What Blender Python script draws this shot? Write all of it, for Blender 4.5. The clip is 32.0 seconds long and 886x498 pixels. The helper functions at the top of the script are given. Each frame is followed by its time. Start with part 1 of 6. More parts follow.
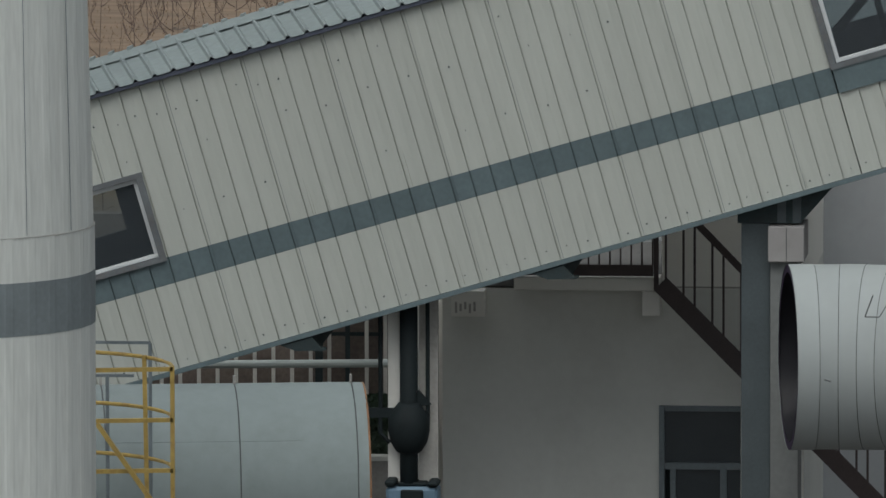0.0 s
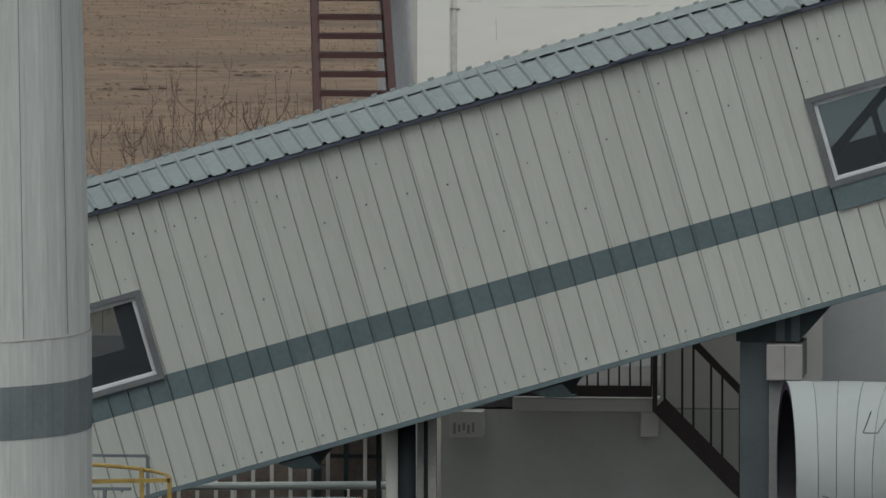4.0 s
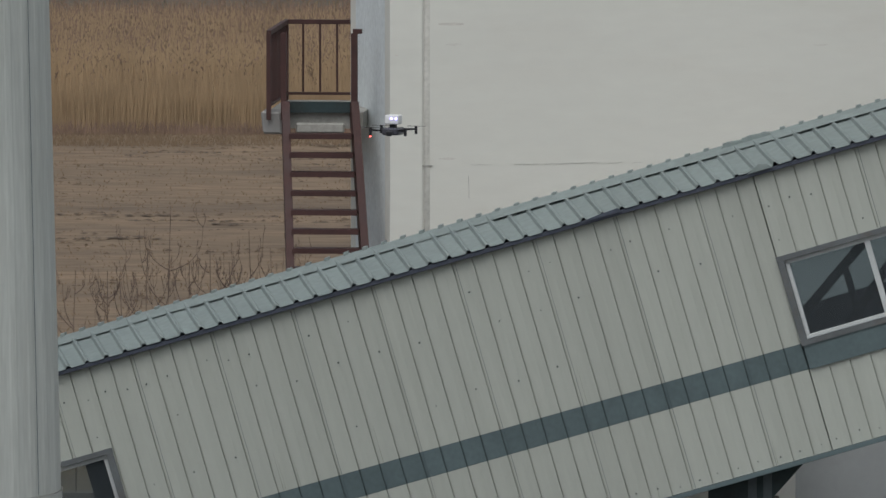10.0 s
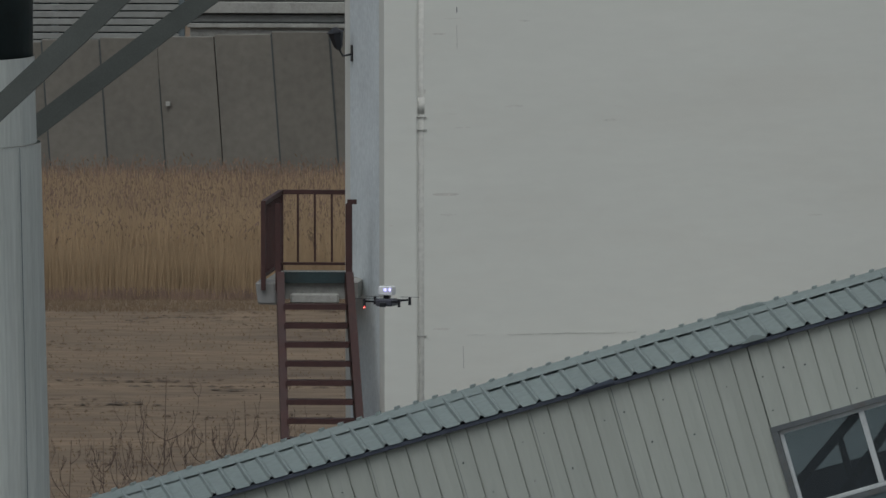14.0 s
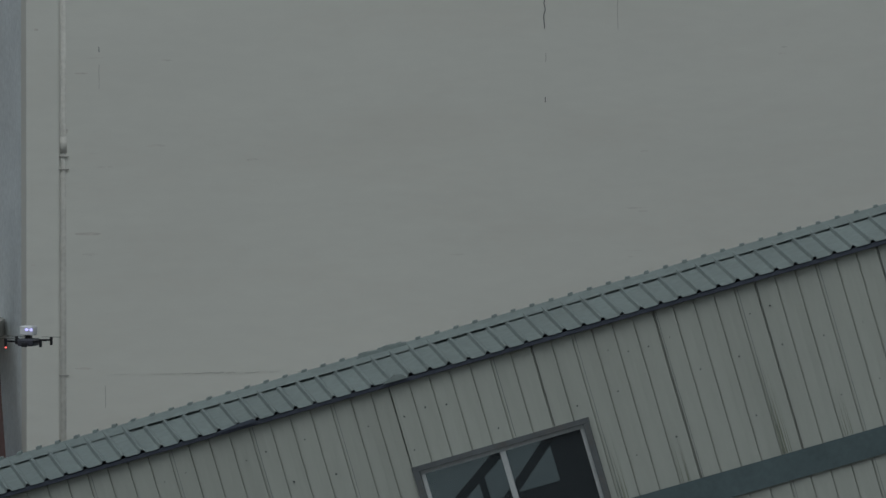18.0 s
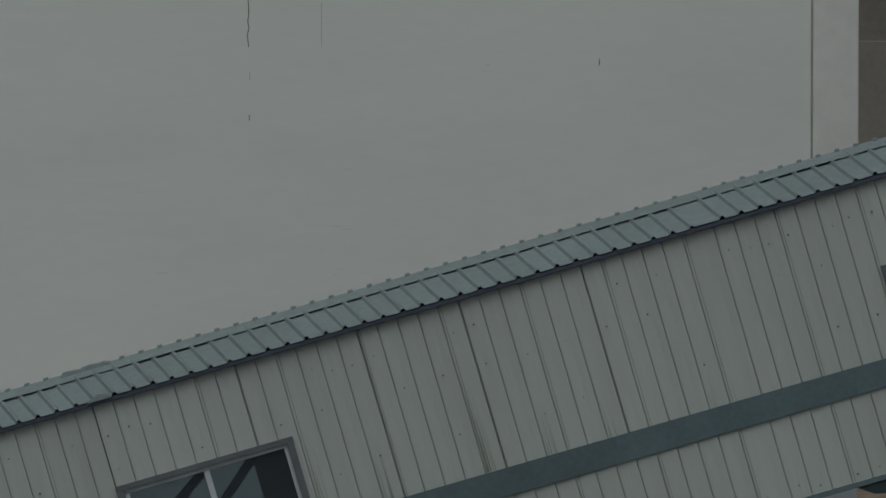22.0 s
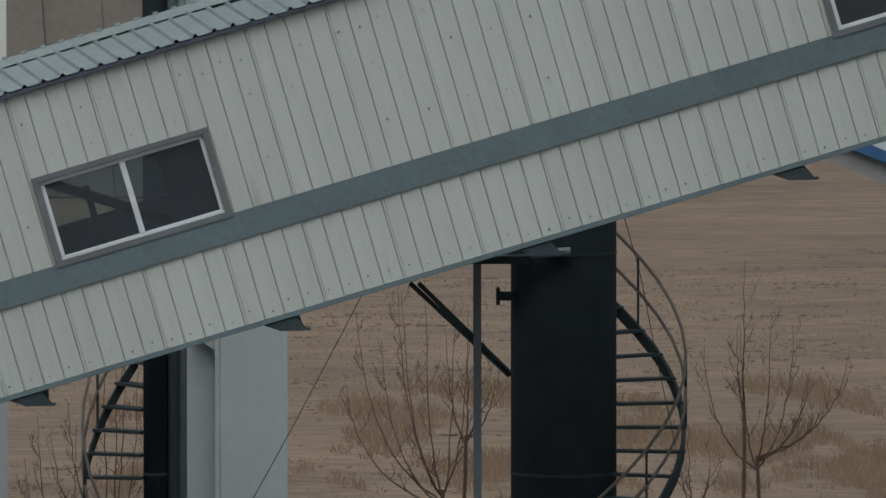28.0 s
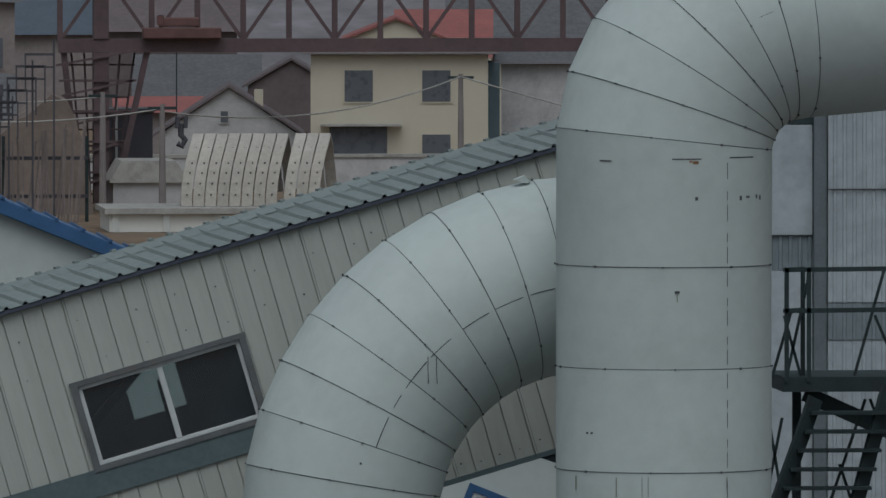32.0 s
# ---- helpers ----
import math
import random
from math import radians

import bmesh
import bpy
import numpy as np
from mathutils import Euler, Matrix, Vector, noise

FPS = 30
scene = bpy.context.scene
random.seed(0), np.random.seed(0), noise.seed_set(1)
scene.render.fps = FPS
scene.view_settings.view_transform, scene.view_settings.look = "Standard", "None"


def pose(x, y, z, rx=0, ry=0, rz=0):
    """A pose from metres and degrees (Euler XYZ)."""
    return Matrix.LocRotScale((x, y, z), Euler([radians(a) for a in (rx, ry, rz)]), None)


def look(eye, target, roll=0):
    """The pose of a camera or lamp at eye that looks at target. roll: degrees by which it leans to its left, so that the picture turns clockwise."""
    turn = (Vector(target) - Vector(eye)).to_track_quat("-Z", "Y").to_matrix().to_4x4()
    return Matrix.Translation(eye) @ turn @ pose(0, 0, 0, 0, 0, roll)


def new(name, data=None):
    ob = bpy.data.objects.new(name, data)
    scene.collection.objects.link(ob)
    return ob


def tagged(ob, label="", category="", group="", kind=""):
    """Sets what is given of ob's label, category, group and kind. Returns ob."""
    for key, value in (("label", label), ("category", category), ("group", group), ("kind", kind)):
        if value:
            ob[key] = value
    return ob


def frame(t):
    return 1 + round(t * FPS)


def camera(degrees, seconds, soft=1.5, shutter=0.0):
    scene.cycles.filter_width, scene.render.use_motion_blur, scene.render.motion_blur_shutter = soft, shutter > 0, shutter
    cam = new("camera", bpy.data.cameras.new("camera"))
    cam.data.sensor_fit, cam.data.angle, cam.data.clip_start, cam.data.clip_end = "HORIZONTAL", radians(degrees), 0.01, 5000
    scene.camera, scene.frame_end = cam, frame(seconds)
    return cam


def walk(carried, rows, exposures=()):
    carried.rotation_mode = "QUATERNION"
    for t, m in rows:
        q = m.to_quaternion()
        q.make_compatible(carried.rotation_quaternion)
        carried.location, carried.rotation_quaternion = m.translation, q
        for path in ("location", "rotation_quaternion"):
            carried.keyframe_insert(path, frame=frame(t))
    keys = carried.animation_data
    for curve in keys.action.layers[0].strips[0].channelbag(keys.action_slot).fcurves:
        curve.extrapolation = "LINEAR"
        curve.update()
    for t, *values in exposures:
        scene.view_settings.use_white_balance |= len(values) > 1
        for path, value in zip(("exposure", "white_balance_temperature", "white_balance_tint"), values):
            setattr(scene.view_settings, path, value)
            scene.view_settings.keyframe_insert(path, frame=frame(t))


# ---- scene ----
cam = camera(3.9046, 32.0, soft=1.5)
PATH = [
    (0.0, pose(-0.348, -135.276, 19.143, 83.7951, 0, 4.8243) @ pose(0, 0, 0, 0, 0, -0.104)),
    (0.5, pose(-0.320, -135.275, 19.015, 83.8333, 0, 4.8363) @ pose(0, 0, 0, 0, 0, -0.096)),
    (1.0, pose(-0.292, -135.278, 18.815, 83.8992, 0, 4.8400) @ pose(0, 0, 0, 0, 0, -0.070)),
    (1.5, pose(-0.319, -135.282, 18.628, 83.9610, 0, 4.8425) @ pose(0, 0, 0, 0, 0, -0.062)),
    (2.0, pose(-0.353, -135.284, 18.390, 84.0457, 0, 4.8358) @ pose(0, 0, 0, 0, 0, -0.053)),
    (2.5, pose(-0.299, -135.286, 18.152, 84.1572, 0, 4.8543) @ pose(0, 0, 0, 0, 0, -0.052)),
    (3.0, pose(-0.214, -135.290, 18.027, 84.3692, 0, 4.8805) @ pose(0, 0, 0, 0, 0, -0.049)),
    (3.5, pose(-0.196, -135.302, 17.888, 84.6083, 0, 4.8760) @ pose(0, 0, 0, 0, 0, -0.024)),
    (4.0, pose(-0.201, -135.316, 17.792, 84.8808, 0, 4.8772) @ pose(0, 0, 0, 0, 0, -0.003)),
    (4.5, pose(-0.187, -135.320, 17.753, 85.1321, 0, 4.8793) @ pose(0, 0, 0, 0, 0, 0.009)),
    (6.5, pose(-0.296, -135.299, 17.813, 85.3618, 0, 4.7860) @ pose(0, 0, 0, 0, 0, -0.000)),
    (7.0, pose(-0.291, -135.295, 17.851, 85.3557, 0, 4.7841) @ pose(0, 0, 0, 0, 0, -0.004)),
    (7.5, pose(-0.272, -135.294, 17.880, 85.3589, 0, 4.7820) @ pose(0, 0, 0, 0, 0, -0.010)),
    (8.0, pose(-0.240, -135.292, 17.917, 85.3710, 0, 4.7796) @ pose(0, 0, 0, 0, 0, -0.013)),
    (8.5, pose(-0.218, -135.292, 17.943, 85.3777, 0, 4.7819) @ pose(0, 0, 0, 0, 0, -0.022)),
    (9.0, pose(-0.162, -135.291, 17.962, 85.3873, 0, 4.7945) @ pose(0, 0, 0, 0, 0, -0.010)),
    (9.5, pose(-0.120, -135.289, 17.981, 85.4163, 0, 4.7985) @ pose(0, 0, 0, 0, 0, -0.005)),
    (10.0, pose(-0.073, -135.291, 18.011, 85.4857, 0, 4.8082) @ pose(0, 0, 0, 0, 0, -0.001)),
    (10.5, pose(-0.068, -135.295, 18.064, 85.6010, 0, 4.8212) @ pose(0, 0, 0, 0, 0, 0.021)),
    (11.0, pose(-0.034, -135.298, 18.053, 85.7737, 0, 4.8312) @ pose(0, 0, 0, 0, 0, 0.076)),
    (11.5, pose(-0.005, -135.302, 18.111, 85.9192, 0, 4.8369) @ pose(0, 0, 0, 0, 0, 0.018)),
    (12.0, pose(0.025, -135.305, 18.164, 86.0888, 0, 4.8466) @ pose(0, 0, 0, 0, 0, -0.055)),
    (12.5, pose(0.031, -135.304, 18.162, 86.1441, 0, 4.8512) @ pose(0, 0, 0, 0, 0, -0.088)),
    (13.0, pose(0.042, -135.299, 18.142, 86.1640, 0, 4.8520) @ pose(0, 0, 0, 0, 0, -0.093)),
    (13.5, pose(0.083, -135.290, 18.132, 86.1863, 0, 4.8598) @ pose(0, 0, 0, 0, 0, -0.084)),
    (15.5, pose(0.003, -135.288, 18.284, 86.1657, 0, 4.4231) @ pose(0, 0, 0, 0, 0, 0.024)),
    (16.0, pose(-0.015, -135.287, 18.328, 86.1864, 0, 4.1151) @ pose(0, 0, 0, 0, 0, 0.044)),
    (16.5, pose(0.078, -135.293, 18.265, 86.2623, 0, 3.8769) @ pose(0, 0, 0, 0, 0, 0.066)),
    (17.0, pose(0.158, -135.298, 18.205, 86.3173, 0, 3.6897) @ pose(0, 0, 0, 0, 0, 0.083)),
    (17.5, pose(0.176, -135.301, 18.196, 86.3188, 0, 3.5156) @ pose(0, 0, 0, 0, 0, 0.069)),
    (18.0, pose(0.177, -135.303, 18.209, 86.3318, 0, 3.3031) @ pose(0, 0, 0, 0, 0, 0.045)),
    (18.5, pose(0.187, -135.305, 18.185, 86.3626, 0, 3.1022) @ pose(0, 0, 0, 0, 0, 0.038)),
    (19.0, pose(0.237, -135.308, 18.166, 86.3735, 0, 2.9243) @ pose(0, 0, 0, 0, 0, 0.033)),
    (19.5, pose(0.239, -135.310, 18.172, 86.3673, 0, 2.8002) @ pose(0, 0, 0, 0, 0, 0.023)),
    (20.0, pose(0.223, -135.308, 18.198, 86.3644, 0, 2.7420) @ pose(0, 0, 0, 0, 0, 0.023)),
    (20.5, pose(0.231, -135.304, 18.264, 86.3324, 0, 2.6524) @ pose(0, 0, 0, 0, 0, 0.029)),
    (21.0, pose(0.238, -135.299, 18.326, 86.3245, 0, 2.4372) @ pose(0, 0, 0, 0, 0, 0.033)),
    (21.5, pose(0.231, -135.291, 18.352, 86.3438, 0, 2.2294) @ pose(0, 0, 0, 0, 0, 0.043)),
    (22.0, pose(0.243, -135.280, 18.363, 86.3519, 0, 2.0226) @ pose(0, 0, 0, 0, 0, 0.065)),
    (22.5, pose(0.181, -135.274, 18.337, 86.3158, 0, 1.8091) @ pose(0, 0, 0, 0, 0, 0.080)),
    (23.0, pose(0.135, -135.277, 18.324, 86.2190, 0, 1.6045) @ pose(0, 0, 0, 0, 0, 0.081)),
    (23.5, pose(0.105, -135.284, 18.306, 86.1651, 0, 1.3337) @ pose(0, 0, 0, 0, 0, 0.095)),
    (24.0, pose(0.131, -135.287, 18.295, 86.1059, 0, 0.9592) @ pose(0, 0, 0, 0, 0, 0.122)),
    (24.5, pose(0.105, -135.288, 18.256, 86.0573, 0, 0.4730) @ pose(0, 0, 0, 0, 0, 0.134)),
    (25.0, pose(0.103, -135.287, 18.220, 86.0077, 0, -0.0169) @ pose(0, 0, 0, 0, 0, 0.117)),
    (25.5, pose(0.125, -135.284, 18.207, 85.9370, 0, -0.3279) @ pose(0, 0, 0, 0, 0, 0.091)),
    (27.5, pose(0.074, -135.287, 18.239, 85.9265, 0, -1.5980) @ pose(0, 0, 0, 0, 0, -0.055)),
    (28.0, pose(0.073, -135.288, 18.194, 86.0399, 0, -1.8023) @ pose(0, 0, 0, 0, 0, -0.070)),
    (28.5, pose(0.068, -135.291, 18.194, 86.2530, 0, -2.0072) @ pose(0, 0, 0, 0, 0, -0.069)),
    (29.0, pose(0.059, -135.289, 18.156, 86.5208, 0, -2.3119) @ pose(0, 0, 0, 0, 0, -0.054)),
    (29.5, pose(0.110, -135.294, 18.179, 86.7647, 0, -2.7921) @ pose(0, 0, 0, 0, 0, -0.067)),
    (30.0, pose(0.097, -135.298, 18.191, 87.0233, 0, -3.2978) @ pose(0, 0, 0, 0, 0, -0.073)),
    (30.5, pose(0.109, -135.301, 18.218, 87.3519, 0, -3.7896) @ pose(0, 0, 0, 0, 0, -0.060)),
    (31.0, pose(0.118, -135.300, 18.240, 87.7606, 0, -4.2686) @ pose(0, 0, 0, 0, 0, -0.044)),
    (31.5, pose(0.143, -135.303, 18.188, 87.9199, 0, -4.6650) @ pose(0, 0, 0, 0, 0, -0.023)),
    (32.0, pose(0.183, -135.305, 18.154, 87.9717, 0, -5.0164) @ pose(0, 0, 0, 0, 0, -0.028)),
]
EXPOSE = [(0.0, 0.36, 6220, 7), (2.5, 0.37, 6230, 7), (4.0, 0.24, 6250, 7), (4.5, 0.09, 6250, 7), (7.0, 0.35, 6250, 7), (9.0, 0.33, 6250, 7), (10.0, 0.27, 6230, 7), (11.0, 0.06, 6200, 6), (12.0, -0.08, 6140, 6), (13.0, -0.11, 6080, 5.5), (16.0, -0.64, 5930, 2.5), (17.0, -0.71, 5900, 2), (19.0, -0.7, 5900, 2), (21.0, -0.71, 5900, 2.5), (22.0, -0.66, 5920, 3), (22.5, -0.5, 5940, 4), (23.0, -0.2, 5960, 5), (24.0, -0.16, 5930, 5.5), (25.0, -0.24, 5900, 6), (25.5, 0.43, 5950, 6), (28.0, 0.23, 6010, 7), (29.0, 0.11, 6020, 6), (30.0, 0.08, 5930, 5.5), (30.5, 0.22, 5900, 5.2), (31.0, 0.2, 5880, 5), (32.0, -0.34, 5860, 5)]
walk(cam, PATH, EXPOSE)

# ---- daylight under a thin overcast ----
world = bpy.data.worlds.new("overcast")
scene.world = world
world.use_nodes = True
wn = world.node_tree.nodes
sky = wn.new("ShaderNodeTexSky")
sky.sky_type = "NISHITA"
sky.sun_disc = False
sky.sun_elevation = radians(60)
sky.sun_rotation = radians(187.6)
sky.air_density, sky.dust_density, sky.ozone_density = 1.0, 4.0, 1.0
grey = wn.new("ShaderNodeHueSaturation")
grey.inputs["Saturation"].default_value = 0.35
world.node_tree.links.new(sky.outputs["Color"], grey.inputs["Color"])
world.node_tree.links.new(grey.outputs["Color"], wn["Background"].inputs["Color"])
wn["Background"].inputs["Strength"].default_value = 0.085
sun_data = bpy.data.lights.new("sun", "SUN")
sun_data.energy, sun_data.angle, sun_data.color = 0.95, radians(60), (1.0, 0.97, 0.93)
sun = new("sun", sun_data)
sun.matrix_world = look((-6, -45, 84), (0, 0, 5))

# ---- materials ----
def mat(name, colour, rough=0.6, metal=0.0, scale=4.0, vary=0.12, fine=60.0, fine_vary=0.08, bump=0.0, stretch=(1, 1, 1), second=None, amount=0.3, spec=0.4, rand=0.0):
    """Two scales of variation round a base colour; second: a stain colour in patches; rand: change from piece to piece."""
    m = bpy.data.materials.new(name)
    m.use_nodes = True
    t = m.node_tree
    n, l = t.nodes, t.links
    b = n["Principled BSDF"]
    b.inputs["Roughness"].default_value = rough
    b.inputs["Metallic"].default_value = metal
    b.inputs["Specular IOR Level"].default_value = spec
    co = n.new("ShaderNodeTexCoord")
    mp = n.new("ShaderNodeMapping")
    mp.inputs["Scale"].default_value = stretch
    l.new(co.outputs["Object"], mp.inputs["Vector"])
    info = n.new("ShaderNodeObjectInfo")
    add = n.new("ShaderNodeVectorMath")
    add.operation = "MULTIPLY_ADD"
    l.new(info.outputs["Random"], add.inputs[0])
    add.inputs[1].default_value = (17.0, 31.0, 23.0) if rand else (0, 0, 0)
    l.new(mp.outputs["Vector"], add.inputs[2])
    big = n.new("ShaderNodeTexNoise")
    big.inputs["Scale"].default_value = scale
    big.inputs["Detail"].default_value = 6
    big.inputs["Roughness"].default_value = 0.6
    l.new(add.outputs["Vector"], big.inputs["Vector"])
    small = n.new("ShaderNodeTexNoise")
    small.inputs["Scale"].default_value = fine
    small.inputs["Detail"].default_value = 4
    l.new(add.outputs["Vector"], small.inputs["Vector"])
    def ramp(src, lo, hi, a, c):
        r = n.new("ShaderNodeMapRange")
        r.inputs["From Min"].default_value, r.inputs["From Max"].default_value = a, c
        r.inputs["To Min"].default_value, r.inputs["To Max"].default_value = lo, hi
        l.new(src, r.inputs["Value"])
        return r.outputs["Result"]
    def mul(a, c):
        q = n.new("ShaderNodeMath")
        q.operation = "MULTIPLY"
        for k, v in enumerate((a, c)):
            if isinstance(v, float):
                q.inputs[k].default_value = v
            else:
                l.new(v, q.inputs[k])
        return q.outputs["Value"]
    f = mul(ramp(big.outputs["Fac"], 1 - vary, 1 + vary, 0.3, 0.7), ramp(small.outputs["Fac"], 1 - fine_vary, 1 + fine_vary, 0.3, 0.7))
    if rand:
        f = mul(f, ramp(info.outputs["Random"], 1 - rand, 1 + rand, 0.0, 1.0))
    base = n.new("ShaderNodeMix")
    base.data_type = "RGBA"
    base.inputs[6].default_value = (*colour, 1)
    base.inputs[7].default_value = (*(second or colour), 1)
    stain = n.new("ShaderNodeTexNoise")
    stain.inputs["Scale"].default_value = scale * 1.7
    stain.inputs["Detail"].default_value = 8
    stain.inputs["Roughness"].default_value = 0.7
    l.new(add.outputs["Vector"], stain.inputs["Vector"])
    l.new(ramp(stain.outputs["Fac"], 0.0, amount if second else 0.0, 0.48, 0.68), base.inputs[0])
    out = n.new("ShaderNodeVectorMath")
    out.operation = "SCALE"
    l.new(base.outputs[2], out.inputs[0])
    l.new(f, out.inputs["Scale"])
    l.new(out.outputs["Vector"], b.inputs["Base Color"])
    l.new(ramp(big.outputs["Fac"], max(rough - 0.1, 0.02), min(rough + 0.1, 1.0), 0.3, 0.7), b.inputs["Roughness"])
    if bump:
        bp = n.new("ShaderNodeBump")
        bp.inputs["Strength"].default_value = 0.5
        bp.inputs["Distance"].default_value = bump
        l.new(small.outputs["Fac"], bp.inputs["Height"])
        l.new(bp.outputs["Normal"], b.inputs["Normal"])
    return m


def glass_mat(name, colour, rough=0.02, alpha=0.35):
    m = bpy.data.materials.new(name)
    m.use_nodes = True
    n, l = m.node_tree.nodes, m.node_tree.links
    g = n.new("ShaderNodeBsdfGlossy")
    g.inputs["Roughness"].default_value = rough
    tr = n.new("ShaderNodeBsdfTransparent")
    tr.inputs["Color"].default_value = (*colour, 1)
    mx = n.new("ShaderNodeMixShader")
    fr = n.new("ShaderNodeFresnel")
    fr.inputs["IOR"].default_value = 1.5
    l.new(fr.outputs["Fac"], mx.inputs["Fac"])
    l.new(tr.outputs["BSDF"], mx.inputs[1])
    l.new(g.outputs["BSDF"], mx.inputs[2])
    # flat pale film stands in for hazy reflections on the panes
    veil = n.new("ShaderNodeBsdfDiffuse")
    veil.inputs["Color"].default_value = (0.42, 0.47, 0.52, 1)
    film_ = n.new("ShaderNodeMixShader")
    film_.inputs["Fac"].default_value = 0.045
    l.new(mx.outputs["Shader"], film_.inputs[1])
    l.new(veil.outputs["BSDF"], film_.inputs[2])
    l.new(film_.outputs["Shader"], n["Material Output"].inputs["Surface"])
    return m


FLASH = mat("flashing_paint", (0.14, 0.165, 0.175), 0.5, scale=3, vary=0.15, fine=30)
STRAW = mat("straw", (0.205, 0.146, 0.094), 0.95, scale=0.5, vary=0.2, fine=4)
CLOD = mat("earth_clod", (0.135, 0.098, 0.067), 0.95, scale=0.6, vary=0.3, fine=5)
PANEL = mat("panel_paint", (0.41, 0.427, 0.385), 0.6, scale=0.9, vary=0.035, fine=8, fine_vary=0.025, stretch=(3, 3, 0.3), second=(0.36, 0.37, 0.325), amount=0.25, rand=0.03)
BAND = mat("band_paint", (0.10, 0.135, 0.142), 0.5, scale=2, vary=0.1, fine=20, rand=0.06)
TRIM = mat("trim_paint", (0.06, 0.07, 0.095), 0.5, scale=2, vary=0.15, fine=30)
ROOFM = mat("roof_paint", (0.21, 0.245, 0.237), 0.65, scale=1.5, vary=0.06, fine=12, second=(0.20, 0.225, 0.215), amount=0.35, rand=0.04)
WFRAME = mat("window_aluminium", (0.52, 0.54, 0.54), 0.4, scale=3)
GLASS = glass_mat("window_glass", (0.58, 0.64, 0.65))
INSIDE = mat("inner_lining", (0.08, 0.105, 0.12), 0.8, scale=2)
PLASTER = mat("white_plaster", (0.70, 0.69, 0.635), 0.9, scale=0.45, vary=0.03, fine=6, fine_vary=0.015, bump=0.002, stretch=(0.45, 1, 1.6), second=(0.655, 0.625, 0.565), amount=0.4)
PLASTER2 = mat("grey_plaster", (0.58, 0.585, 0.54), 0.85, scale=0.7, vary=0.045, fine=10, fine_vary=0.02, bump=0.001, second=(0.5, 0.5, 0.46), amount=0.5)
CONCRETE = mat("concrete", (0.36, 0.35, 0.32), 0.9, scale=1.5, vary=0.15, fine=25, bump=0.006, second=(0.2, 0.19, 0.17), amount=0.6)
DARK = mat("dark_steel", (0.032, 0.047, 0.049), 0.7, scale=2, vary=0.2, fine=30, second=(0.035, 0.028, 0.022), amount=0.35, spec=0.25)
RED = mat("red_oxide_steel", (0.055, 0.024, 0.022), 0.6, scale=4, vary=0.2, fine=40, second=(0.075, 0.034, 0.026), amount=0.5)
YELLOW = mat("yellow_paint", (0.42, 0.30, 0.085), 0.5, scale=4, vary=0.15, fine=30, second=(0.25, 0.14, 0.05), amount=0.5)
BLUE = mat("blue_paint", (0.042, 0.105, 0.225), 0.45, scale=2, vary=0.12, fine=25)
CLAD = mat("pipe_cladding", (0.485, 0.535, 0.512), 0.65, scale=0.9, vary=0.04, fine=6, fine_vary=0.03, second=(0.40, 0.44, 0.415), amount=0.4, rand=0.035, spec=0.3)
TANKM = mat("tank_paint", (0.215, 0.25, 0.245), 0.8, scale=0.9, vary=0.06, fine=8, fine_vary=0.03, second=(0.17, 0.195, 0.185), amount=0.4, spec=0.2)
FLUE = mat("soot_dark_steel", (0.02, 0.028, 0.031), 0.8, scale=2, vary=0.2, fine=30, second=(0.026, 0.024, 0.022), amount=0.35, spec=0.15)
SEAM = mat("seam_shadow_line", (0.07, 0.075, 0.075), 0.7, scale=6)
RUST = mat("rust", (0.24, 0.13, 0.07), 0.9, scale=6, vary=0.3)
FIELD = mat("tilled_field", (0.185, 0.132, 0.085), 0.95, scale=0.2, vary=0.18, fine=2.6, fine_vary=0.24, bump=0.04, stretch=(0.42, 1.0, 1), second=(0.115, 0.083, 0.058), amount=0.8)
REED = mat("dry_reed", (0.36, 0.255, 0.152), 0.9, scale=0.8, vary=0.2, fine=8, rand=0.1)
REEDTOP = mat("reed_plume", (0.235, 0.16, 0.12), 0.95, scale=1, vary=0.2)
BARK = mat("bark", (0.09, 0.06, 0.045), 0.9, scale=6, vary=0.25)
WALLPANEL = mat("precast_wall", (0.175, 0.16, 0.136), 0.9, scale=0.5, vary=0.1, fine=6, bump=0.006, second=(0.135, 0.125, 0.108), amount=0.5, rand=0.05)
STONE = mat("grey_roof_tiles", (0.14, 0.137, 0.14), 0.9, scale=1, vary=0.2, fine=5, fine_vary=0.2)
REDROOF = mat("red_roof", (0.27, 0.10, 0.09), 0.8, scale=1, vary=0.15, fine=6)
CREAM = mat("cream_render", (0.52, 0.475, 0.375), 0.85, scale=0.3, vary=0.04, fine=2, fine_vary=0.02)
GREYHOUSE = mat("grey_render", (0.27, 0.26, 0.25), 0.9, scale=0.6, vary=0.12, fine=4, second=(0.22, 0.21, 0.2), amount=0.5)
WINDARK = mat("dark_pane", (0.035, 0.045, 0.05), 0.15, scale=2, vary=0.1, spec=0.5)
GRAVEL = mat("yard_concrete", (0.115, 0.11, 0.105), 0.95, scale=0.6, vary=0.2, fine=6, bump=0.02)
RUBBER = mat("white_plastic", (0.8, 0.8, 0.8), 0.4)
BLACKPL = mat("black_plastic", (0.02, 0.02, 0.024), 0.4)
# FAR* tones: distance haze is put into the base colours
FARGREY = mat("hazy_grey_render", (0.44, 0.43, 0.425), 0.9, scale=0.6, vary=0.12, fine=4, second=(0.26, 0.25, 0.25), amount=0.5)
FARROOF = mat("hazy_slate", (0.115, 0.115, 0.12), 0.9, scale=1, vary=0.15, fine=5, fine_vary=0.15)
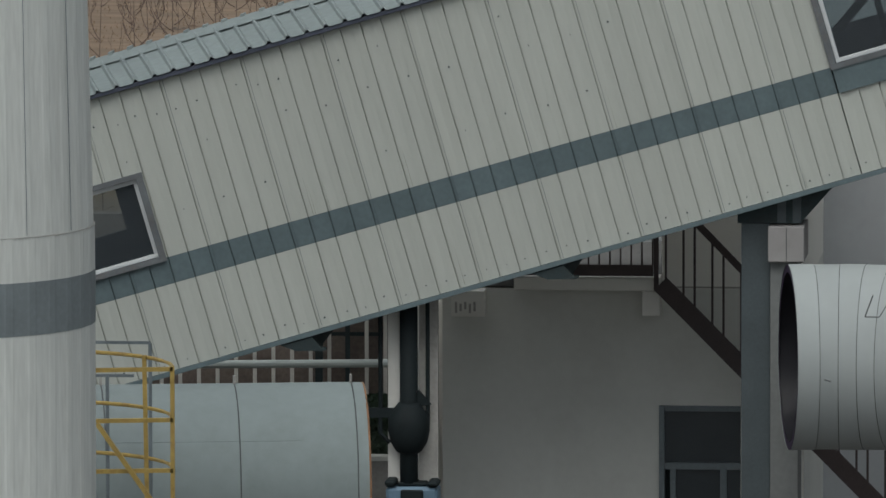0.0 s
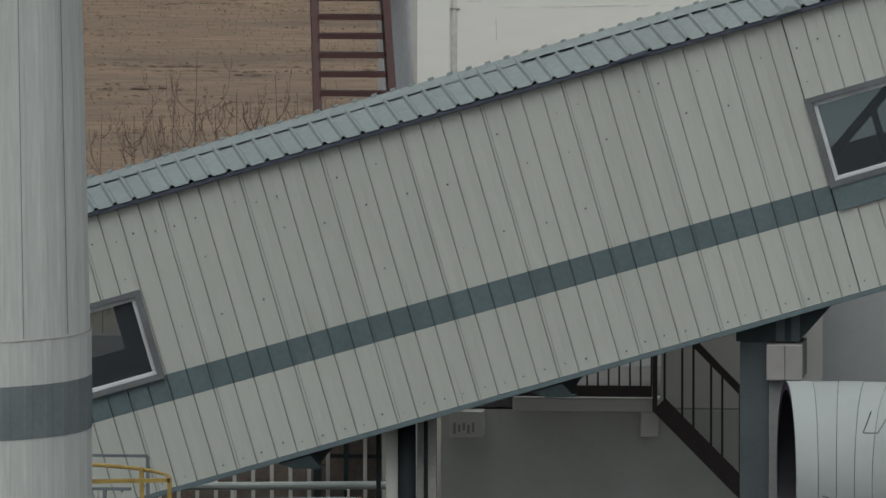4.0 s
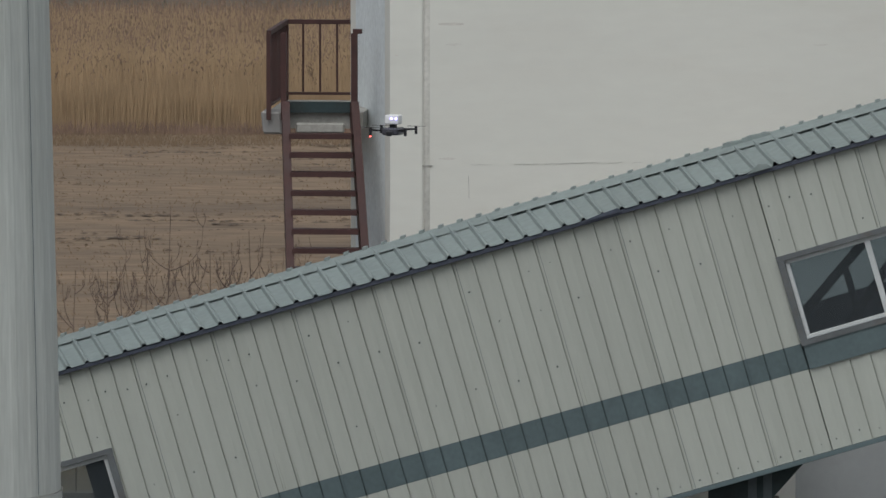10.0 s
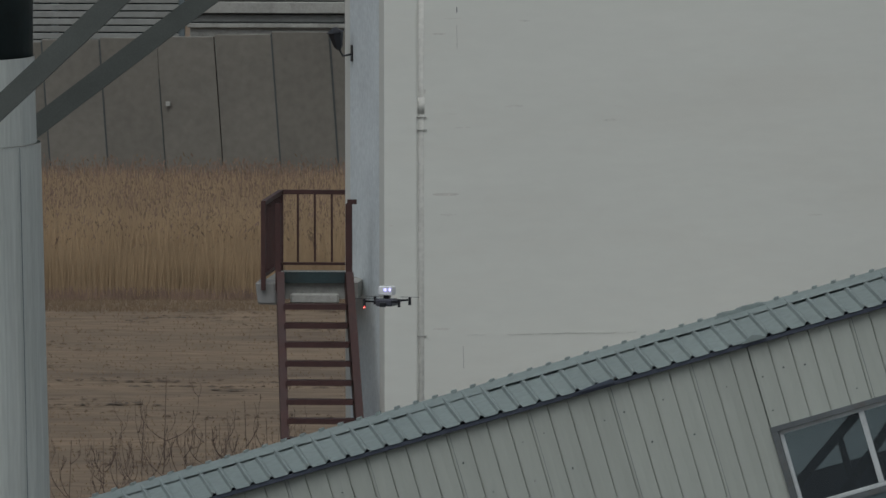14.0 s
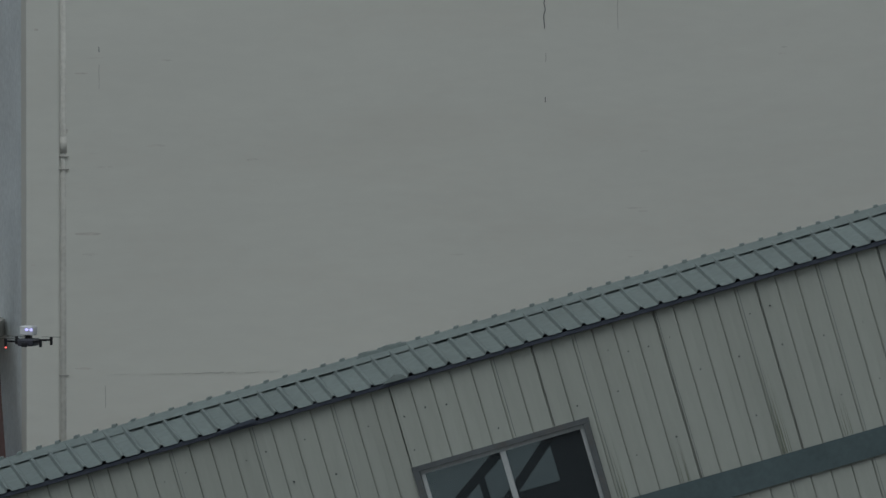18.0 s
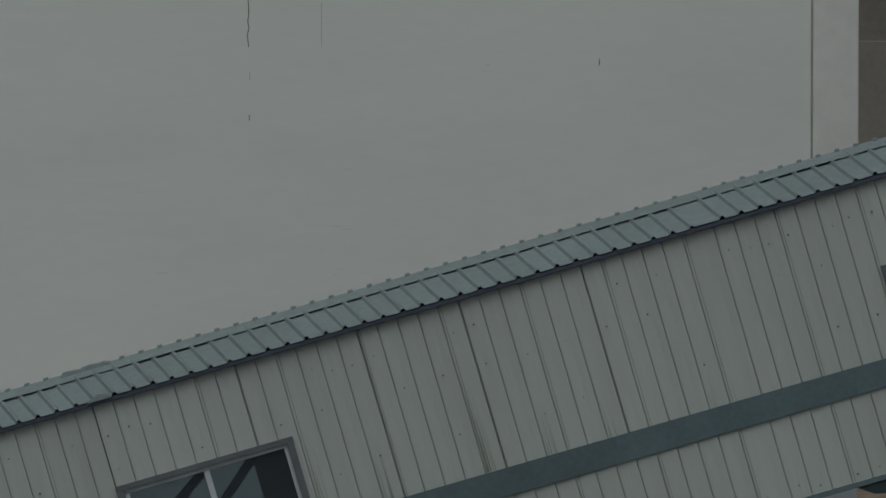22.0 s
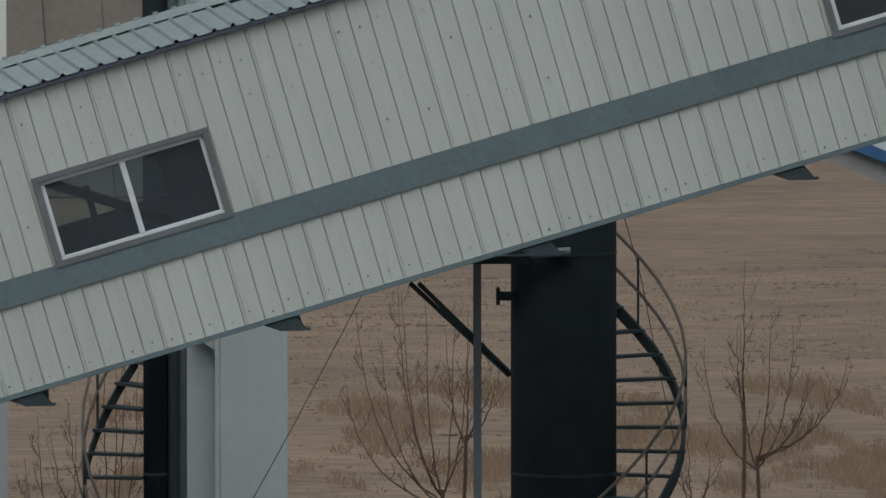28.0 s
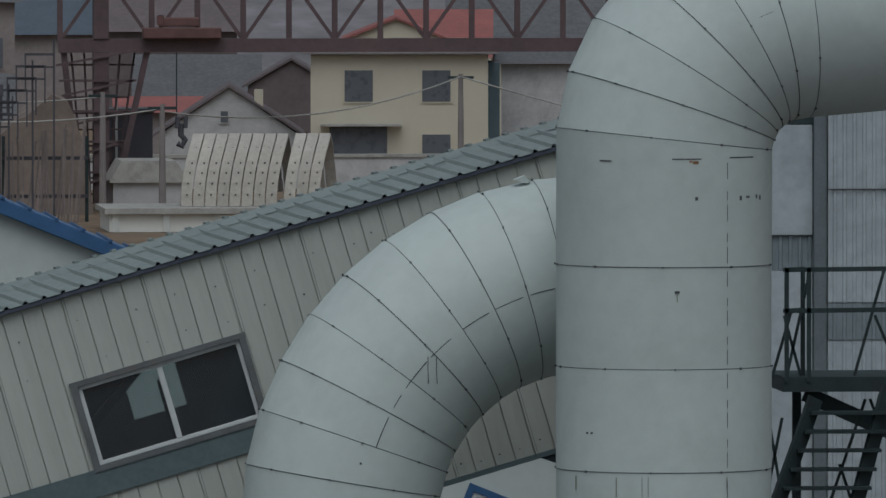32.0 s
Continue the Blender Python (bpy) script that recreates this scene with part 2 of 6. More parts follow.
FARSTEEL = mat("hazy_far_steel", (0.07, 0.068, 0.078), 0.8, scale=1, vary=0.2)
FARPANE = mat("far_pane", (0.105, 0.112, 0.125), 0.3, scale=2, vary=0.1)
SLAB = mat("concrete_rib", (0.41, 0.38, 0.335), 0.9, scale=0.8, vary=0.12, fine=6, rand=0.06)


def glow(name, colour, power):
    m = bpy.data.materials.new(name)
    m.use_nodes = True
    b = m.node_tree.nodes["Principled BSDF"]
    b.inputs["Emission Color"].default_value = (*colour, 1)
    b.inputs["Emission Strength"].default_value = power
    return m


# ---- mesh helpers ----
def part(name, bm, material, parent=None, label="", smooth=False):
    me = bpy.data.meshes.new(name)
    bmesh.ops.recalc_face_normals(bm, faces=bm.faces[:])
    bm.to_mesh(me)
    bm.free()
    me.materials.append(material)
    if smooth:
        me.polygons.foreach_set("use_smooth", [True] * len(me.polygons))
    ob = new(name, me)
    ob.parent = parent
    if label:
        ob["label"] = label
    return ob


def thing(name, m, label, category, group="", kind=""):
    ob = new(name)
    ob.matrix_basis = m
    return tagged(ob, label, category, group, kind)


def box(bm, x0, x1, y0, y1, z0, z1, bevel=0.0):
    v = [bm.verts.new((x, y, z)) for x in (x0, x1) for y in (y0, y1) for z in (z0, z1)]
    fs = [bm.faces.new([v[i] for i in q]) for q in ((0, 1, 3, 2), (4, 6, 7, 5), (0, 4, 5, 1), (2, 3, 7, 6), (0, 2, 6, 4), (1, 5, 7, 3))]
    if bevel:
        es = list({e for f in fs for e in f.edges})
        bmesh.ops.bevel(bm, geom=es, offset=bevel, segments=1, affect="EDGES")
    return bm


def boxes(*dims, bevel=0.0):
    bm = bmesh.new()
    for d in dims:
        box(bm, *d, bevel=bevel)
    return bm


def bar(bm, a, c, w, h=None, sides=4, w2=None):
    """A bar from a to c: square of w by h, or round with sides > 4; w2: its width at c."""
    a, c = Vector(a), Vector(c)
    d = (c - a).normalized()
    ref = Vector((0, 0, 1)) if abs(d.z) < 0.95 else Vector((0, 1, 0))
    s = d.cross(ref).normalized()
    u = s.cross(d).normalized()
    h = h or w
    rings = []
    for p, k in ((a, 1.0), (c, (w2 / w) if w2 else 1.0)):
        ring = []
        for i in range(sides):
            an = 2 * math.pi * (i + 0.5) / sides
            rr = 0.7071 if sides == 4 else 0.5
            ring.append(bm.verts.new(p + s * math.cos(an) * w * rr * k + u * math.sin(an) * h * rr * k))
        rings.append(ring)
    for i in range(sides):
        j = (i + 1) % sides
        bm.faces.new((rings[0][i], rings[0][j], rings[1][j], rings[1][i]))
    bm.faces.new(rings[0][::-1])
    bm.faces.new(rings[1])
    return bm


def tube(bm, pts, r, sides=8, closed=False, caps=True):
    """A round tube along points; r is a number or one for each point."""
    pts = [Vector(p) for p in pts]
    n = len(pts)
    rings = []
    for i, p in enumerate(pts):
        d = (pts[(i + 1) % n] - pts[i - 1]) if closed else (pts[min(i + 1, n - 1)] - pts[max(i - 1, 0)])
        d.normalize()
        ref = Vector((0, 1, 0)) if abs(d.y) < 0.9 else Vector((0, 0, 1))
        s = d.cross(ref).normalized()
        u = s.cross(d)
        rr = r[i] if isinstance(r, (list, tuple)) else r
        rings.append([bm.verts.new(p + (s * math.cos(2 * math.pi * k / sides) + u * math.sin(2 * math.pi * k / sides)) * rr) for k in range(sides)])
    for i in range(n if closed else n - 1):
        q, w = rings[i], rings[(i + 1) % n]
        for k in range(sides):
            bm.faces.new((q[k], q[(k + 1) % sides], w[(k + 1) % sides], w[k]))
    if caps and not closed:
        bm.faces.new(rings[0][::-1])
        bm.faces.new(rings[-1])
    return bm


def disc_ring(bm, c, ax, r0, r1, sides=32):
    """A flat ring round c, across the direction ax."""
    d = Vector(ax).normalized()
    ref = Vector((0, 1, 0)) if abs(d.y) < 0.9 else Vector((0, 0, 1))
    s = d.cross(ref).normalized()
    u = s.cross(d)
    a = [[bm.verts.new(Vector(c) + (s * math.cos(2 * math.pi * k / sides) + u * math.sin(2 * math.pi * k / sides)) * r) for k in range(sides)] for r in (r0, r1)]
    for k in range(sides):
        bm.faces.new((a[0][k], a[0][(k + 1) % sides], a[1][(k + 1) % sides], a[1][k]))
    return bm


def prism(bm, poly, y0, y1):
    """An (x, z) outline pushed from y0 to y1."""
    a = [bm.verts.new((x, y0, z)) for x, z in poly]
    c = [bm.verts.new((x, y1, z)) for x, z in poly]
    bm.faces.new(a)
    bm.faces.new(c[::-1])
    for i in range(len(poly)):
        j = (i + 1) % len(poly)
        bm.faces.new((a[j], a[i], c[i], c[j]))
    return bm

# ---- ground and far setting ----
bm = bmesh.new()
xs = [-1800 + 3600 * i / 8 for i in range(4)] + [-120 + 240 * i / 80 for i in range(81)] + [450 + 450 * i for i in range(4)]
ys = [-400, -150, -60] + [-40 + 4 * i for i in range(60)] + [220 + 40 * i for i in range(12)] + [900, 1500, 3000]
grid = []
for y in ys:
    row = []
    for x in xs:
        z = 0.0
        if 20 < y < 480:
            z = 0.12 * noise.noise((x * 0.05, y * 0.08, 1)) + 0.05 * noise.noise((x * 0.3, y * 0.5, 4))
        row.append(bm.verts.new((x, y, z)))
    grid.append(row)
for i in range(len(ys) - 1):
    for j in range(len(xs) - 1):
        bm.faces.new((grid[i][j], grid[i][j + 1], grid[i + 1][j + 1], grid[i + 1][j]))
ground = part("ground", bm, FIELD, smooth=True)
tagged(ground, "dry brown tilled field behind the plant", "ground", kind="structure")
# yard lies out of view; its dark colour dims light bounced upward
yard = part("pavement", boxes((-40, 40, -160, 18, -0.2, 0.16)), GRAVEL)
tagged(yard, "unseen concrete yard under the galleries, dark to cut bounce light", "pavement", kind="structure")


bm = bmesh.new()
hx = [-260 + 20 * i for i in range(41)]
hy = [660, 690, 730, 790, 880, 1000]
hz = [0, 7, 15, 26, 38, 48]
hr = [[bm.verts.new((x, y, -1 + z * (0.9 + 0.25 * noise.noise((x * 0.012, y * 0.01, 3))))) for x in hx] for y, z in zip(hy, hz)]
for a, c in zip(hr, hr[1:]):
    for k in range(len(hx) - 1):
        bm.faces.new((a[k], a[k + 1], c[k + 1], c[k]))
# hillside colour lifted to hold the haze of distance
tagged(part("hillside", bm, mat("winter_hillside", (0.2, 0.188, 0.195), 0.95, scale=0.05, vary=0.2, fine=0.5, fine_vary=0.2, second=(0.09, 0.09, 0.085), amount=0.7), smooth=True), "dim bare hillside behind the village", "hill", kind="structure")


def reeds(name, count, xr, yr, hr, material, label, lean=0.25, width=0.035, seed=1, patch=False):
    """Dry blades, each a narrow bent triangle."""
    rnd = random.Random(seed)
    verts, faces = [], []
    for _ in range(count):
        x, y, h = rnd.uniform(*xr), rnd.uniform(*yr), rnd.uniform(*hr)
        if patch:
            k = noise.noise((x * 0.55, y * 0.18, 8)) + 0.35 * noise.noise((x * 2.1, y * 0.7, 2))
            if k < 0.02:
                continue
            h *= min(1.0, 0.35 + 2.2 * k)
        a, w = rnd.uniform(-lean, lean), width * rnd.uniform(0.6, 1.4)
        b = rnd.uniform(-0.5, 0.5) * w
        k = len(verts)
        verts += [(x - w, y - b, 0), (x + w, y + b, 0), (x + a * h * 0.4 + w * 0.8, y + b, h * 0.6), (x + a * h * 0.4 - w * 0.8, y - b, h * 0.6), (x + a * h, y, h)]
        faces += [(k, k + 1, k + 2, k + 3), (k + 3, k + 2, k + 4)]
    me = bpy.data.meshes.new(name)
    me.from_pydata(verts, [], faces)
    me.materials.append(material)
    return tagged(new(name, me), label, "reeds", kind="stuff")


reeds("reed_bed", 120000, (-42, -17), (121, 137), (0.9, 1.75), REED, "tall dry golden reeds in front of the precast wall", 0.12, 0.011, 2)
reeds("reed_edge", 60000, (-42, -17), (119.9, 123.0), (0.3, 1.3), REED, "fine dry stems at the front of the reed bed", 0.1, 0.006, 8)
reeds("reed_plumes", 26000, (-42, -17), (126, 141), (1.0, 1.72), REEDTOP, "brown feathery reed heads above the reed bed", 0.25, 0.02, 3)
reeds("reed_undergrowth", 34000, (-42, -17), (119.5, 121.5), (0.05, 0.34), REEDTOP, "dark matted stems at the foot of the reeds", 0.35, 0.007, 6)
reeds("reed_litter", 16000, (-42, -17), (116.8, 119.6), (0.02, 0.16), STRAW, "loose straw litter before the reeds", 0.6, 0.006, 16)
reeds("stubble", 60000, (-40, 26), (30, 121), (0.015, 0.06), STRAW, "short dry stubble on the tilled field", 1.2, 0.008, 4)
reeds("grass_clumps", 46000, (1.0, 14.5), (60, 92), (0.06, 0.42), STRAW, "tufts of dry straw grass on the field", 0.5, 0.008, 5, True)

bm = bmesh.new()
for y, h0 in ((123.0, 0.85), (126.0, 0.95), (130.0, 1.1), (134.0, 1.2)):
    xs2 = [-42 + 0.08 * i for i in range(312)]
    lo = [bm.verts.new((x, y + 0.25 * noise.noise((x * 0.9, y, 2)), -0.1)) for x in xs2]
    hi = [bm.verts.new((x, y + 0.6 + 0.25 * noise.noise((x * 0.9, y, 2)), h0 + 0.25 * noise.noise((x * 1.1, y, 5)) + 0.2 * noise.noise((x * 6.0, y, 7)))) for x in xs2]
    for k in range(311):
        bm.faces.new((lo[k], lo[k + 1], hi[k + 1], hi[k]))
tagged(part("reed_mass", bm, REED), "dense inner mass of the dry reed bed", "reeds", kind="stuff")


def clods():
    """Small clods in broken rows across the field."""
    rnd = random.Random(21)
    verts, faces = [], []
    for _ in range(26000):
        y = 26 + 96 * rnd.random()
        x = rnd.uniform(-34, 24)
        if noise.noise((x * 0.1, y * 0.6, 9)) < 0.1:
            continue
        w, d, h = rnd.uniform(0.02, 0.11), rnd.uniform(0.02, 0.07), rnd.uniform(0.0, 0.03)
        z = 0.12 * noise.noise((x * 0.05, y * 0.08, 1)) + 0.05 * noise.noise((x * 0.3, y * 0.5, 4)) - 0.005
        k = len(verts)
        verts += [(x - w, y, z), (x, y - d, z), (x + w, y, z), (x, y + d, z), (x + rnd.uniform(-0.4, 0.4) * w, y, z + h + 0.012)]
        faces += [(k, k + 1, k + 4), (k + 1, k + 2, k + 4), (k + 2, k + 3, k + 4), (k + 3, k, k + 4)]
    me = bpy.data.meshes.new("clods")
    me.from_pydata(verts, [], faces)
    me.materials.append(CLOD)
    return tagged(new("clods", me), "dark earth clods scattered over the field", "clods", kind="stuff")


def reed_heads(count, seed, material, label, zr):
    """Loose seed heads at the tips of the reeds."""
    rnd = random.Random(seed)
    verts, faces = [], []
    for _ in range(count):
        y = rnd.uniform(121, 141)
        x, z = rnd.uniform(-42, -17), rnd.uniform(*zr) * rnd.uniform(0.75, 1.0)
        w, h, a = rnd.uniform(0.008, 0.025), rnd.uniform(0.04, 0.13), rnd.uniform(-0.06, 0.06)
        k = len(verts)
        verts += [(x, y, z), (x + w + a * 0.5, y - 0.01, z + h * 0.5), (x + a, y, z + h), (x - w + a * 0.5, y + 0.01, z + h * 0.5)]
        faces.append((k, k + 1, k + 2, k + 3))
    me = bpy.data.meshes.new("reed_heads")
    me.from_pydata(verts, [], faces)
    me.materials.append(material)
    return tagged(new("reed_heads", me), label, "reeds", kind="stuff")


reed_heads(30000, 51, REEDTOP, "brown seed heads among the reeds", (0.9, 1.7))
reed_heads(24000, 52, STRAW, "pale seed heads among the reeds", (0.7, 1.65))
clods()


def furrows():
    """Low broken ridges of darker turned earth lying across the field."""
    rnd = random.Random(33)
    verts, faces = [], []
    for _ in range(1500):
        y = 40 + 90 * rnd.random() ** 0.8
        x = rnd.uniform(-32, 24)
        if noise.noise((x * 0.06, y * 0.22, 3)) < 0.05:
            continue
        n = rnd.randint(4, 16)
        for k in range(n):
            px, py = x + k * rnd.uniform(0.08, 0.16), y + rnd.uniform(-0.12, 0.12)
            w, d, h = rnd.uniform(0.03, 0.11), rnd.uniform(0.06, 0.2), rnd.uniform(0.004, 0.025)
            z = 0.12 * noise.noise((px * 0.05, py * 0.08, 1)) + 0.05 * noise.noise((px * 0.3, py * 0.5, 4)) - 0.01
            q = len(verts)
            verts += [(px - w, py, z), (px, py - d, z), (px + w, py, z), (px, py + d, z), (px, py, z + h)]
            faces += [(q, q + 1, q + 4), (q + 1, q + 2, q + 4), (q + 2, q + 3, q + 4), (q + 3, q, q + 4)]
    me = bpy.data.meshes.new("furrows")
    me.from_pydata(verts, [], faces)
    me.materials.append(mat("dark_earth", (0.105, 0.077, 0.054), 0.95, scale=0.8, vary=0.3, fine=6))
    tagged(new("furrows", me), "broken dark furrow ridges across the field", "furrows", kind="stuff")


furrows()
# precast wall with leaning panels behind the reeds
pw = thing("boundary_wall", pose(0, 144, 0), "long grey precast concrete panel wall behind reeds", "wall", kind="structure")
for i in range(44):
    x = -42.07 + i * 1.2535
    rise = 1.0 if x > -12 else 0.0
    h = 5.05 if rise else 3.93 + 0.0355 * (x + 32.3) + 0.012 * math.sin(i * 1.7)
    tilt = -0.068 + 0.004 * math.sin(i * 3.1)
    bm = boxes((x + 0.008, x + 1.2455, 0.012 * math.sin(i * 2.1), 0.25, 0, h), bevel=0.008)
    for v in bm.verts:
        v.co.x += v.co.z * tilt
    part("panel", bm, WALLPANEL, pw)
    if i % 5 != 1:
        w = 0.009 if i % 5 == 0 else 0.017
        bm = boxes((x - w, x + w, -0.012, 0.05, 0, h - 0.04 if i % 5 else h - 0.9))
        for v in bm.verts:
            v.co.x += v.co.z * tilt
        part("panel_joint", bm, SEAM, pw, "open dark joint")
part("conduit_box", boxes((-29.6, -29.5, -0.1, -0.02, 2.52, 2.62), bevel=0.01), CONCRETE, pw, "small pale box on the wall")
# low buildings and rails just past the wall
SLATGREY = mat("weathered_slat", (0.25, 0.25, 0.235), 0.9, scale=0.8, vary=0.15, fine=8, rand=0.1)
slats = thing("slat_fence", pose(0, 150, 0), "grey horizontal slat fence behind the boundary wall", "fence")
for k in range(16):
    part("slat", boxes((-38.5, -29.95, 0.0, 0.05, 2.7 + k * 0.16, 2.83 + k * 0.16), bevel=0.008), SLATGREY, slats)
for x in (-38.0, -35.4, -32.72, -29.9):
    part("post", boxes((x - 0.07, x + 0.07, 0.052, 0.2, 0, 5.4)), FLASH, slats)
part("backing", boxes((-38.5, -29.95, 0.3, 0.35, 0, 5.3)), DARK, slats)
ledge = thing("low_building", pose(-25, 150, 0), "low concrete building with stepped ledges behind the wall", "building")
part("wall", boxes((-4.7, 13, 0, 8, 0, 3.92)), CONCRETE, ledge)
for k, (z0, z1, d) in enumerate(((3.925, 4.02, 0.12), (4.05, 4.21, 0.05), (4.25, 4.5, 0.2), (4.53, 5.0, 0.08))):
    part("ledge", boxes((-4.75, 13.1, -d, 8, z0, z1), bevel=0.012), SLATGREY if k % 2 else CONCRETE, ledge)
    part("shadow_gap", boxes((-4.7, 13, -0.02, 8, z1 + 0.001, z1 + 0.029)), SEAM, ledge, "dark open joint")
s2 = thing("low_building", pose(-5.5, 158, 0), "low grey building behind the boundary wall", "building")
part("wall", boxes((-8.5, 8.5, 0, 8, 0, 6.3)), WALLPANEL, s2)
part("roof", boxes((-8.8, 8.8, -0.4, 8.4, 6.303, 6.48)), STONE, s2)

# ---- the long white building ----
WM = pose(-12.53, 6.0, 0, 0, 0, 16)
white = thing("white_building", WM, "white plastered hall with a drain pipe at the corner", "building")
WL = 12.78
part("wall", boxes((0, WL, 0.0, 0.35, 0.1, 17)), PLASTER, white, "white plaster wall with fine cracks")
# side plaster colour raised to stand for light on this left-facing side
part("side_wall", boxes((0.0, 0.35, 0.352, 2.05, 0.1, 17)), mat("side_plaster", (0.72, 0.755, 0.76), 0.85, scale=0.8, vary=0.07, fine=14, bump=0.004, second=(0.56, 0.59, 0.60), amount=0.4), white, "pale blue-grey side wall")
part("end_wall", boxes((WL - 0.35, WL, 0.352, 2.05, 0.1, 17)), PLASTER, white)
part("back_wall", boxes((0, WL, 2.052, 2.35, 0.1, 17)), PLASTER, white)
part("roof", boxes((-0.3, WL + 0.3, -0.3, 2.6, 17.004, 17.25)), CONCRETE, white)
part("rear_hall", boxes((2.0, WL - 0.6, 2.352, 10.0, 0.1, 16.6)), PLASTER, white)
# grey coat also carries the gallery's shade on the low wall
part("lower_coat", boxes((3.2, WL, -0.012, -0.003, 0.1, 7.6)), mat("grey_lower_shade", (0.34, 0.355, 0.36), 0.9, scale=0.7, vary=0.06, fine=8, fine_vary=0.02, second=(0.29, 0.30, 0.305), amount=0.4), white, "bare grey render with the gallery's shade in its colour")
part("lower_coat", boxes((0.36, 3.198, -0.012, -0.003, 0.1, 6.2)), bpy.data.materials["grey_lower_shade"], white, "bare grey render with the gallery's shade in its colour")
part("pilaster", boxes((-0.02, 0.34, -0.05, -0.004, 0.1, 17)), PLASTER, white)
bm = bmesh.new()
tube(bm, [(0.40, 0.05, 0.3), (0.40, 0.05, 16.9)], 0.06, 24)
PIPEPAINT = mat("dirty_white_paint", (0.64, 0.622, 0.575), 0.9, scale=2, vary=0.06, fine=20, second=(0.48, 0.455, 0.41), amount=0.4, spec=0.15)
dp = part("drain_pipe", bm, PIPEPAINT, white, "dirty white rain pipe sunk in the plaster", True)
for zz in (7.72, 9.98, 10.12, 12.5, 5.3):
    bm = bmesh.new()
    box(bm, 0.35, 0.46, -0.016, -0.004, zz - 0.005, zz + 0.005)
    part("clamp", bm, CONCRETE, dp)
bm = bmesh.new()
tube(bm, [(0.40, 0.05, 10.16), (0.40, 0.05, 10.34)], 0.064, 24)
part("socket", bm, PIPEPAINT, dp, "", True)
part("pilaster", boxes((12.26, WL, -0.045, -0.004, 7.61, 17), bevel=0.012), mat("warm_plaster", (0.69, 0.66, 0.605), 0.9, scale=0.6, vary=0.05, fine=6, fine_vary=0.03, bump=0.002, second=(0.55, 0.52, 0.47), amount=0.4), white, "warm white plaster strip at the corner")
part("groove", boxes((12.235, 12.258, -0.003, -0.001, 7.61, 17)), CONCRETE, white, "grey groove line beside the corner strip")


HAIR = mat("hairline", (0.30, 0.285, 0.26), 0.9, scale=20, vary=0.3)


def crack(pts, w=0.012):
    bm = bmesh.new()
    for a, c in zip(pts, pts[1:]):
        bar(bm, (a[0], -0.001, a[1]), (c[0], -0.001, c[1]), w, w * 0.5)
    return part("crack", bm, HAIR if w < 0.0075 else SEAM, white, "dark hairline crack")


rnd = random.Random(7)
for a, n, w in ((0.9, 5, 0.003), (1.37, 6, 0.004), (1.72, 3, 0.005), (1.86, 7, 0.006), (2.22, 3, 0.004), (2.42, 4, 0.005), (2.7, 3, 0.003), (3.0, 3, 0.003)):
    crack([(a + i * 0.055, 7.725 + rnd.uniform(-0.007, 0.007)) for i in range(n)], w)
crack([(0.87 + rnd.uniform(-0.004, 0.004), 7.6 - i * 0.08) for i in range(4)], 0.004)
crack([(0.8 + rnd.uniform(-0.004, 0.004), 11.32 - i * 0.06) for i in range(2)], 0.008)
crack([(0.8 + rnd.uniform(-0.004, 0.004), 11.13 - i * 0.09) for i in range(4)], 0.003)
crack([(5.8 + rnd.uniform(-0.012, 0.012), 12.1 - i * 0.07) for i in range(10)], 0.009)
crack([(5.82 + rnd.uniform(-0.006, 0.006), 11.2 - i * 0.05) for i in range(3)], 0.004)
crack([(5.81 + rnd.uniform(-0.006, 0.006), 10.72 - i * 0.03) for i in range(3)], 0.008)
crack([(6.63 + rnd.uniform(-0.006, 0.006), 11.95 - i * 0.07) for i in range(8)], 0.004)
crack([(9.8 + rnd.uniform(-0.004, 0.004), 11.3 - i * 0.04) for i in range(3)], 0.008)
for z in (10.23, 10.27, 10.31):
    crack([(12.29 + i * 0.05, z + rnd.uniform(-0.006, 0.006)) for i in range(3)], 0.007)
STAIN = mat("plaster_stain", (0.60, 0.572, 0.522), 0.9, scale=6, vary=0.15, fine=30, second=(0.615, 0.595, 0.55), amount=0.9)
for x0, x1, z0, z1 in ((0.5, 0.86, 9.25, 9.29), (0.38, 0.46, 10.36, 10.44), (0.52, 0.74, 7.78, 7.81), (0.5, 0.7, 11.02, 11.04), (0.02, 0.08, 8.93, 8.95), (0.06, 0.12, 11.5, 11.53)):
    bm = bmesh.new()
    n = 14
    bm.faces.new([bm.verts.new(((x0 + x1) / 2 + (x1 - x0) / 2 * math.cos(6.283 * q / n) * rnd.uniform(0.75, 1.0), -0.0015 if x0 > 0.35 else -0.0515, (z0 + z1) / 2 + (z1 - z0) / 2 * math.sin(6.283 * q / n) * rnd.uniform(0.6, 1.0))) for q in range(n)])
    part("stain", bm, STAIN, white, "brown smudge on the plaster")
SCUFF = mat("plaster_scuff", (0.655, 0.637, 0.583), 0.9, scale=3, vary=0.1, fine=20, second=(0.682, 0.665, 0.615), amount=0.9)
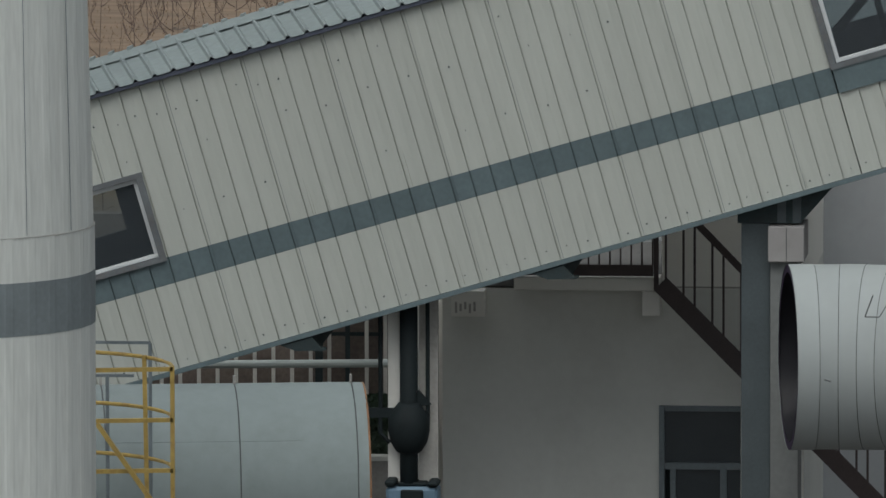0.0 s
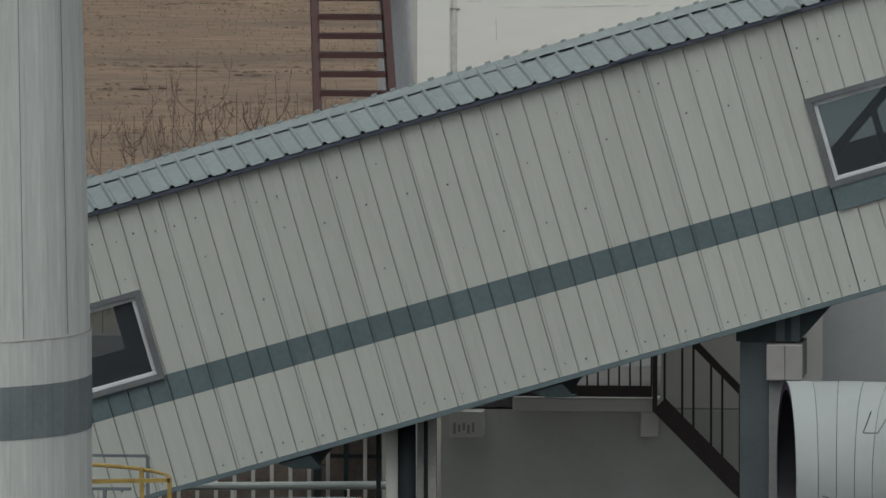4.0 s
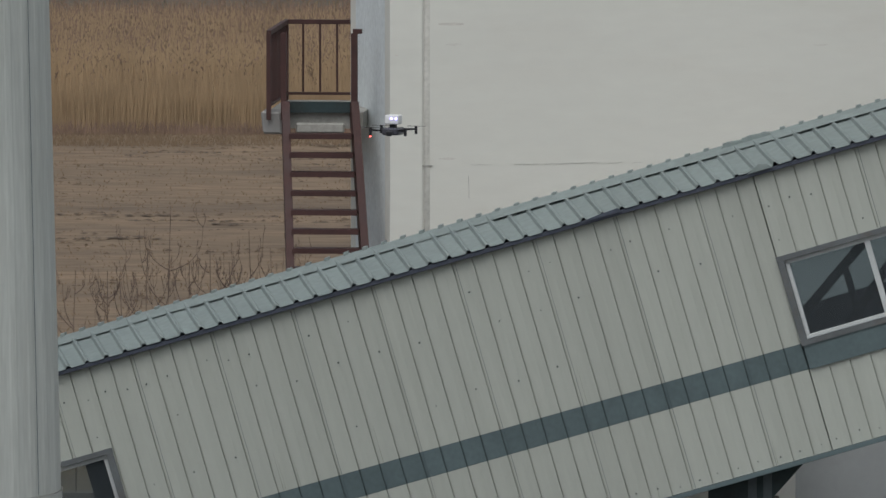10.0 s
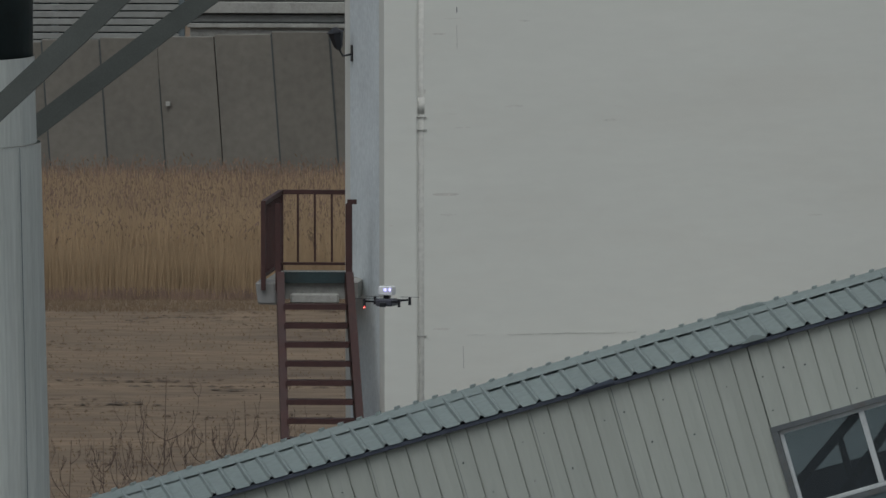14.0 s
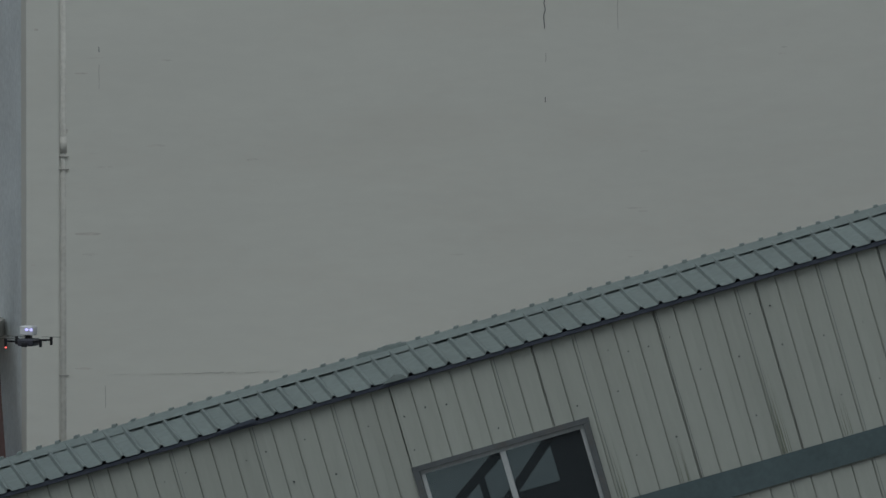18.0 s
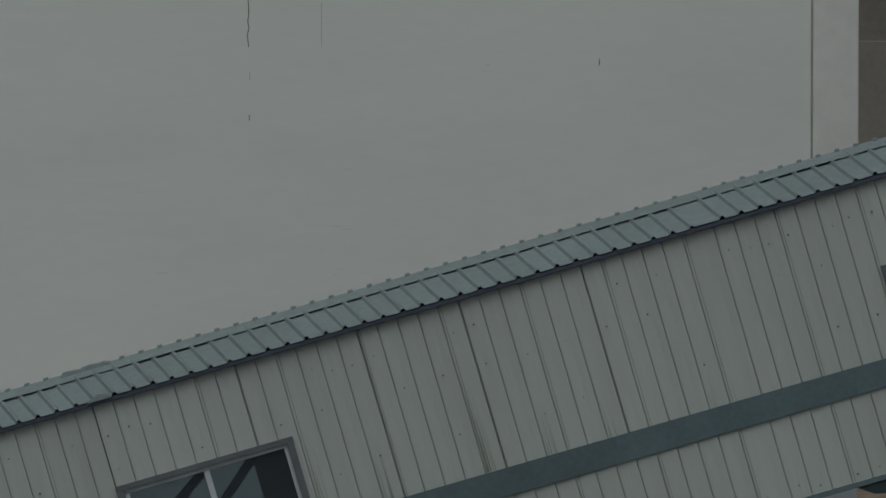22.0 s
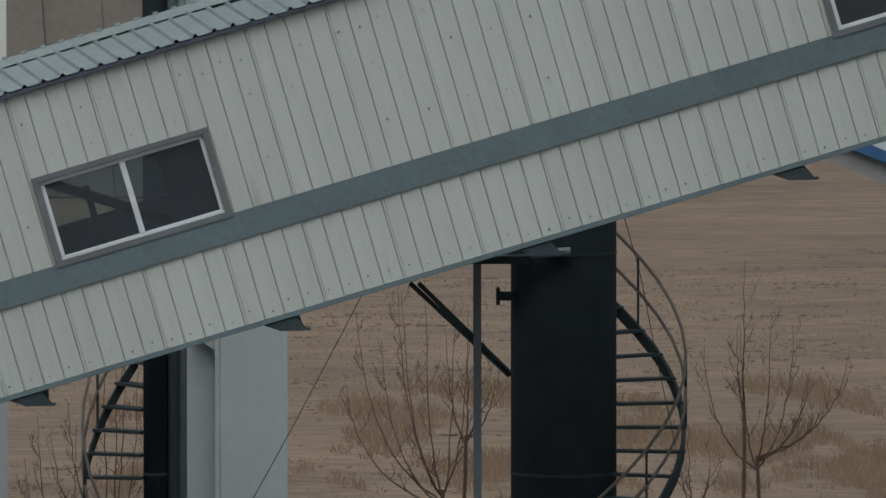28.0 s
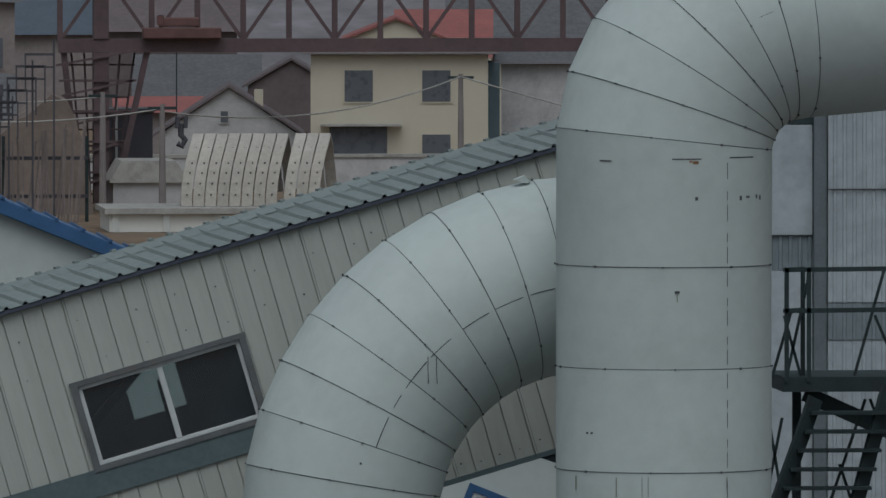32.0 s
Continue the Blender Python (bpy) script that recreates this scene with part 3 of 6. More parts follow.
for k in range(20):
    x = rnd.choice((0.5, 0.62, 0.75, 1.4, 2.4, 4.9, 6.6, 6.95, 8.4, 10.3)) + rnd.uniform(-0.1, 0.25)
    z = rnd.choice((10.05, 10.2, 9.45, 8.0, 9.0, 11.2, 7.8)) + rnd.uniform(-0.08, 0.08)
    bm = bmesh.new()
    n, w, h = 9, rnd.uniform(0.08, 0.32), rnd.uniform(0.006, 0.022)
    ring = [bm.verts.new((x + w * 0.5 * math.cos(6.283 * q / n) * rnd.uniform(0.6, 1.0), -0.0015, z + h * math.sin(6.283 * q / n) * rnd.uniform(0.4, 1.0))) for q in range(n)]
    bm.faces.new(ring)
    part("scuff", bm, SCUFF, white, "faint brown scuff on the plaster")
# windows low in the hall's right half
wn1 = part("window", boxes((8.68, 10.02, -0.03, -0.003, 4.4, 5.66)), WFRAME, white, "white framed sliding window")
for q in (0, 1):
    part("pane", boxes((8.72 + q * 0.655, 9.32 + q * 0.655, -0.04, -0.031, 4.45, 5.6)), WINDARK, wn1)

# lantern on the hall's corner
ln = thing("wall_lantern", WM @ pose(-0.02, 1.9, 10.72), "black iron wall lantern on a bracket", "lamp")
bm = bmesh.new()
tube(bm, [(0.01, 0, 0), (-0.09, 0, -0.02), (-0.13, 0, 0.06)], 0.012, 6)
box(bm, 0.004, 0.018, -0.04, 0.04, -0.08, 0.1)
part("bracket", bm, BLACKPL, ln)
bm = bmesh.new()
tube(bm, [(-0.13, 0, 0.05), (-0.14, 0, 0.09), (-0.17, 0, 0.24), (-0.17, 0, 0.245), (-0.18, 0, 0.3)], [0.02, 0.05, 0.085, 0.11, 0.015], 6)
part("cage", bm, BLACKPL, ln)

# ---- red steel stair with landing beside the hall ----
st = thing("steel_stair", pose(-13.4, 6.6, 0), "dark red steel stair with open treads and railed landing", "stairs")
LZ = 8.28
BACK = 2.0


def flight(z):
    """Where the flight stands at a height: forward way, left edge, right edge."""
    d = LZ - z
    return -d * 0.4, -0.345 + d * 0.067, 0.415 + d * 0.108


for k in (1, 2):
    bm = bmesh.new()
    lo, hi = flight(4.2), flight(LZ + 0.08)
    bar(bm, (lo[k], lo[0], 4.2), (hi[k], hi[0], LZ + 0.08), 0.085, 0.16)
    part("stringer", bm, RED, st)
zt = LZ - 0.26
while zt > 4.3:
    y, a, c = flight(zt)
    part("tread", boxes((a + 0.04, c - 0.04, y - 0.11, y + 0.11, zt - 0.02, zt + 0.02)), RED, st)
    part("tread_nosing", boxes((a + 0.04, c - 0.04, y - 0.118, y - 0.112, zt - 0.035, zt + 0.022)), RED, st)
    zt -= 0.2035
yl = flight(4.2)[0]
part("lower_landing", boxes((-0.15, 0.95, yl - 0.9, yl, 4.08, 4.2)), CONCRETE, st, "concrete half landing")
for x in (-0.1, 0.85):
    part("leg", boxes((x - 0.04, x + 0.04, yl - 0.5, yl - 0.42, 0.1, 4.079)), DARK, st, "dark steel leg")
part("landing", boxes((-0.56, 0.5, 0.1, BACK + 0.1, LZ - 0.2, LZ - 0.02)), CONCRETE, st, "rough concrete landing slab")
part("edge_beam", boxes((-0.3, 0.4, 0.02, 0.098, LZ - 0.02, LZ + 0.1)), DARK, st, "dark green steel edge beam")
part("corbel", boxes((-0.24, 0.3, 0.04, 0.098, LZ - 0.25, LZ - 0.135), bevel=0.02), CONCRETE, st, "rough concrete block under the landing")
TOP = LZ + 0.86
for a, c, w, h in (((-0.53, 0, TOP), (-0.53, BACK, TOP), 0.05, 0.05), ((-0.53, BACK, TOP), (0.55, BACK, TOP), 0.05, 0.05), ((-0.53, BACK, LZ + 0.06), (0.55, BACK, LZ + 0.06), 0.04, 0.03), ((-0.53, 0, LZ + 0.06), (-0.53, BACK, LZ + 0.06), 0.04, 0.03), ((0.40, 0, TOP + 0.02), (0.50, 0, TOP + 0.02), 0.06, 0.05)):
    bm = bmesh.new()
    bar(bm, a, c, w, h)
    part("rail", bm, RED, st)
for x, y, w in ((-0.53, 0.0, 0.05), (-0.365, 0.0, 0.06), (0.415, 0.0, 0.07), (-0.53, BACK, 0.05)):
    bm = bmesh.new()
    bar(bm, (x, y, LZ - 0.1), (x, y, TOP), w)
    part("post", bm, RED, st)
for x in (-0.33, -0.14, 0.05, 0.25):
    bm = bmesh.new()
    bar(bm, (x - 0.01, BACK, LZ + 0.08), (x - 0.01, BACK, TOP), 0.022)
    part("baluster", bm, RED, st)
for i in range(15):
    bm = bmesh.new()
    bar(bm, (-0.53, 0.12 + i * 0.125, LZ + 0.08), (-0.53, 0.12 + i * 0.125, TOP), 0.024)
    part("baluster", bm, RED, st)
bm = boxes((-0.62, -0.40, 0.05, 0.5, LZ - 0.26, LZ - 0.02), bevel=0.02)
for v in bm.verts:
    v.co.x += 0.12 * max(0.0, LZ - 0.1 - v.co.z)
    v.co.x += 0.02 * noise.noise((v.co.x * 9, v.co.y * 9, v.co.z * 9))
    v.co.z += 0.02 * noise.noise((v.co.z * 7, v.co.x * 7, 3))
part("bracket", bm, GREYHOUSE, st, "crumbling concrete corbel")

# ---- main conveyor gallery ----
GA = 16.35
GM = pose(-1.99, 0, 6.784, 0, -GA, 0)
gal = thing("conveyor_gallery", GM, "inclined enclosed conveyor gallery clad in pale ribbed steel", "gallery")
U0, U1, EAVE, BT0, BT1, DEPTH = -18.45, 17.55, 3.0, 0.885, 1.16, 2.3
WINS = [(-14.78, -12.93), (-5.56, -3.72), (2.765, 4.6), (11.215, 13.04)]
WV0, WV1 = 1.18, 2.06
SPLICE = -5.6


def steps(start, step, stop):
    n = int(abs((stop - start) / step))
    return [start + step * k for k in range(n + 1)]


# rib lines: the sheets were hung in three runs
RIBS = sorted(steps(-7.563, -0.2212, U0) + steps(-7.563 + 0.2212, 0.2212, -5.75) + steps(-5.598, 0.2213, 0.95) + steps(4.2202, -0.2185, 1.1) + steps(4.2202 + 0.2157, 0.2157, U1))
ROOF_RIBS = sorted(steps(-7.005, -0.2094, U0) + steps(-6.796, 0.2094, 1.0) + steps(3.351, -0.207, 1.15) + steps(3.557, 0.206, U1))


def sheet(u0, u1, v0, v1, y, out=-1, rib=0.011, width=0.1, ribs=None):
    """Steel sheet with a rib along each rib line."""
    bm = bmesh.new()
    prof = [(u0, 0.0)]
    for c in (RIBS if ribs is None else ribs):
        for du, h in ((-width, 0), (-0.0075, rib), (-0.006, -0.022), (0.006, -0.022), (0.0075, 0)):
            if u0 < c + du < u1:
                prof.append((c + du, h))
    prof.append((u1, 0.0))
    lo = [bm.verts.new((u, y + out * h, v0)) for u, h in prof]
    hi = [bm.verts.new((u, y + out * h, v1)) for u, h in prof]
    for i in range(len(prof) - 1):
        bm.faces.new((lo[i], lo[i + 1], hi[i + 1], hi[i]))
    return bm


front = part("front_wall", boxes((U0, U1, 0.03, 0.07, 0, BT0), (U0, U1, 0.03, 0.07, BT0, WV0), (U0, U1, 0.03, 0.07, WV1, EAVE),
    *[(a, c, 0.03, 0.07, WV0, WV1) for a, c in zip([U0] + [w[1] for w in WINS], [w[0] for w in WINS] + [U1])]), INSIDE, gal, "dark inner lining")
rear_wins = [(a - 0.55, c - 0.58) for a, c in WINS[:3]] + [(WINS[3][0] + 0.62, WINS[3][0] + 1.2)]
RV0, RV1 = 1.40, 2.3
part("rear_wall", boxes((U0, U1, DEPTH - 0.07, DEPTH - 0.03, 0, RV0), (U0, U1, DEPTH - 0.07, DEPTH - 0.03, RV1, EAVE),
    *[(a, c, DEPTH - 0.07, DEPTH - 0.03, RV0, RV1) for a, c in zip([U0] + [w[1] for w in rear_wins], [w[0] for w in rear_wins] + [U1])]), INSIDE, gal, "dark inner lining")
part("rear_cladding", sheet(U0, U1, 0, RV0, DEPTH, 1), PANEL, gal)
part("rear_cladding", sheet(U0, U1, RV1, EAVE, DEPTH, 1), PANEL, gal)
part("floor", boxes((U0, U1, 0.08, DEPTH - 0.08, 0.05, 0.15)), CONCRETE, gal)
part("end_wall", boxes((U0 - 0.05, U0 - 0.003, 0, DEPTH, 0, EAVE)), PANEL, gal)
part("end_wall", boxes((U1 + 0.003, U1 + 0.05, 0, DEPTH, 0, EAVE)), PANEL, gal)
rnd = random.Random(11)
cuts = [U0] + [r + 0.03 for r in RIBS[3:-2:4]] + [U1]
cuts = sorted([c for c in cuts if abs(c - SPLICE) > 0.3] + [SPLICE])
PLATES = []
for a, c in zip(cuts, cuts[1:]):
    a0, c0 = a + 0.002, c - 0.002
    dy = rnd.uniform(-0.005, 0.005)
    PLATES.append((a0, c0, dy))
    part("lower_panel", sheet(a0, c0, 0.0, BT0 - 0.002, dy), PANEL, front)
    part("band_panel", sheet(a0, c0, BT0 + 0.002, BT1, dy - 0.003, rib=0.006 if c <= SPLICE + 0.01 else 0.0025, width=0.06), BAND, front)
    lo = BT1 + 0.003
    for w in WINS:
        x0, x1 = max(a0, w[0]), min(c0, w[1])
        if x1 > x0:
            part("panel", sheet(x0, x1, WV1 + 0.002, EAVE, dy), PANEL, front)
            if a0 < w[0] - 0.01:
                part("panel", sheet(a0, w[0], lo, EAVE, dy), PANEL, front)
            if c0 > w[1] + 0.01:
                part("panel", sheet(w[1], c0, lo, EAVE, dy), PANEL, front)
            break
    else:
        part("panel", sheet(a0, c0, lo, EAVE, dy), PANEL, front)
# flat flashing over the band, right of the splice
for a in range(9):
    b0 = SPLICE + 0.02 + a * 2.57
    part("band_flashing", boxes((b0, min(b0 + 2.5695, U1), -0.036, -0.031, BT0 - 0.004, BT1 + 0.004)), BAND, front, "flat blue-grey flashing strip")


def screws():
    """Screw heads in rows beside the ribs."""
    bm = bmesh.new()
    r2 = random.Random(5)
    for row, every, chance in ((0.10, 1, 0.95), (1.62, 2, 0.6), (2.28, 2, 0.75), (2.68, 1, 0.5)):
        for k, u in enumerate(RIBS):
            if k % every or r2.random() > chance or any(w[0] - 0.1 < u < w[1] + 0.1 and WV0 - 0.1 < row < WV1 + 0.1 for w in WINS):
                continue
            uu, vv = u + 0.09 + r2.uniform(-0.02, 0.02), row + r2.uniform(-0.04, 0.04)
            bar(bm, (uu, -0.004, vv), (uu, -0.016, vv), 0.018 * r2.uniform(0.6, 1.2), None, 6)
    return bm


tagged(part("screw_heads", screws(), DARK, front), kind="stuff")
LAPS = [(-4.02, WV1 + 0.05, EAVE), (-2.72, BT1, EAVE), (-1.63, BT1, EAVE), (-0.324, BT1, EAVE), (-2.7, 0.0, BT0)]
for u, v0, v1 in LAPS:
    u = min(RIBS, key=lambda r: abs(r - u))
    part("lap_joint", boxes((u + 0.008, u + 0.013, -0.014, -0.002, v0 + 0.004, v1)), SEAM, front, "dark open lap between sheets")
STREAK = mat("rain_streak", (0.185, 0.20, 0.145), 0.8, scale=3, vary=0.15, fine=12, stretch=(6, 6, 0.6), second=(0.30, 0.315, 0.26), amount=0.8)


def streak(u, w, lo, top):
    """A run of grime, wide below and thin above, lying on the flat of a sheet."""
    dy = next((q for a, c, q in PLATES if a <= u and u + w <= c), None)
    if dy is None:
        return
    bm = bmesh.new()
    prism(bm, [(u, lo), (u + w, lo), (u + w * 0.7, (lo + top) / 2), (u + w * 0.5, top)], dy - 0.003, dy - 0.0005)
    part("rain_streak", bm, STREAK, front, "faint green-brown rain streak")


STREAKS = ((-1.80, 9, 1.1), (-1.14, 5, 0.7), (-2.93, 6, 0.9), (-3.41, 5, 0.9), (-3.6, 3, 0.5), (-0.5, 3, 0.4), (0.6, 3, 0.35), (5.0, 4, 0.5))
for u, runs, most in STREAKS:
    r = max(q for q in RIBS if q < u)
    for _ in range(runs):
        lo = BT1 + 0.012
        streak(r + rnd.uniform(0.012, 0.105), rnd.uniform(0.003, 0.009), lo, lo + most * rnd.uniform(0.3, 1.0))
for _ in range(26):
    r = rnd.choice(RIBS[4:-4])
    v = rnd.choice((0.02, BT1 + 0.012))
    u = r + rnd.uniform(0.012, 0.1)
    if v < 1 or not any(w[0] - 0.06 < u < w[1] + 0.06 for w in WINS):
        streak(u, rnd.uniform(0.002, 0.005), v, v + rnd.uniform(0.15, 0.5))

# windows of the gallery
SURROUND = mat("window_flashing", (0.115, 0.125, 0.13), 0.55, scale=3, vary=0.15, fine=30, second=(0.13, 0.105, 0.08), amount=0.5)
for a, c in WINS:
    w = part("window", boxes((a - 0.045, c + 0.045, -0.05, 0.03, WV1 - 0.01, WV1 + 0.045), (a - 0.04, c + 0.04, -0.05, 0.03, WV0 - 0.045, WV0 + 0.01), (a - 0.04, a + 0.03, -0.05, 0.03, WV0 + 0.011, WV1 - 0.011), (c - 0.03, c + 0.04, -0.05, 0.03, WV0 + 0.011, WV1 - 0.011)), SURROUND, gal, "grey flashing round the window")
    part("window_frame", boxes((a + 0.031, c - 0.031, 0.0, 0.05, WV1 - 0.055, WV1 - 0.012), (a + 0.031, c - 0.031, 0.0, 0.05, WV0 + 0.012, WV0 + 0.055), (a + 0.031, a + 0.075, 0.0, 0.05, WV0 + 0.056, WV1 - 0.056), (c - 0.075, c - 0.031, 0.0, 0.05, WV0 + 0.056, WV1 - 0.056), ((a + c) / 2 - 0.03, (a + c) / 2 + 0.03, -0.005, 0.045, WV0 + 0.056, WV1 - 0.056), bevel=0.004), WFRAME, w, "white aluminium sliding frame")
    for p, q in ((a + 0.076, (a + c) / 2 - 0.031), ((a + c) / 2 + 0.031, c - 0.076)):
        g = part("pane", boxes((p, q, 0.02, 0.026, WV0 + 0.057, WV1 - 0.057)), GLASS, w, "clear glass with reflections as a pale film")
        g.visible_shadow = False
# inner steel truss seen through the windows
for u, v, k in ((-5.5, 1.43, 0.667), (-4.76, 1.47, 0.84), (3.3, 1.59, -0.662), (11.4, 1.5, 0.7), (0.4, 1.5, 0.7), (7.2, 1.5, -0.7), (-9.2, 1.5, -0.7)):
    bm = bmesh.new()
    bar(bm, (u + (0.25 - v) / k, 2.05, 0.25), (u + (2.85 - v) / k, 2.05, 2.85), 0.13, 0.1)
    part("truss_brace", bm, DARK, gal)
for u in (-5.085, 3.22, 12.2):
    part("truss_post", boxes((u - 0.035, u + 0.035, 2.0, 2.08, 0.2, 1.75)), DARK, gal)
part("conveyor_bed", boxes((U0 + 0.2, U1 - 0.2, 0.75, 1.75, 0.6, 0.8), bevel=0.02), DARK, gal)
part("belt", boxes((U0 + 0.2, U1 - 0.2, 0.78, 1.72, 0.81, 0.84)), BLACKPL, gal)

# roof: two ribbed slopes, fascia and ridge cap; the sheets lie a little askew
RIDGE, SKEW = 3.275, -0.25


def ridge(u):
    """Height of the ridge, which sags towards the upper end."""
    return RIDGE - 0.085 * min(max((u - 5.0) / 5.0, 0.0), 1.0)



def slope(u0, u1, y0, v0, y1, v1, ribs, skew):
    bm = bmesh.new()
    prof = [(u0, 0)]
    for c in ribs:
        for du, h in ((-0.032, 0), (-0.011, 0.03), (0.011, 0.03), (0.032, 0)):
            if u0 < c + du < u1:
                prof.append((c + du, h))
    prof.append((u1, 0))
    a = [bm.verts.new((u, y0, v0 + h)) for u, h in prof]
    c = [bm.verts.new((u + skew, y1, v1 + h + ridge(u) - RIDGE)) for u, h in prof]
    for i in range(len(prof) - 1):
        bm.faces.new((a[i], a[i + 1], c[i + 1], c[i]))
    return bm


roof = part("roof", boxes((U0, U1, -0.05, DEPTH + 0.05, EAVE - 0.004, EAVE + 0.02)), TRIM, gal)
rcuts = [ROOF_RIBS[0]] + [r + 0.031 for r in ROOF_RIBS[4:-3:4]] + [ROOF_RIBS[-1]]
for i, (a, c) in enumerate(zip(rcuts, rcuts[1:])):
    t = 0.005 * (i % 2) + rnd.uniform(-0.003, 0.003)
    part("roof_sheet", slope(a - 0.01, c + 0.01, -0.10, EAVE + 0.035 + t, 1.15, RIDGE + t, ROOF_RIBS, SKEW), ROOFM, roof)
    part("roof_sheet", slope(a - 0.01, c + 0.01, DEPTH + 0.10, EAVE + 0.035 + t, 1.15, RIDGE + t, ROOF_RIBS, 0.0), ROOFM, roof)
for i in range(18):
    a = U0 + i * 2.0
    c = min(a + 2.02, U1)
    t = 0.006 * (i % 2) + rnd.uniform(-0.004, 0.004)
    bm = bmesh.new()
    for sgn in (-1, 1):
        us = [a + (c - a) * k / 20 for k in range(21)]
        lo = [bm.verts.new((u, 1.15 + sgn * 0.24, ridge(u) - 0.027 + t + rnd.uniform(0, 0.005))) for u in us]
        hi = [bm.verts.new((u, 1.2, ridge(u) + 0.046 + t)) for u in us]
        for k in range(20):
            bm.faces.new((lo[k], lo[k + 1], hi[k + 1], hi[k]))
    part("ridge_cap", bm, ROOFM, roof, "folded ridge capping")
for r in ROOF_RIBS:
    bm = bmesh.new()
    bar(bm, (r - 0.13, 1.16, ridge(r) + 0.036), (r - 0.14, 1.42, ridge(r) + 0.03), 0.05, 0.06)
    part("rib_end", bm, ROOFM, roof)
bm = bmesh.new()
prism(bm, [(-5.95, 0.0), (-5.35, 0.0), (-5.4, 0.035), (-5.62, 0.055), (-5.7, 0.035), (-5.86, 0.05)], 1.1, 1.3)
bmesh.ops.translate(bm, verts=bm.verts[:], vec=(0, 0, RIDGE + 0.018))
part("crumpled_cap", bm, ROOFM, roof, "bent lapped ridge piece")
bm = bmesh.new()
prism(bm, [(-5.64, 0.0), (-5.36, 0.0), (-5.42, 0.05), (-5.5, 0.07)], -0.115, -0.104)
bmesh.ops.translate(bm, verts=bm.verts[:], vec=(0, 0, EAVE + 0.03))
part("bent_edge", bm, ROOFM, roof, "bent sheet edge at the eaves")
bm = bmesh.new()
prism(bm, [(-7.5, 0.0), (-7.0, 0.0), (-7.05, 0.045), (-7.3, 0.03)], -0.115, -0.104)
bmesh.ops.translate(bm, verts=bm.verts[:], vec=(0, 0, EAVE + 0.02))
part("bent_edge", bm, TRIM, roof, "dented eaves edge")
part("fascia", boxes((U0, U1, -0.085, -0.035, EAVE - 0.012, EAVE + 0.035), bevel=0.006), TRIM, roof, "dark blue-grey eaves trim")
part("fascia", boxes((U0, U1, DEPTH + 0.035, DEPTH + 0.085, EAVE - 0.012, EAVE + 0.035)), TRIM, roof)
part("bottom_trim", boxes((U0, U1, -0.04, 0.06, -0.05, -0.003)), BAND, gal, "grey drip trim along the lower edge")
part("bottom_plate", boxes((U0, U1, 0.062, DEPTH, -0.06, -0.004)), DARK, gal)
for i in range(13):
    u = 2.257 + (i - 7) * 2.77
    if U0 < u < U1 and i != 4:
        bm = bmesh.new()
        prism(bm, [(u - 0.40, -0.062), (u - 0.06, -0.062), (u + 0.02, -0.235), (u - 0.26, -0.16)], -0.02, 0.12)
        prism(bm, [(u - 0.34, -0.062), (u - 0.06, -0.062), (u - 0.02, -0.2), (u - 0.24, -0.13)], 0.125, DEPTH)
        prism(bm, [(u - 0.27, -0.158), (u + 0.02, -0.236), (u + 0.05, -0.236), (u + 0.05, -0.215)], -0.03, 0.12)
        part("cross_beam", bm, DARK, gal, "steel joist end")

PIERM = mat("pier_plaster", (0.37, 0.40, 0.385), 0.85, scale=0.6, vary=0.06, fine=9, fine_vary=0.03, bump=0.002, second=(0.30, 0.33, 0.33), amount=0.5)
# ---- second gallery with blue trim, running down behind the first ----
BA = 21.9
BM = pose(8.17, 14, 13.27, 0, BA, 0)
blue = thing("blue_trim_gallery", BM, "white enclosed gallery with bright blue edges, sloping down", "gallery")
B0, B1, BH = -6.9, 9.5, 3.35
SMOOTH = mat("smooth_white_panel", (0.50, 0.535, 0.51), 0.5, scale=0.7, vary=0.06, fine=6, fine_vary=0.03, second=(0.45, 0.47, 0.43), amount=0.4)
OPENINGS = []
for x, z, wd, hh in ((3.6, 13.93, 0.86, 0.75), (13.642, 10.042, 1.44, 0.82)):
    # x, z: the upper corner of the opening
    u0 = (x - 8.17) * math.cos(radians(BA)) - (z - 13.27) * math.sin(radians(BA))
    v1 = (x - 8.17) * math.sin(radians(BA)) + (z - 13.27) * math.cos(radians(BA))
    OPENINGS.append((u0, u0 + wd, v1 - hh, v1))


def shell(name, y0, y1, holes):
    """A long wall with square openings, panel by panel."""
    u = B0
    for a, c, v0, v1 in holes:
        for d in ((u, a, y0, y1, -BH, 0), (a, c, y0, y1, -BH, v0), (a, c, y0, y1, v1, 0)):
            part(name, boxes(d), SMOOTH, blue)
        u = c
    part(name, boxes((u, B1, y0, y1, -BH, 0)), SMOOTH, blue)


shell("wall_panel", 0.0, 0.12, OPENINGS)
shell("rear_panel", 2.08, 2.2, [(a + 0.2, a + 0.86, v0 - 0.12, v1 - 0.32) for a, c, v0, v1 in OPENINGS])
part("floor", boxes((B0, B1, 0.121, 2.079, -BH, -BH + 0.1)), DARK, blue)
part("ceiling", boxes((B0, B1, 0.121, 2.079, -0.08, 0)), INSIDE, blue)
for a, c, v0, v1 in OPENINGS:
    for k in (0.12, 0.62):
        bm = bmesh.new()
        bar(bm, (a + k - 0.1, 1.95, v0 - 0.4), (a + k + 0.75, 1.95, v1 - 0.2), 0.09)
        part("brace", bm, DARK, blue)
    part("cable_tray", boxes((a + 0.1, a + 0.8, 1.3, 1.36, v1 - 0.28, v1 - 0.22)), WFRAME, blue, "pale cable tray inside")
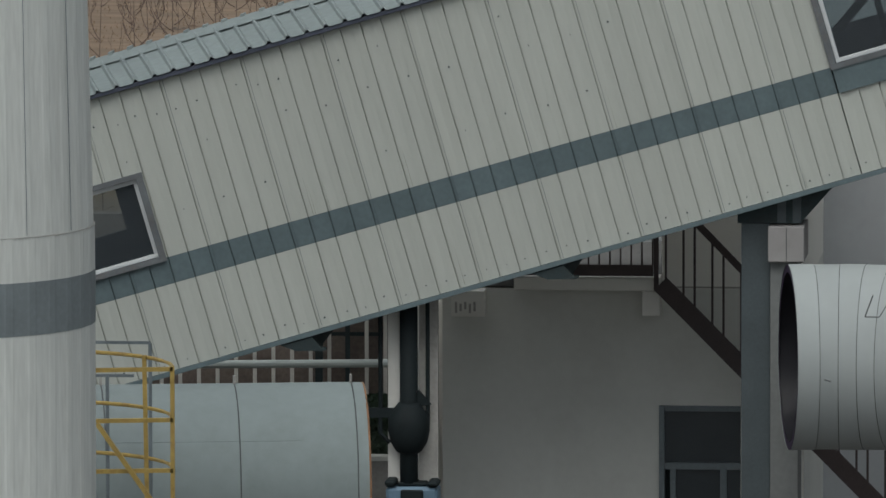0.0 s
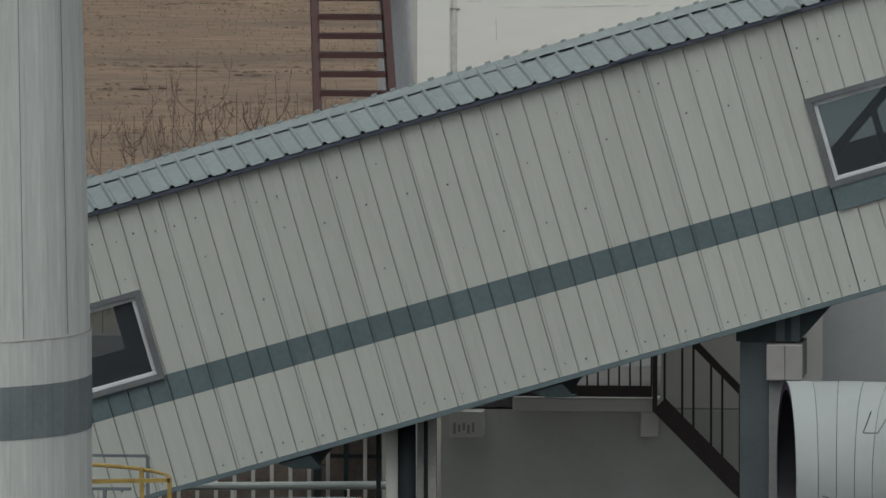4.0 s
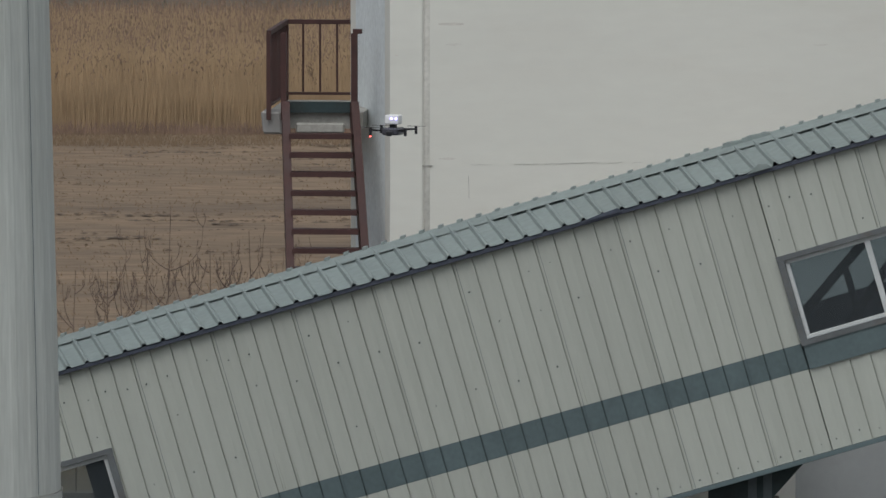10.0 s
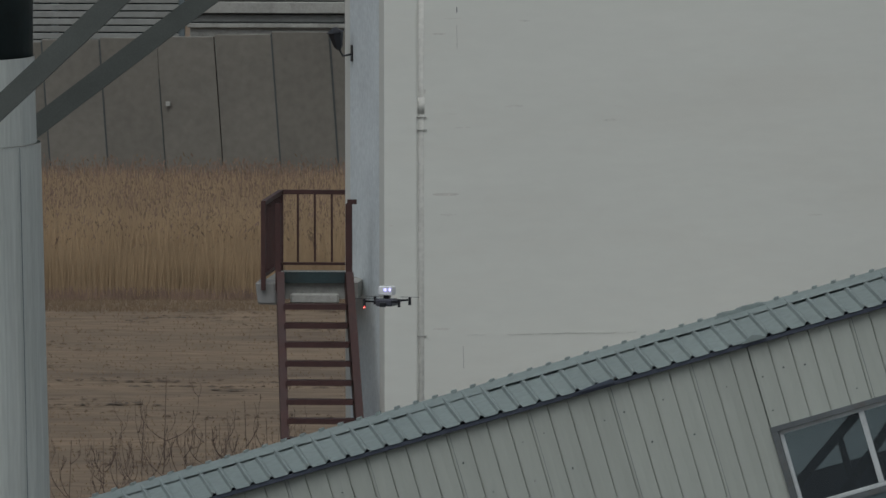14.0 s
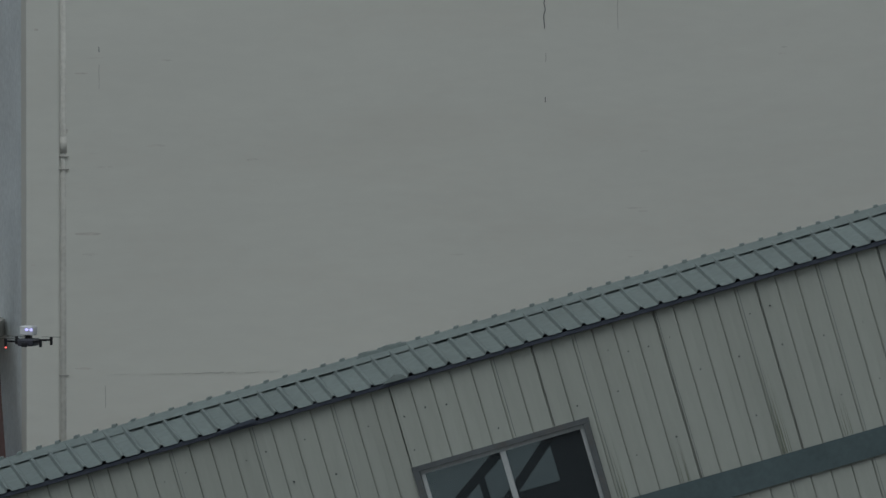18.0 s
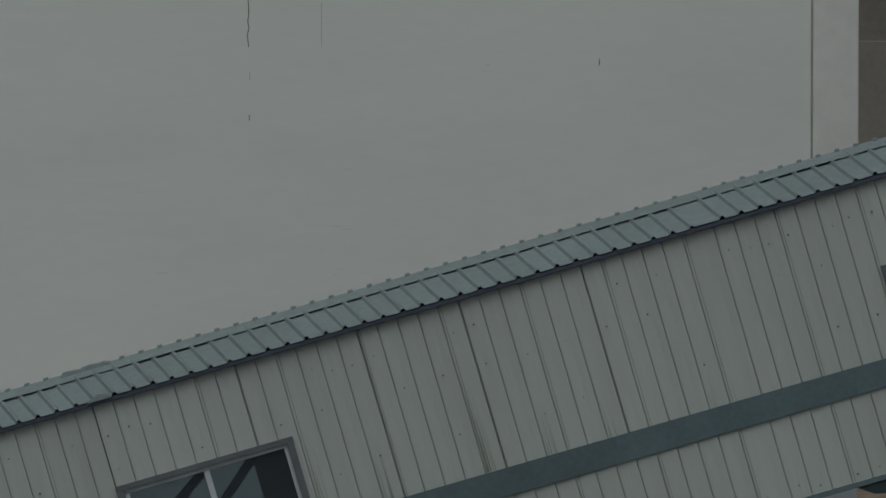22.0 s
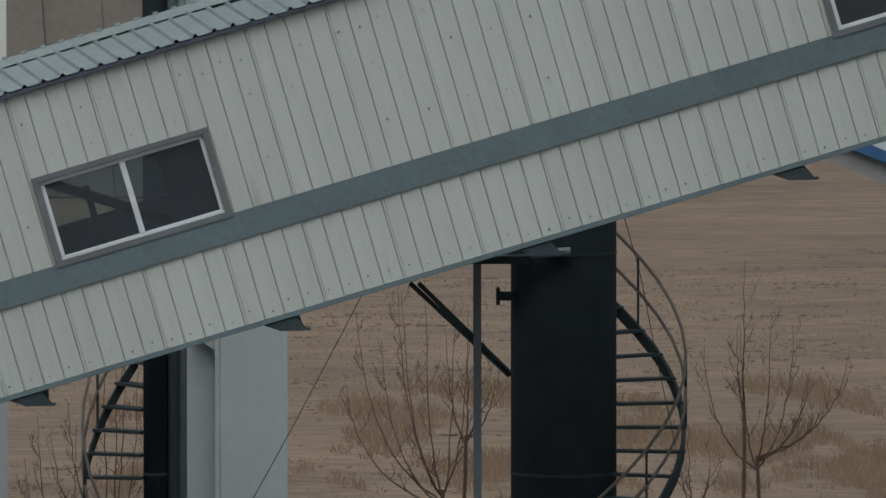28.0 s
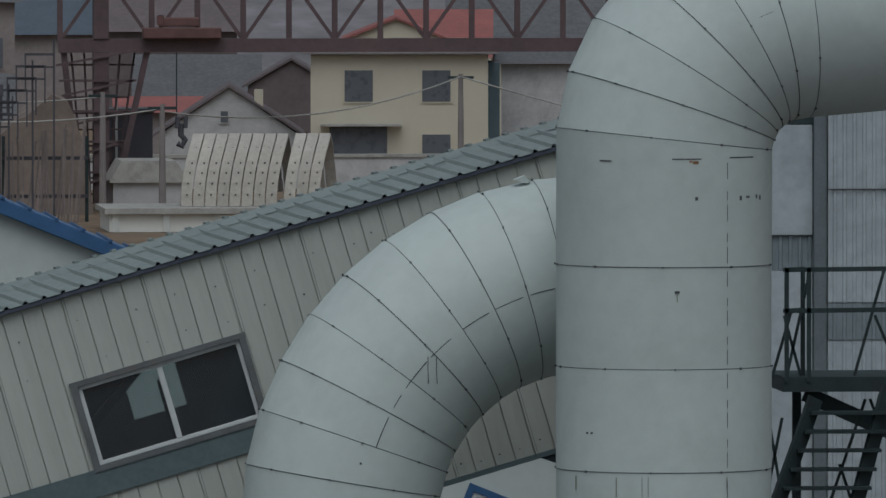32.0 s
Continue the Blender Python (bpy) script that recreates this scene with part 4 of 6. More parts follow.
part("top_trim", boxes((B0, B1, -0.16, 2.3, 0.002, 0.17), bevel=0.01), BLUE, blue, "blue eaves trim")
part("bottom_trim", boxes((B0, B1, -0.05, 2.2, -BH - 0.13, -BH - 0.002)), BLUE, blue, "blue lower trim")
part("base_beam", boxes((B0, B1, 0.05, 2.2, -BH - 0.36, -BH - 0.133)), GREYHOUSE, blue)
for i in range(49):
    u = B0 + 0.2 + i * 0.333
    part("roof_rib", boxes((u - 0.022, u + 0.022, -0.18, 2.3, 0.172, 0.2)), BLUE, blue)
for u0, u1, v0, v1 in OPENINGS:
    w = part("window", boxes((u0 - 0.08, u1 + 0.08, -0.06, -0.003, v1, v1 + 0.08), (u0 - 0.08, u1 + 0.08, -0.06, -0.003, v0 - 0.08, v0), (u0 - 0.08, u0, -0.06, -0.003, v0, v1), (u1, u1 + 0.08, -0.06, -0.003, v0, v1)), BLUE, blue, "blue window surround")
    um = (u0 + u1) / 2
    part("window_frame", boxes((u0, u1, -0.04, -0.004, v1 - 0.05, v1), (u0, u1, -0.04, -0.004, v0, v0 + 0.05), (u0, u0 + 0.05, -0.04, -0.004, v0 + 0.05, v1 - 0.05), (u1 - 0.05, u1, -0.04, -0.004, v0 + 0.05, v1 - 0.05), (um - 0.02, um + 0.02, -0.04, -0.004, v0 + 0.05, v1 - 0.05)), WFRAME, w)
    for p, q in ((u0 + 0.051, um - 0.021), (um + 0.021, u1 - 0.051)):
        part("pane", boxes((p, q, -0.02, -0.012, v0 + 0.051, v1 - 0.051)), GLASS, w, "dark clear glass").visible_shadow = False
for u in (8.6,):
    x, z = 8.17 + u * math.cos(radians(BA)), 13.27 - u * math.sin(radians(BA))
    leg = thing("gallery_column", pose(x, 15, 0), "grey concrete column under the sloping gallery", "column")
    part("shaft", boxes((-0.25, 0.25, -0.25, 0.25, 0.1, z - 3.68)), CONCRETE, leg)
    part("head", boxes((-0.4, 0.4, -0.5, 0.5, z - 4.03, z - 3.681)), CONCRETE, leg)

# ---- black chimneys with spiral stairs ----
def chimney(x, y, r, h, label):
    c = thing("chimney", pose(x, y, 0), label, "chimney")
    bm = bmesh.new()
    tube(bm, [(0, 0, 0.1), (0, 0, h)], r, 40)
    body = part("shell", bm, FLUE, c, "", True)
    for k in range(int(h / 2.4)):
        bm = bmesh.new()
        tube(bm, [(0, 0, 1.2 + k * 2.4), (0, 0, 1.23 + k * 2.4)], r + 0.006, 40)
        part("weld_ring", bm, DARK, body)
    return c


RAIL = mat("weathered_rail", (0.125, 0.105, 0.085), 0.7, scale=4, vary=0.25)


def spiral(x, y, r0, r1, z0, z1, start, turn, rise=0.21, group=""):
    s = thing("spiral_stair", pose(x, y, 0), "black steel spiral stair winding round a chimney", "stairs", group)
    n = int((z1 - z0) / rise)
    pts, rail, mid = [], [], []
    for i in range(n):
        a = start + turn * i * rise
        z = z0 + i * rise
        da = 0.09
        bm = bmesh.new()
        bar(bm, (r0 * math.cos(a), r0 * math.sin(a), z), (r1 * math.cos(a), r1 * math.sin(a), z), 0.2, 0.03)
        part("tread", bm, DARK, s)
        pts.append((r1 * math.cos(a), r1 * math.sin(a), z))
        rail.append((r1 * math.cos(a), r1 * math.sin(a), z + 0.82))
        mid.append((r1 * math.cos(a), r1 * math.sin(a), z + 0.43))
        if i % 4 == 0:
            bm = bmesh.new()
            bar(bm, pts[-1], rail[-1], 0.03, 0.03, 6)
            part("post", bm, DARK, s)
    bm = bmesh.new()
    ribbon = [[bm.verts.new((p[0] * k, p[1] * k, p[2] + dz)) for k, dz in ((1.0, -0.08), (1.0, 0.08), (0.97, 0.08), (0.97, -0.08))] for p in pts]
    for a, c in zip(ribbon, ribbon[1:]):
        for k in range(4):
            bm.faces.new((a[k], a[(k + 1) % 4], c[(k + 1) % 4], c[k]))
    part("stringer", bm, DARK, s)
    for q in (rail, mid):
        bm = bmesh.new()
        tube(bm, q, 0.018, 6)
        part("handrail", bm, RAIL, s, "thin weathered tube")
    return s


c1 = chimney(5.81, 5.4, 0.575, 13.68, "broad black steel chimney with flange stub")
bm = bmesh.new()
tube(bm, [(-0.55, -0.2, 7.95), (-0.70, -0.2, 7.95)], 0.05, 12)
tube(bm, [(-0.70, -0.2, 7.95), (-0.74, -0.2, 7.95)], 0.1, 14)
part("flange_stub", bm, DARK, c1)
bm = bmesh.new()
tube(bm, [(0.05, -0.62, 8.46), (-1.15, -0.62, 8.40)], 0.05, 10)
part("branch_pipe", bm, FLASH, c1, "thin grey branch pipe")
part("collar", boxes((-1.05, -0.4, -0.7, 0.2, 8.49, 8.57)), FLASH, c1, "flat steel bracket plate")
spiral(5.81, 5.4, 0.58, 1.33, 6.5 - 0.245 * 24, 8.35, radians(-12.5 * 24), radians(51), 0.245, group="spiral stairs")
c2 = chimney(1.373, 5.4, 0.131, 24, "slim black steel flue pipe")
bm = bmesh.new()
tube(bm, [(0.292, 0.1, 0.1), (0.292, 0.1, 23)], 0.052, 12)
part("riser", bm, TANKM, c2, "pale green riser pipe", True)
bm = bmesh.new()
tube(bm, [(0.185, 0.0, 0.1), (0.185, 0.0, 23)], 0.055, 12)
part("riser", bm, mat("bottle_green_paint", (0.075, 0.105, 0.10), 0.5, scale=2, vary=0.1), c2, "dark green riser pipe", True)
spiral(1.40, 5.4, 0.17, 0.82, 5.72 - 0.245 * 21, 7.5, radians(180 + 12.5 * 21), radians(-51), 0.245, group="spiral stairs")

# grey post, struts and pale pier under the gallery
post = thing("steel_post", pose(4.755, 2.0, 0), "grey steel post with diagonal struts", "post")
bm = bmesh.new()
bar(bm, (0, 0, 0.1), (0, 0, 8.60), 0.085)
part("shaft", bm, mat("grey_steel", (0.10, 0.115, 0.125), 0.5, scale=3), post)
part("cap_beam", boxes((-0.35, 0.55, -0.1, 0.1, 8.53, 8.6)), DARK, post)
for dx in (0.0, -0.09):
    bm = bmesh.new()
    bar(bm, (-0.62 + dx, 0.06, 8.32), (0.38 + dx * 0.4, 0.06, 7.33), 0.05)
    part("strut", bm, DARK, post)
pier = thing("pale_pier", pose(2.398, 13.9, 0), "pale plastered pier carrying the blue-edged gallery", "pier")
part("shaft", prism(bmesh.new(), [(-0.198, 0.1), (0.573, 0.1), (0.573, 11.38), (-0.198, 11.69)], 0, 1.2), PIERM, pier)
part("recess", boxes((-0.646, -0.2, 0.3, 1.2, 0.1, 11.65)), PIERM, pier, "recessed plaster strip")
part("corner_strip", boxes((-0.26, -0.2, 0.02, 0.298, 0.1, 11.68)), PIERM, pier)
part("corbel", prism(bmesh.new(), [(-0.5, 6.86), (-0.202, 6.86), (-0.202, 6.68), (-0.24, 6.68)], 0.1, 0.298), PIERM, pier)
for q, (x, z) in enumerate(((0.1, 6.1), (0.2, 5.3), (0.15, 5.0), (0.12, 11.0))):
    part("chip", boxes((x, x + 0.014, -0.003, 0.001, z, z + 0.05)), CONCRETE, pier, "small chip in the plaster")
bm = bmesh.new()
tube(bm, [(-1.06, 0.2, 8.47), (-1.235, 0.2, 8.15), (-1.935, 0.2, 6.82), (-2.545, 0.2, 5.72), (-4.9, 0.2, 1.5)], 0.005, 5)
part("guy_wire", bm, DARK, post, "thin dark guy wire")
bm = bmesh.new()
tube(bm, [(0.5, -1.2, 9.4), (0.61, -1.2, 8.85), (0.78, -1.2, 8.24), (0.96, -1.2, 7.32), (2.3, -1.2, 1.0)], 0.005, 5)
part("guy_wire", bm, DARK, c1, "thin dark guy wire")
part("wire_cleat", boxes((0.46, 0.54, -1.25, -0.3, 9.38, 9.44)), DARK, c1)
# low sheet roofs in front of the field
ROOFWHITE = mat("weathered_roof_sheet", (0.27, 0.30, 0.265), 0.8, scale=2, vary=0.2, fine=12, second=(0.25, 0.26, 0.22), amount=0.6)
for x0, x1, z in ((2.9, 4.1, 5.02), (4.0, 5.55, 5.06), (6.4, 10.2, 5.06)):
    r = thing("low_shed", pose(x0, 11, 0), "low shed with a weathered pale sheet roof", "shed", "low sheds")
    part("wall", boxes((0.05, x1 - x0 - 0.05, 0.1, 1.1, 0.1, z - 0.1)), CONCRETE, r)
    bm = bmesh.new()
    n = int((x1 - x0) / 0.05)
    rows = [[bm.verts.new((k * 0.05, y, zz + 0.018 * math.sin(k * 1.6))) for k in range(n + 1)] for y, zz in ((-0.1, z - 0.06), (0.6, z + 0.02), (1.25, z - 0.05))]
    for q, w in zip(rows, rows[1:]):
        for k in range(n):
            bm.faces.new((q[k], q[k + 1], w[k + 1], w[k]))
    part("roof_sheet", bm, ROOFWHITE, r, "wavy pale roof sheet")
    bm = bmesh.new()
    tube(bm, [(0, -0.12, z - 0.09), (x1 - x0, -0.12, z - 0.09)], 0.03, 6)
    part("gutter", bm, DARK, r)

# ---- clad ducts at the right ----
def duct(name, pts, r, gores, label, seam=True, skin=None):
    """A duct of short cylinders (gores) with a dark raised lap at each joint."""
    d = thing(name, pose(0, 0, 0), label, "duct")
    for i, (a, c) in enumerate(zip(pts, pts[1:])):
        bm = bmesh.new()
        a, c = Vector(a), Vector(c)
        pa = (a - Vector(pts[i - 1])).normalized() if i else (c - a).normalized()
        pc = (Vector(pts[i + 2]) - c).normalized() if i + 2 < len(pts) else (c - a).normalized()
        ax = (c - a).normalized()
        na, nc = (pa + ax).normalized(), (ax + pc).normalized()
        side = Vector((0, 1, 0)) if abs(ax.y) < 0.8 else Vector((0, 0, 1))
        s = ax.cross(side).normalized()
        u = s.cross(ax)
        ring = []
        n = 56
        for p, nn in ((a, na), (c, nc)):
            row = []
            for k in range(n):
                off = (s * math.cos(2 * math.pi * k / n) + u * math.sin(2 * math.pi * k / n)) * (r - (0.004 if i % 2 else 0))
                off = off - ax * (off.dot(nn) / ax.dot(nn))
                row.append(bm.verts.new(p + off))
            ring.append(row)
        for k in range(n):
            bm.faces.new((ring[0][k], ring[0][(k + 1) % n], ring[1][(k + 1) % n], ring[1][k]))
        seg = part("gore", bm, skin or CLAD, d, "", True)
        if seam:
            bm = bmesh.new()
            loop = []
            for k in range(n):
                off = (s * math.cos(2 * math.pi * k / n) + u * math.sin(2 * math.pi * k / n)) * r
                off = off - ax * (off.dot(nc) / ax.dot(nc))
                loop.append(c + off)
            tube(bm, loop, 0.004 if skin is None else 0.003, 4, closed=True)
            lap = part("lap", bm, SEAM, seg, "dark lap joint")
            if skin:
                continue
            bm = bmesh.new()
            for k in range(i % 3, n, 6):
                bar(bm, loop[k], loop[k] + (loop[k] - c).normalized() * 0.02, 0.022, 0.022, 6)
            tagged(part("rivets", bm, SEAM, seg), kind="stuff")
    return d


def turned(pts, x0, y0, deg):
    """Swing a run of points about an upright axis."""
    c, s = math.cos(radians(deg)), math.sin(radians(deg))
    return [(x0 + (x - x0) * c - (y - y0) * s, y0 + (x - x0) * s + (y - y0) * c, z) for x, y, z in pts]


def elbow(cx, cz, y, R, a0, a1, n):
    return [(cx + R * math.cos(radians(a0 + (a1 - a0) * i / n)), y, cz + R * math.sin(radians(a0 + (a1 - a0) * i / n))) for i in range(n + 1)]


e1 = [(13.28 + 2.52 * math.cos(radians(a)), -2.7, 10.646 + 2.52 * math.sin(radians(a))) for a in (180, 170.2, 160.8, 152, 142.9, 134.4, 125.4, 116.3, 107.6, 98.6, 90)]
d1 = duct("clad_duct", [(10.76, -2.7, z) for z in (0.1, 3.1, 5.2, 7.2, 9.17)] + turned(e1 + [(13.95, -2.7, 13.166)], 10.76, -2.7, 5.5), 1.01, 9, "large pale insulated duct bending into its neighbour")
e2 = elbow(15.35, 14.48, -4.3, 1.42, 180 - 5.2, 180 - 86.8, 6)
d2 = duct("clad_duct", [(13.93, -4.3, 0.1), (13.93, -4.3, 3.0), (13.93, -4.3, 5.0), (13.93, -4.3, 7.1), (13.93, -4.3, 9.2), (13.93, -4.3, 10.24), (13.93, -4.3, 11.27), (13.93, -4.3, 12.31), (13.93, -4.3, 13.34)] + turned(e2 + [(16.3, -4.3, 15.98), (17.2, -4.3, 16.2), (19, -4.3, 16.65), (22, -4.3, 17.4)], 13.93, -4.3, 6), 1.095, 7, "tall pale insulated duct with an elbow at its top")




def on_duct(x, z, r=1.099, cx=13.93, cy=-4.3):
    return (x, cy - math.sqrt(max(r * r - (x - cx) ** 2, 0.0)), z)


def duct_mark(d, x, z, w, h, material, label, name="rust_mark"):
    """A thin plate bent to the duct's skin."""
    bm = bmesh.new()
    n = 4
    lo = [bm.verts.new(on_duct(x - w / 2 + w * k / n, z - h / 2)) for k in range(n + 1)]
    hi = [bm.verts.new(on_duct(x - w / 2 + w * k / n, z + h / 2)) for k in range(n + 1)]
    for k in range(n):
        bm.faces.new((lo[k], lo[k + 1], hi[k + 1], hi[k]))
    part(name, bm, material, d, label)


for x, z, w, h in ((13.95, 13.09, 0.05, 0.025), (14.15, 14.03, 0.03, 0.035), (14.62, 14.03, 0.025, 0.045), (14.7, 14.04, 0.04, 0.02), (14.8, 14.04, 0.02, 0.04), (14.84, 14.03, 0.02, 0.05), (13.08, 11.66, 0.02, 0.02), (13.12, 11.66, 0.02, 0.02)):
    duct_mark(d2, x, z, w, h, SEAM, "dark hole in the cladding", "hole")
for x, z, w, h in ((14.05, 14.43, 0.3, 0.012), (14.63, 14.44, 0.26, 0.014), (13.25, 14.41, 0.11, 0.014)):
    duct_mark(d2, x, z, w, h, SEAM, "open dark slit", "slit")
for x, z, w, h in ((14.14, 14.395, 0.06, 0.03), (14.09, 14.405, 0.03, 0.02), (12.98, 11.15, 0.02, 0.14), (13.35, 11.12, 0.02, 0.2), (13.6, 11.1, 0.012, 0.26), (13.66, 11.1, 0.012, 0.26), (14.47, 11.16, 0.02, 0.12), (13.95, 13.03, 0.02, 0.08)):
    duct_mark(d2, x, z, w if z > 14 else w * 0.45, h, RUST if z > 14 else STREAK, "short rust run")
bm = bmesh.new()
for z0, z1 in ((11.3, 12.3), (12.34, 13.32), (13.36, 14.42), (9.3, 11.24)):
    for q in range(5):
        a, c = z0 + (z1 - z0) * (q + 0.08) / 5, z0 + (z1 - z0) * (q + (0.5 if q % 2 else 0.85)) / 5
        tube(bm, [on_duct(14.475, a), on_duct(14.475, c)], 0.003, 4)
for a in range(92, 172, 9):
    tube(bm, turned([(15.35 + (1.58 - 0.0028 * (a - 90)) * math.cos(radians(a + q)), -4.3 - 1.082, 14.48 + (1.58 - 0.0028 * (a - 90)) * math.sin(radians(a + q))) for q in (0, 3, 6)], 13.93, -4.3, 6), 0.0035, 4)
part("long_seam", bm, SEAM, d2, "broken lengthwise seam")
bm = bmesh.new()
for b0, b1 in ((19, 27), (29.5, 33), (35, 43), (44.5, 51), (54.5, 62), (64, 71), (73, 79)):
    tube(bm, turned([(13.28 - 2.46 * math.cos(radians(b0 + (b1 - b0) * q / 4)), -2.7 - 1.008, 10.646 + 2.46 * math.sin(radians(b0 + (b1 - b0) * q / 4))) for q in range(5)], 10.76, -2.7, 5.5), 0.0045, 4)
part("long_seam", bm, SEAM, d1, "lengthwise seam along the bend")

def seam_mark(pts, w):
    bm = bmesh.new()
    tube(bm, [on_duct(x, z, 1.013, 10.76, -2.7) for x, z in pts], w, 4)
    part("slit", bm, SEAM, d1, "open dark slit")


for pts, w in ((((10.83, 10.575), (10.92, 10.572), (11.0, 10.578)), 0.008), (((10.83, 10.57), (10.835, 10.5), (10.83, 10.42)), 0.004), (((11.43, 10.61), (11.432, 10.55)), 0.012), (((9.76, 10.24), (9.95, 10.238), (10.2, 10.245)), 0.006), (((9.94, 10.238), (9.97, 10.238)), 0.014), (((11.1, 10.275), (11.15, 10.272)), 0.012), (((11.12, 10.27), (11.125, 10.23)), 0.008), (((10.86, 10.27), (10.89, 10.27)), 0.009), (((10.885, 11.3), (10.9, 11.29)), 0.01)):
    seam_mark(pts, w)
bm = bmesh.new()
for x in (11.585, 11.672):
    tube(bm, [(x, -3.66, 12.38), (x, -3.645, 12.25), (x + 0.01, -3.625, 12.1)], 0.004, 4)
part("scratch", bm, SEAM, d1, "upright dark scratch")
bm = bmesh.new()
prism(bm, [(12.55, 14.15), (12.66, 14.19), (12.72, 14.13), (12.68, 14.11)], -2.75, -2.6)
part("lifted_flap", bm, CLAD, d1, "lifted edge of the cladding")

# ---- lower ribbed duct with an open end, beside the support column ----
WCLAD = mat("white_cladding", (0.315, 0.34, 0.33), 0.75, scale=0.8, vary=0.03, fine=6, fine_vary=0.015, second=(0.34, 0.36, 0.345), amount=0.25, rand=0.03, spec=0.25)
pts, p, ang = [], Vector((-8.05, -1.46, 3.44)), 9.5
for k in range(15):
    pts.append(tuple(p))
    p = p + Vector((math.cos(radians(ang)), math.sin(radians(ang)), 0)) * (0.27 if k < 14 else 0.8)
    ang -= 5.0
low = duct("low_duct", pts, 0.965, 9, "white clad bending duct with a dark open end", True, WCLAD)
# black shell, and plate further in: shade of the open end as colour
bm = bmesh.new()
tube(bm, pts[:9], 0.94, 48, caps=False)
part("inner_shell", bm, BLACKPL, low, "inside painted black for its shade", True)
bm = bmesh.new()
disc_ring(bm, (pts[0][0] + 0.004, pts[0][1], pts[0][2]), (math.cos(radians(9.5)), math.sin(radians(9.5)), 0), 0.88, 0.968, 48)
# violet is the lens's colour fringe put into the rim colour
part("rim", bm, mat("fringe_rim", (0.035, 0.02, 0.05), 0.6), low, "dark rim with a violet lens fringe in its colour")
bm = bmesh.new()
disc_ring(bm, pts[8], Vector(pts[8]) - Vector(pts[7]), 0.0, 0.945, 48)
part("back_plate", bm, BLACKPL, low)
for a, c in (((-7.2, -2.46, 3.98), (-7.05, -2.46, 3.98)), ((-7.05, -2.46, 3.98), (-6.95, -2.46, 4.15)), ((-7.2, -2.46, 3.98), (-7.12, -2.42, 4.2)), ((-7.62, -2.42, 3.32), (-7.55, -2.42, 3.3))):
    bm = bmesh.new()
    bar(bm, a, c, 0.01)
    part("tear", bm, SEAM, low, "torn edge of the skin")
for k in (9, 13):
    q = pts[k]
    part("saddle", boxes((q[0] - 0.12, q[0] + 0.12, q[1] - 0.6, q[1] + 0.6, 0.16, 2.6)), CONCRETE, low, "concrete cradle")

# support column of the gallery
LEGM = mat("blue_grey_steel", (0.065, 0.08, 0.085), 0.55, scale=2, vary=0.15, fine=30)
col = thing("support_column", pose(-8.28, 0.35, 0), "grey concrete support column with dark steel bracket", "column")
# shaft in a darker plain concrete than the cap block
part("shaft", boxes((-0.05, 0.24, -0.2, 0.5, 0.1, 4.26)), mat("dark_concrete", (0.165, 0.172, 0.165), 0.9, scale=1.2, vary=0.1, fine=14, bump=0.002), col)
part("cap_block", boxes((-0.07, 0.31, -0.3, 0.5, 4.262, 4.64), bevel=0.01), GREYHOUSE, col, "grey cap block")
part("steel_leg", boxes((-0.36, -0.06, -0.1, 0.5, 0.1, 4.65)), LEGM, col, "dark steel leg")
part("gusset", prism(bmesh.new(), [(-0.40, 4.655), (0.26, 4.655), (0.82, 5.29), (-0.40, 4.93)], -0.12, 0.5), DARK, col, "triangular steel gusset")
for x in (0.02, 0.18):
    part("bolt_plate", boxes((x, x + 0.09, -0.135, -0.122, 4.66, 4.96)), LEGM, col, "bolted grey plate")
part("joint", boxes((0.12, 0.128, -0.305, -0.301, 4.27, 4.63)), SEAM, col)

# ---- shed under the gallery with an outside stair ----
shed = thing("plastered_shed", pose(-0.06, 3.4, -0.085), "dim grey plastered shed with roof ledge below gallery", "shed")
part("wall", boxes((-12.0, -9.66, 0, 0.25, 0.1, 3.68), (-9.66, -8.78, 0, 0.25, 2.42, 3.68), (-8.78, -8.1, 0, 0.25, 0.1, 3.68)), PLASTER2, shed)
part("side_wall", boxes((-12.0, -11.75, 0.252, 4, 0.1, 3.68)), PLASTER2, shed)
part("side_wall", boxes((-8.35, -8.1, 0.252, 4, 0.1, 3.68)), PLASTER2, shed)
part("roof_slab", boxes((-11.2, -9.63, -0.35, 0.0, 3.70, 3.84), bevel=0.008), PLASTER, shed, "chipped white ledge")
part("roof", boxes((-12.0, -9.63, 0.001, 4, 3.70, 3.83)), mat("dark_roofing_felt", (0.135, 0.135, 0.13), 0.95, scale=0.8, vary=0.15, fine=12), shed, "dusty dark felt roof")
# whiter plaster than below puts the skylight into the wall's colour
part("upper_wall", boxes((-9.629, -8.1, 0.02, 4, 3.682, 5.6)), PLASTER, shed, "plastered upper wall, paler for the skylight on it")
part("wall_line", boxes((-9.629, -8.1, 0.014, 0.0195, 3.69, 3.71)), CONCRETE, shed)
part("bracket", boxes((-9.82, -9.63, -0.35, -0.003, 3.43, 3.698), bevel=0.006), PLASTER, shed)
sg = part("block", boxes((-11.88, -11.52, -0.3, -0.003, 3.40, 3.68), bevel=0.006), PLASTER, shed, "white block with a smeared grey mark")
for k in range(5):
    part("mark", boxes((-11.84 + k * 0.05, -11.815 + k * 0.05, -0.305, -0.3005, 3.44 + 0.02 * (k % 3), 3.56 - 0.02 * (k % 2))), CONCRETE, sg)
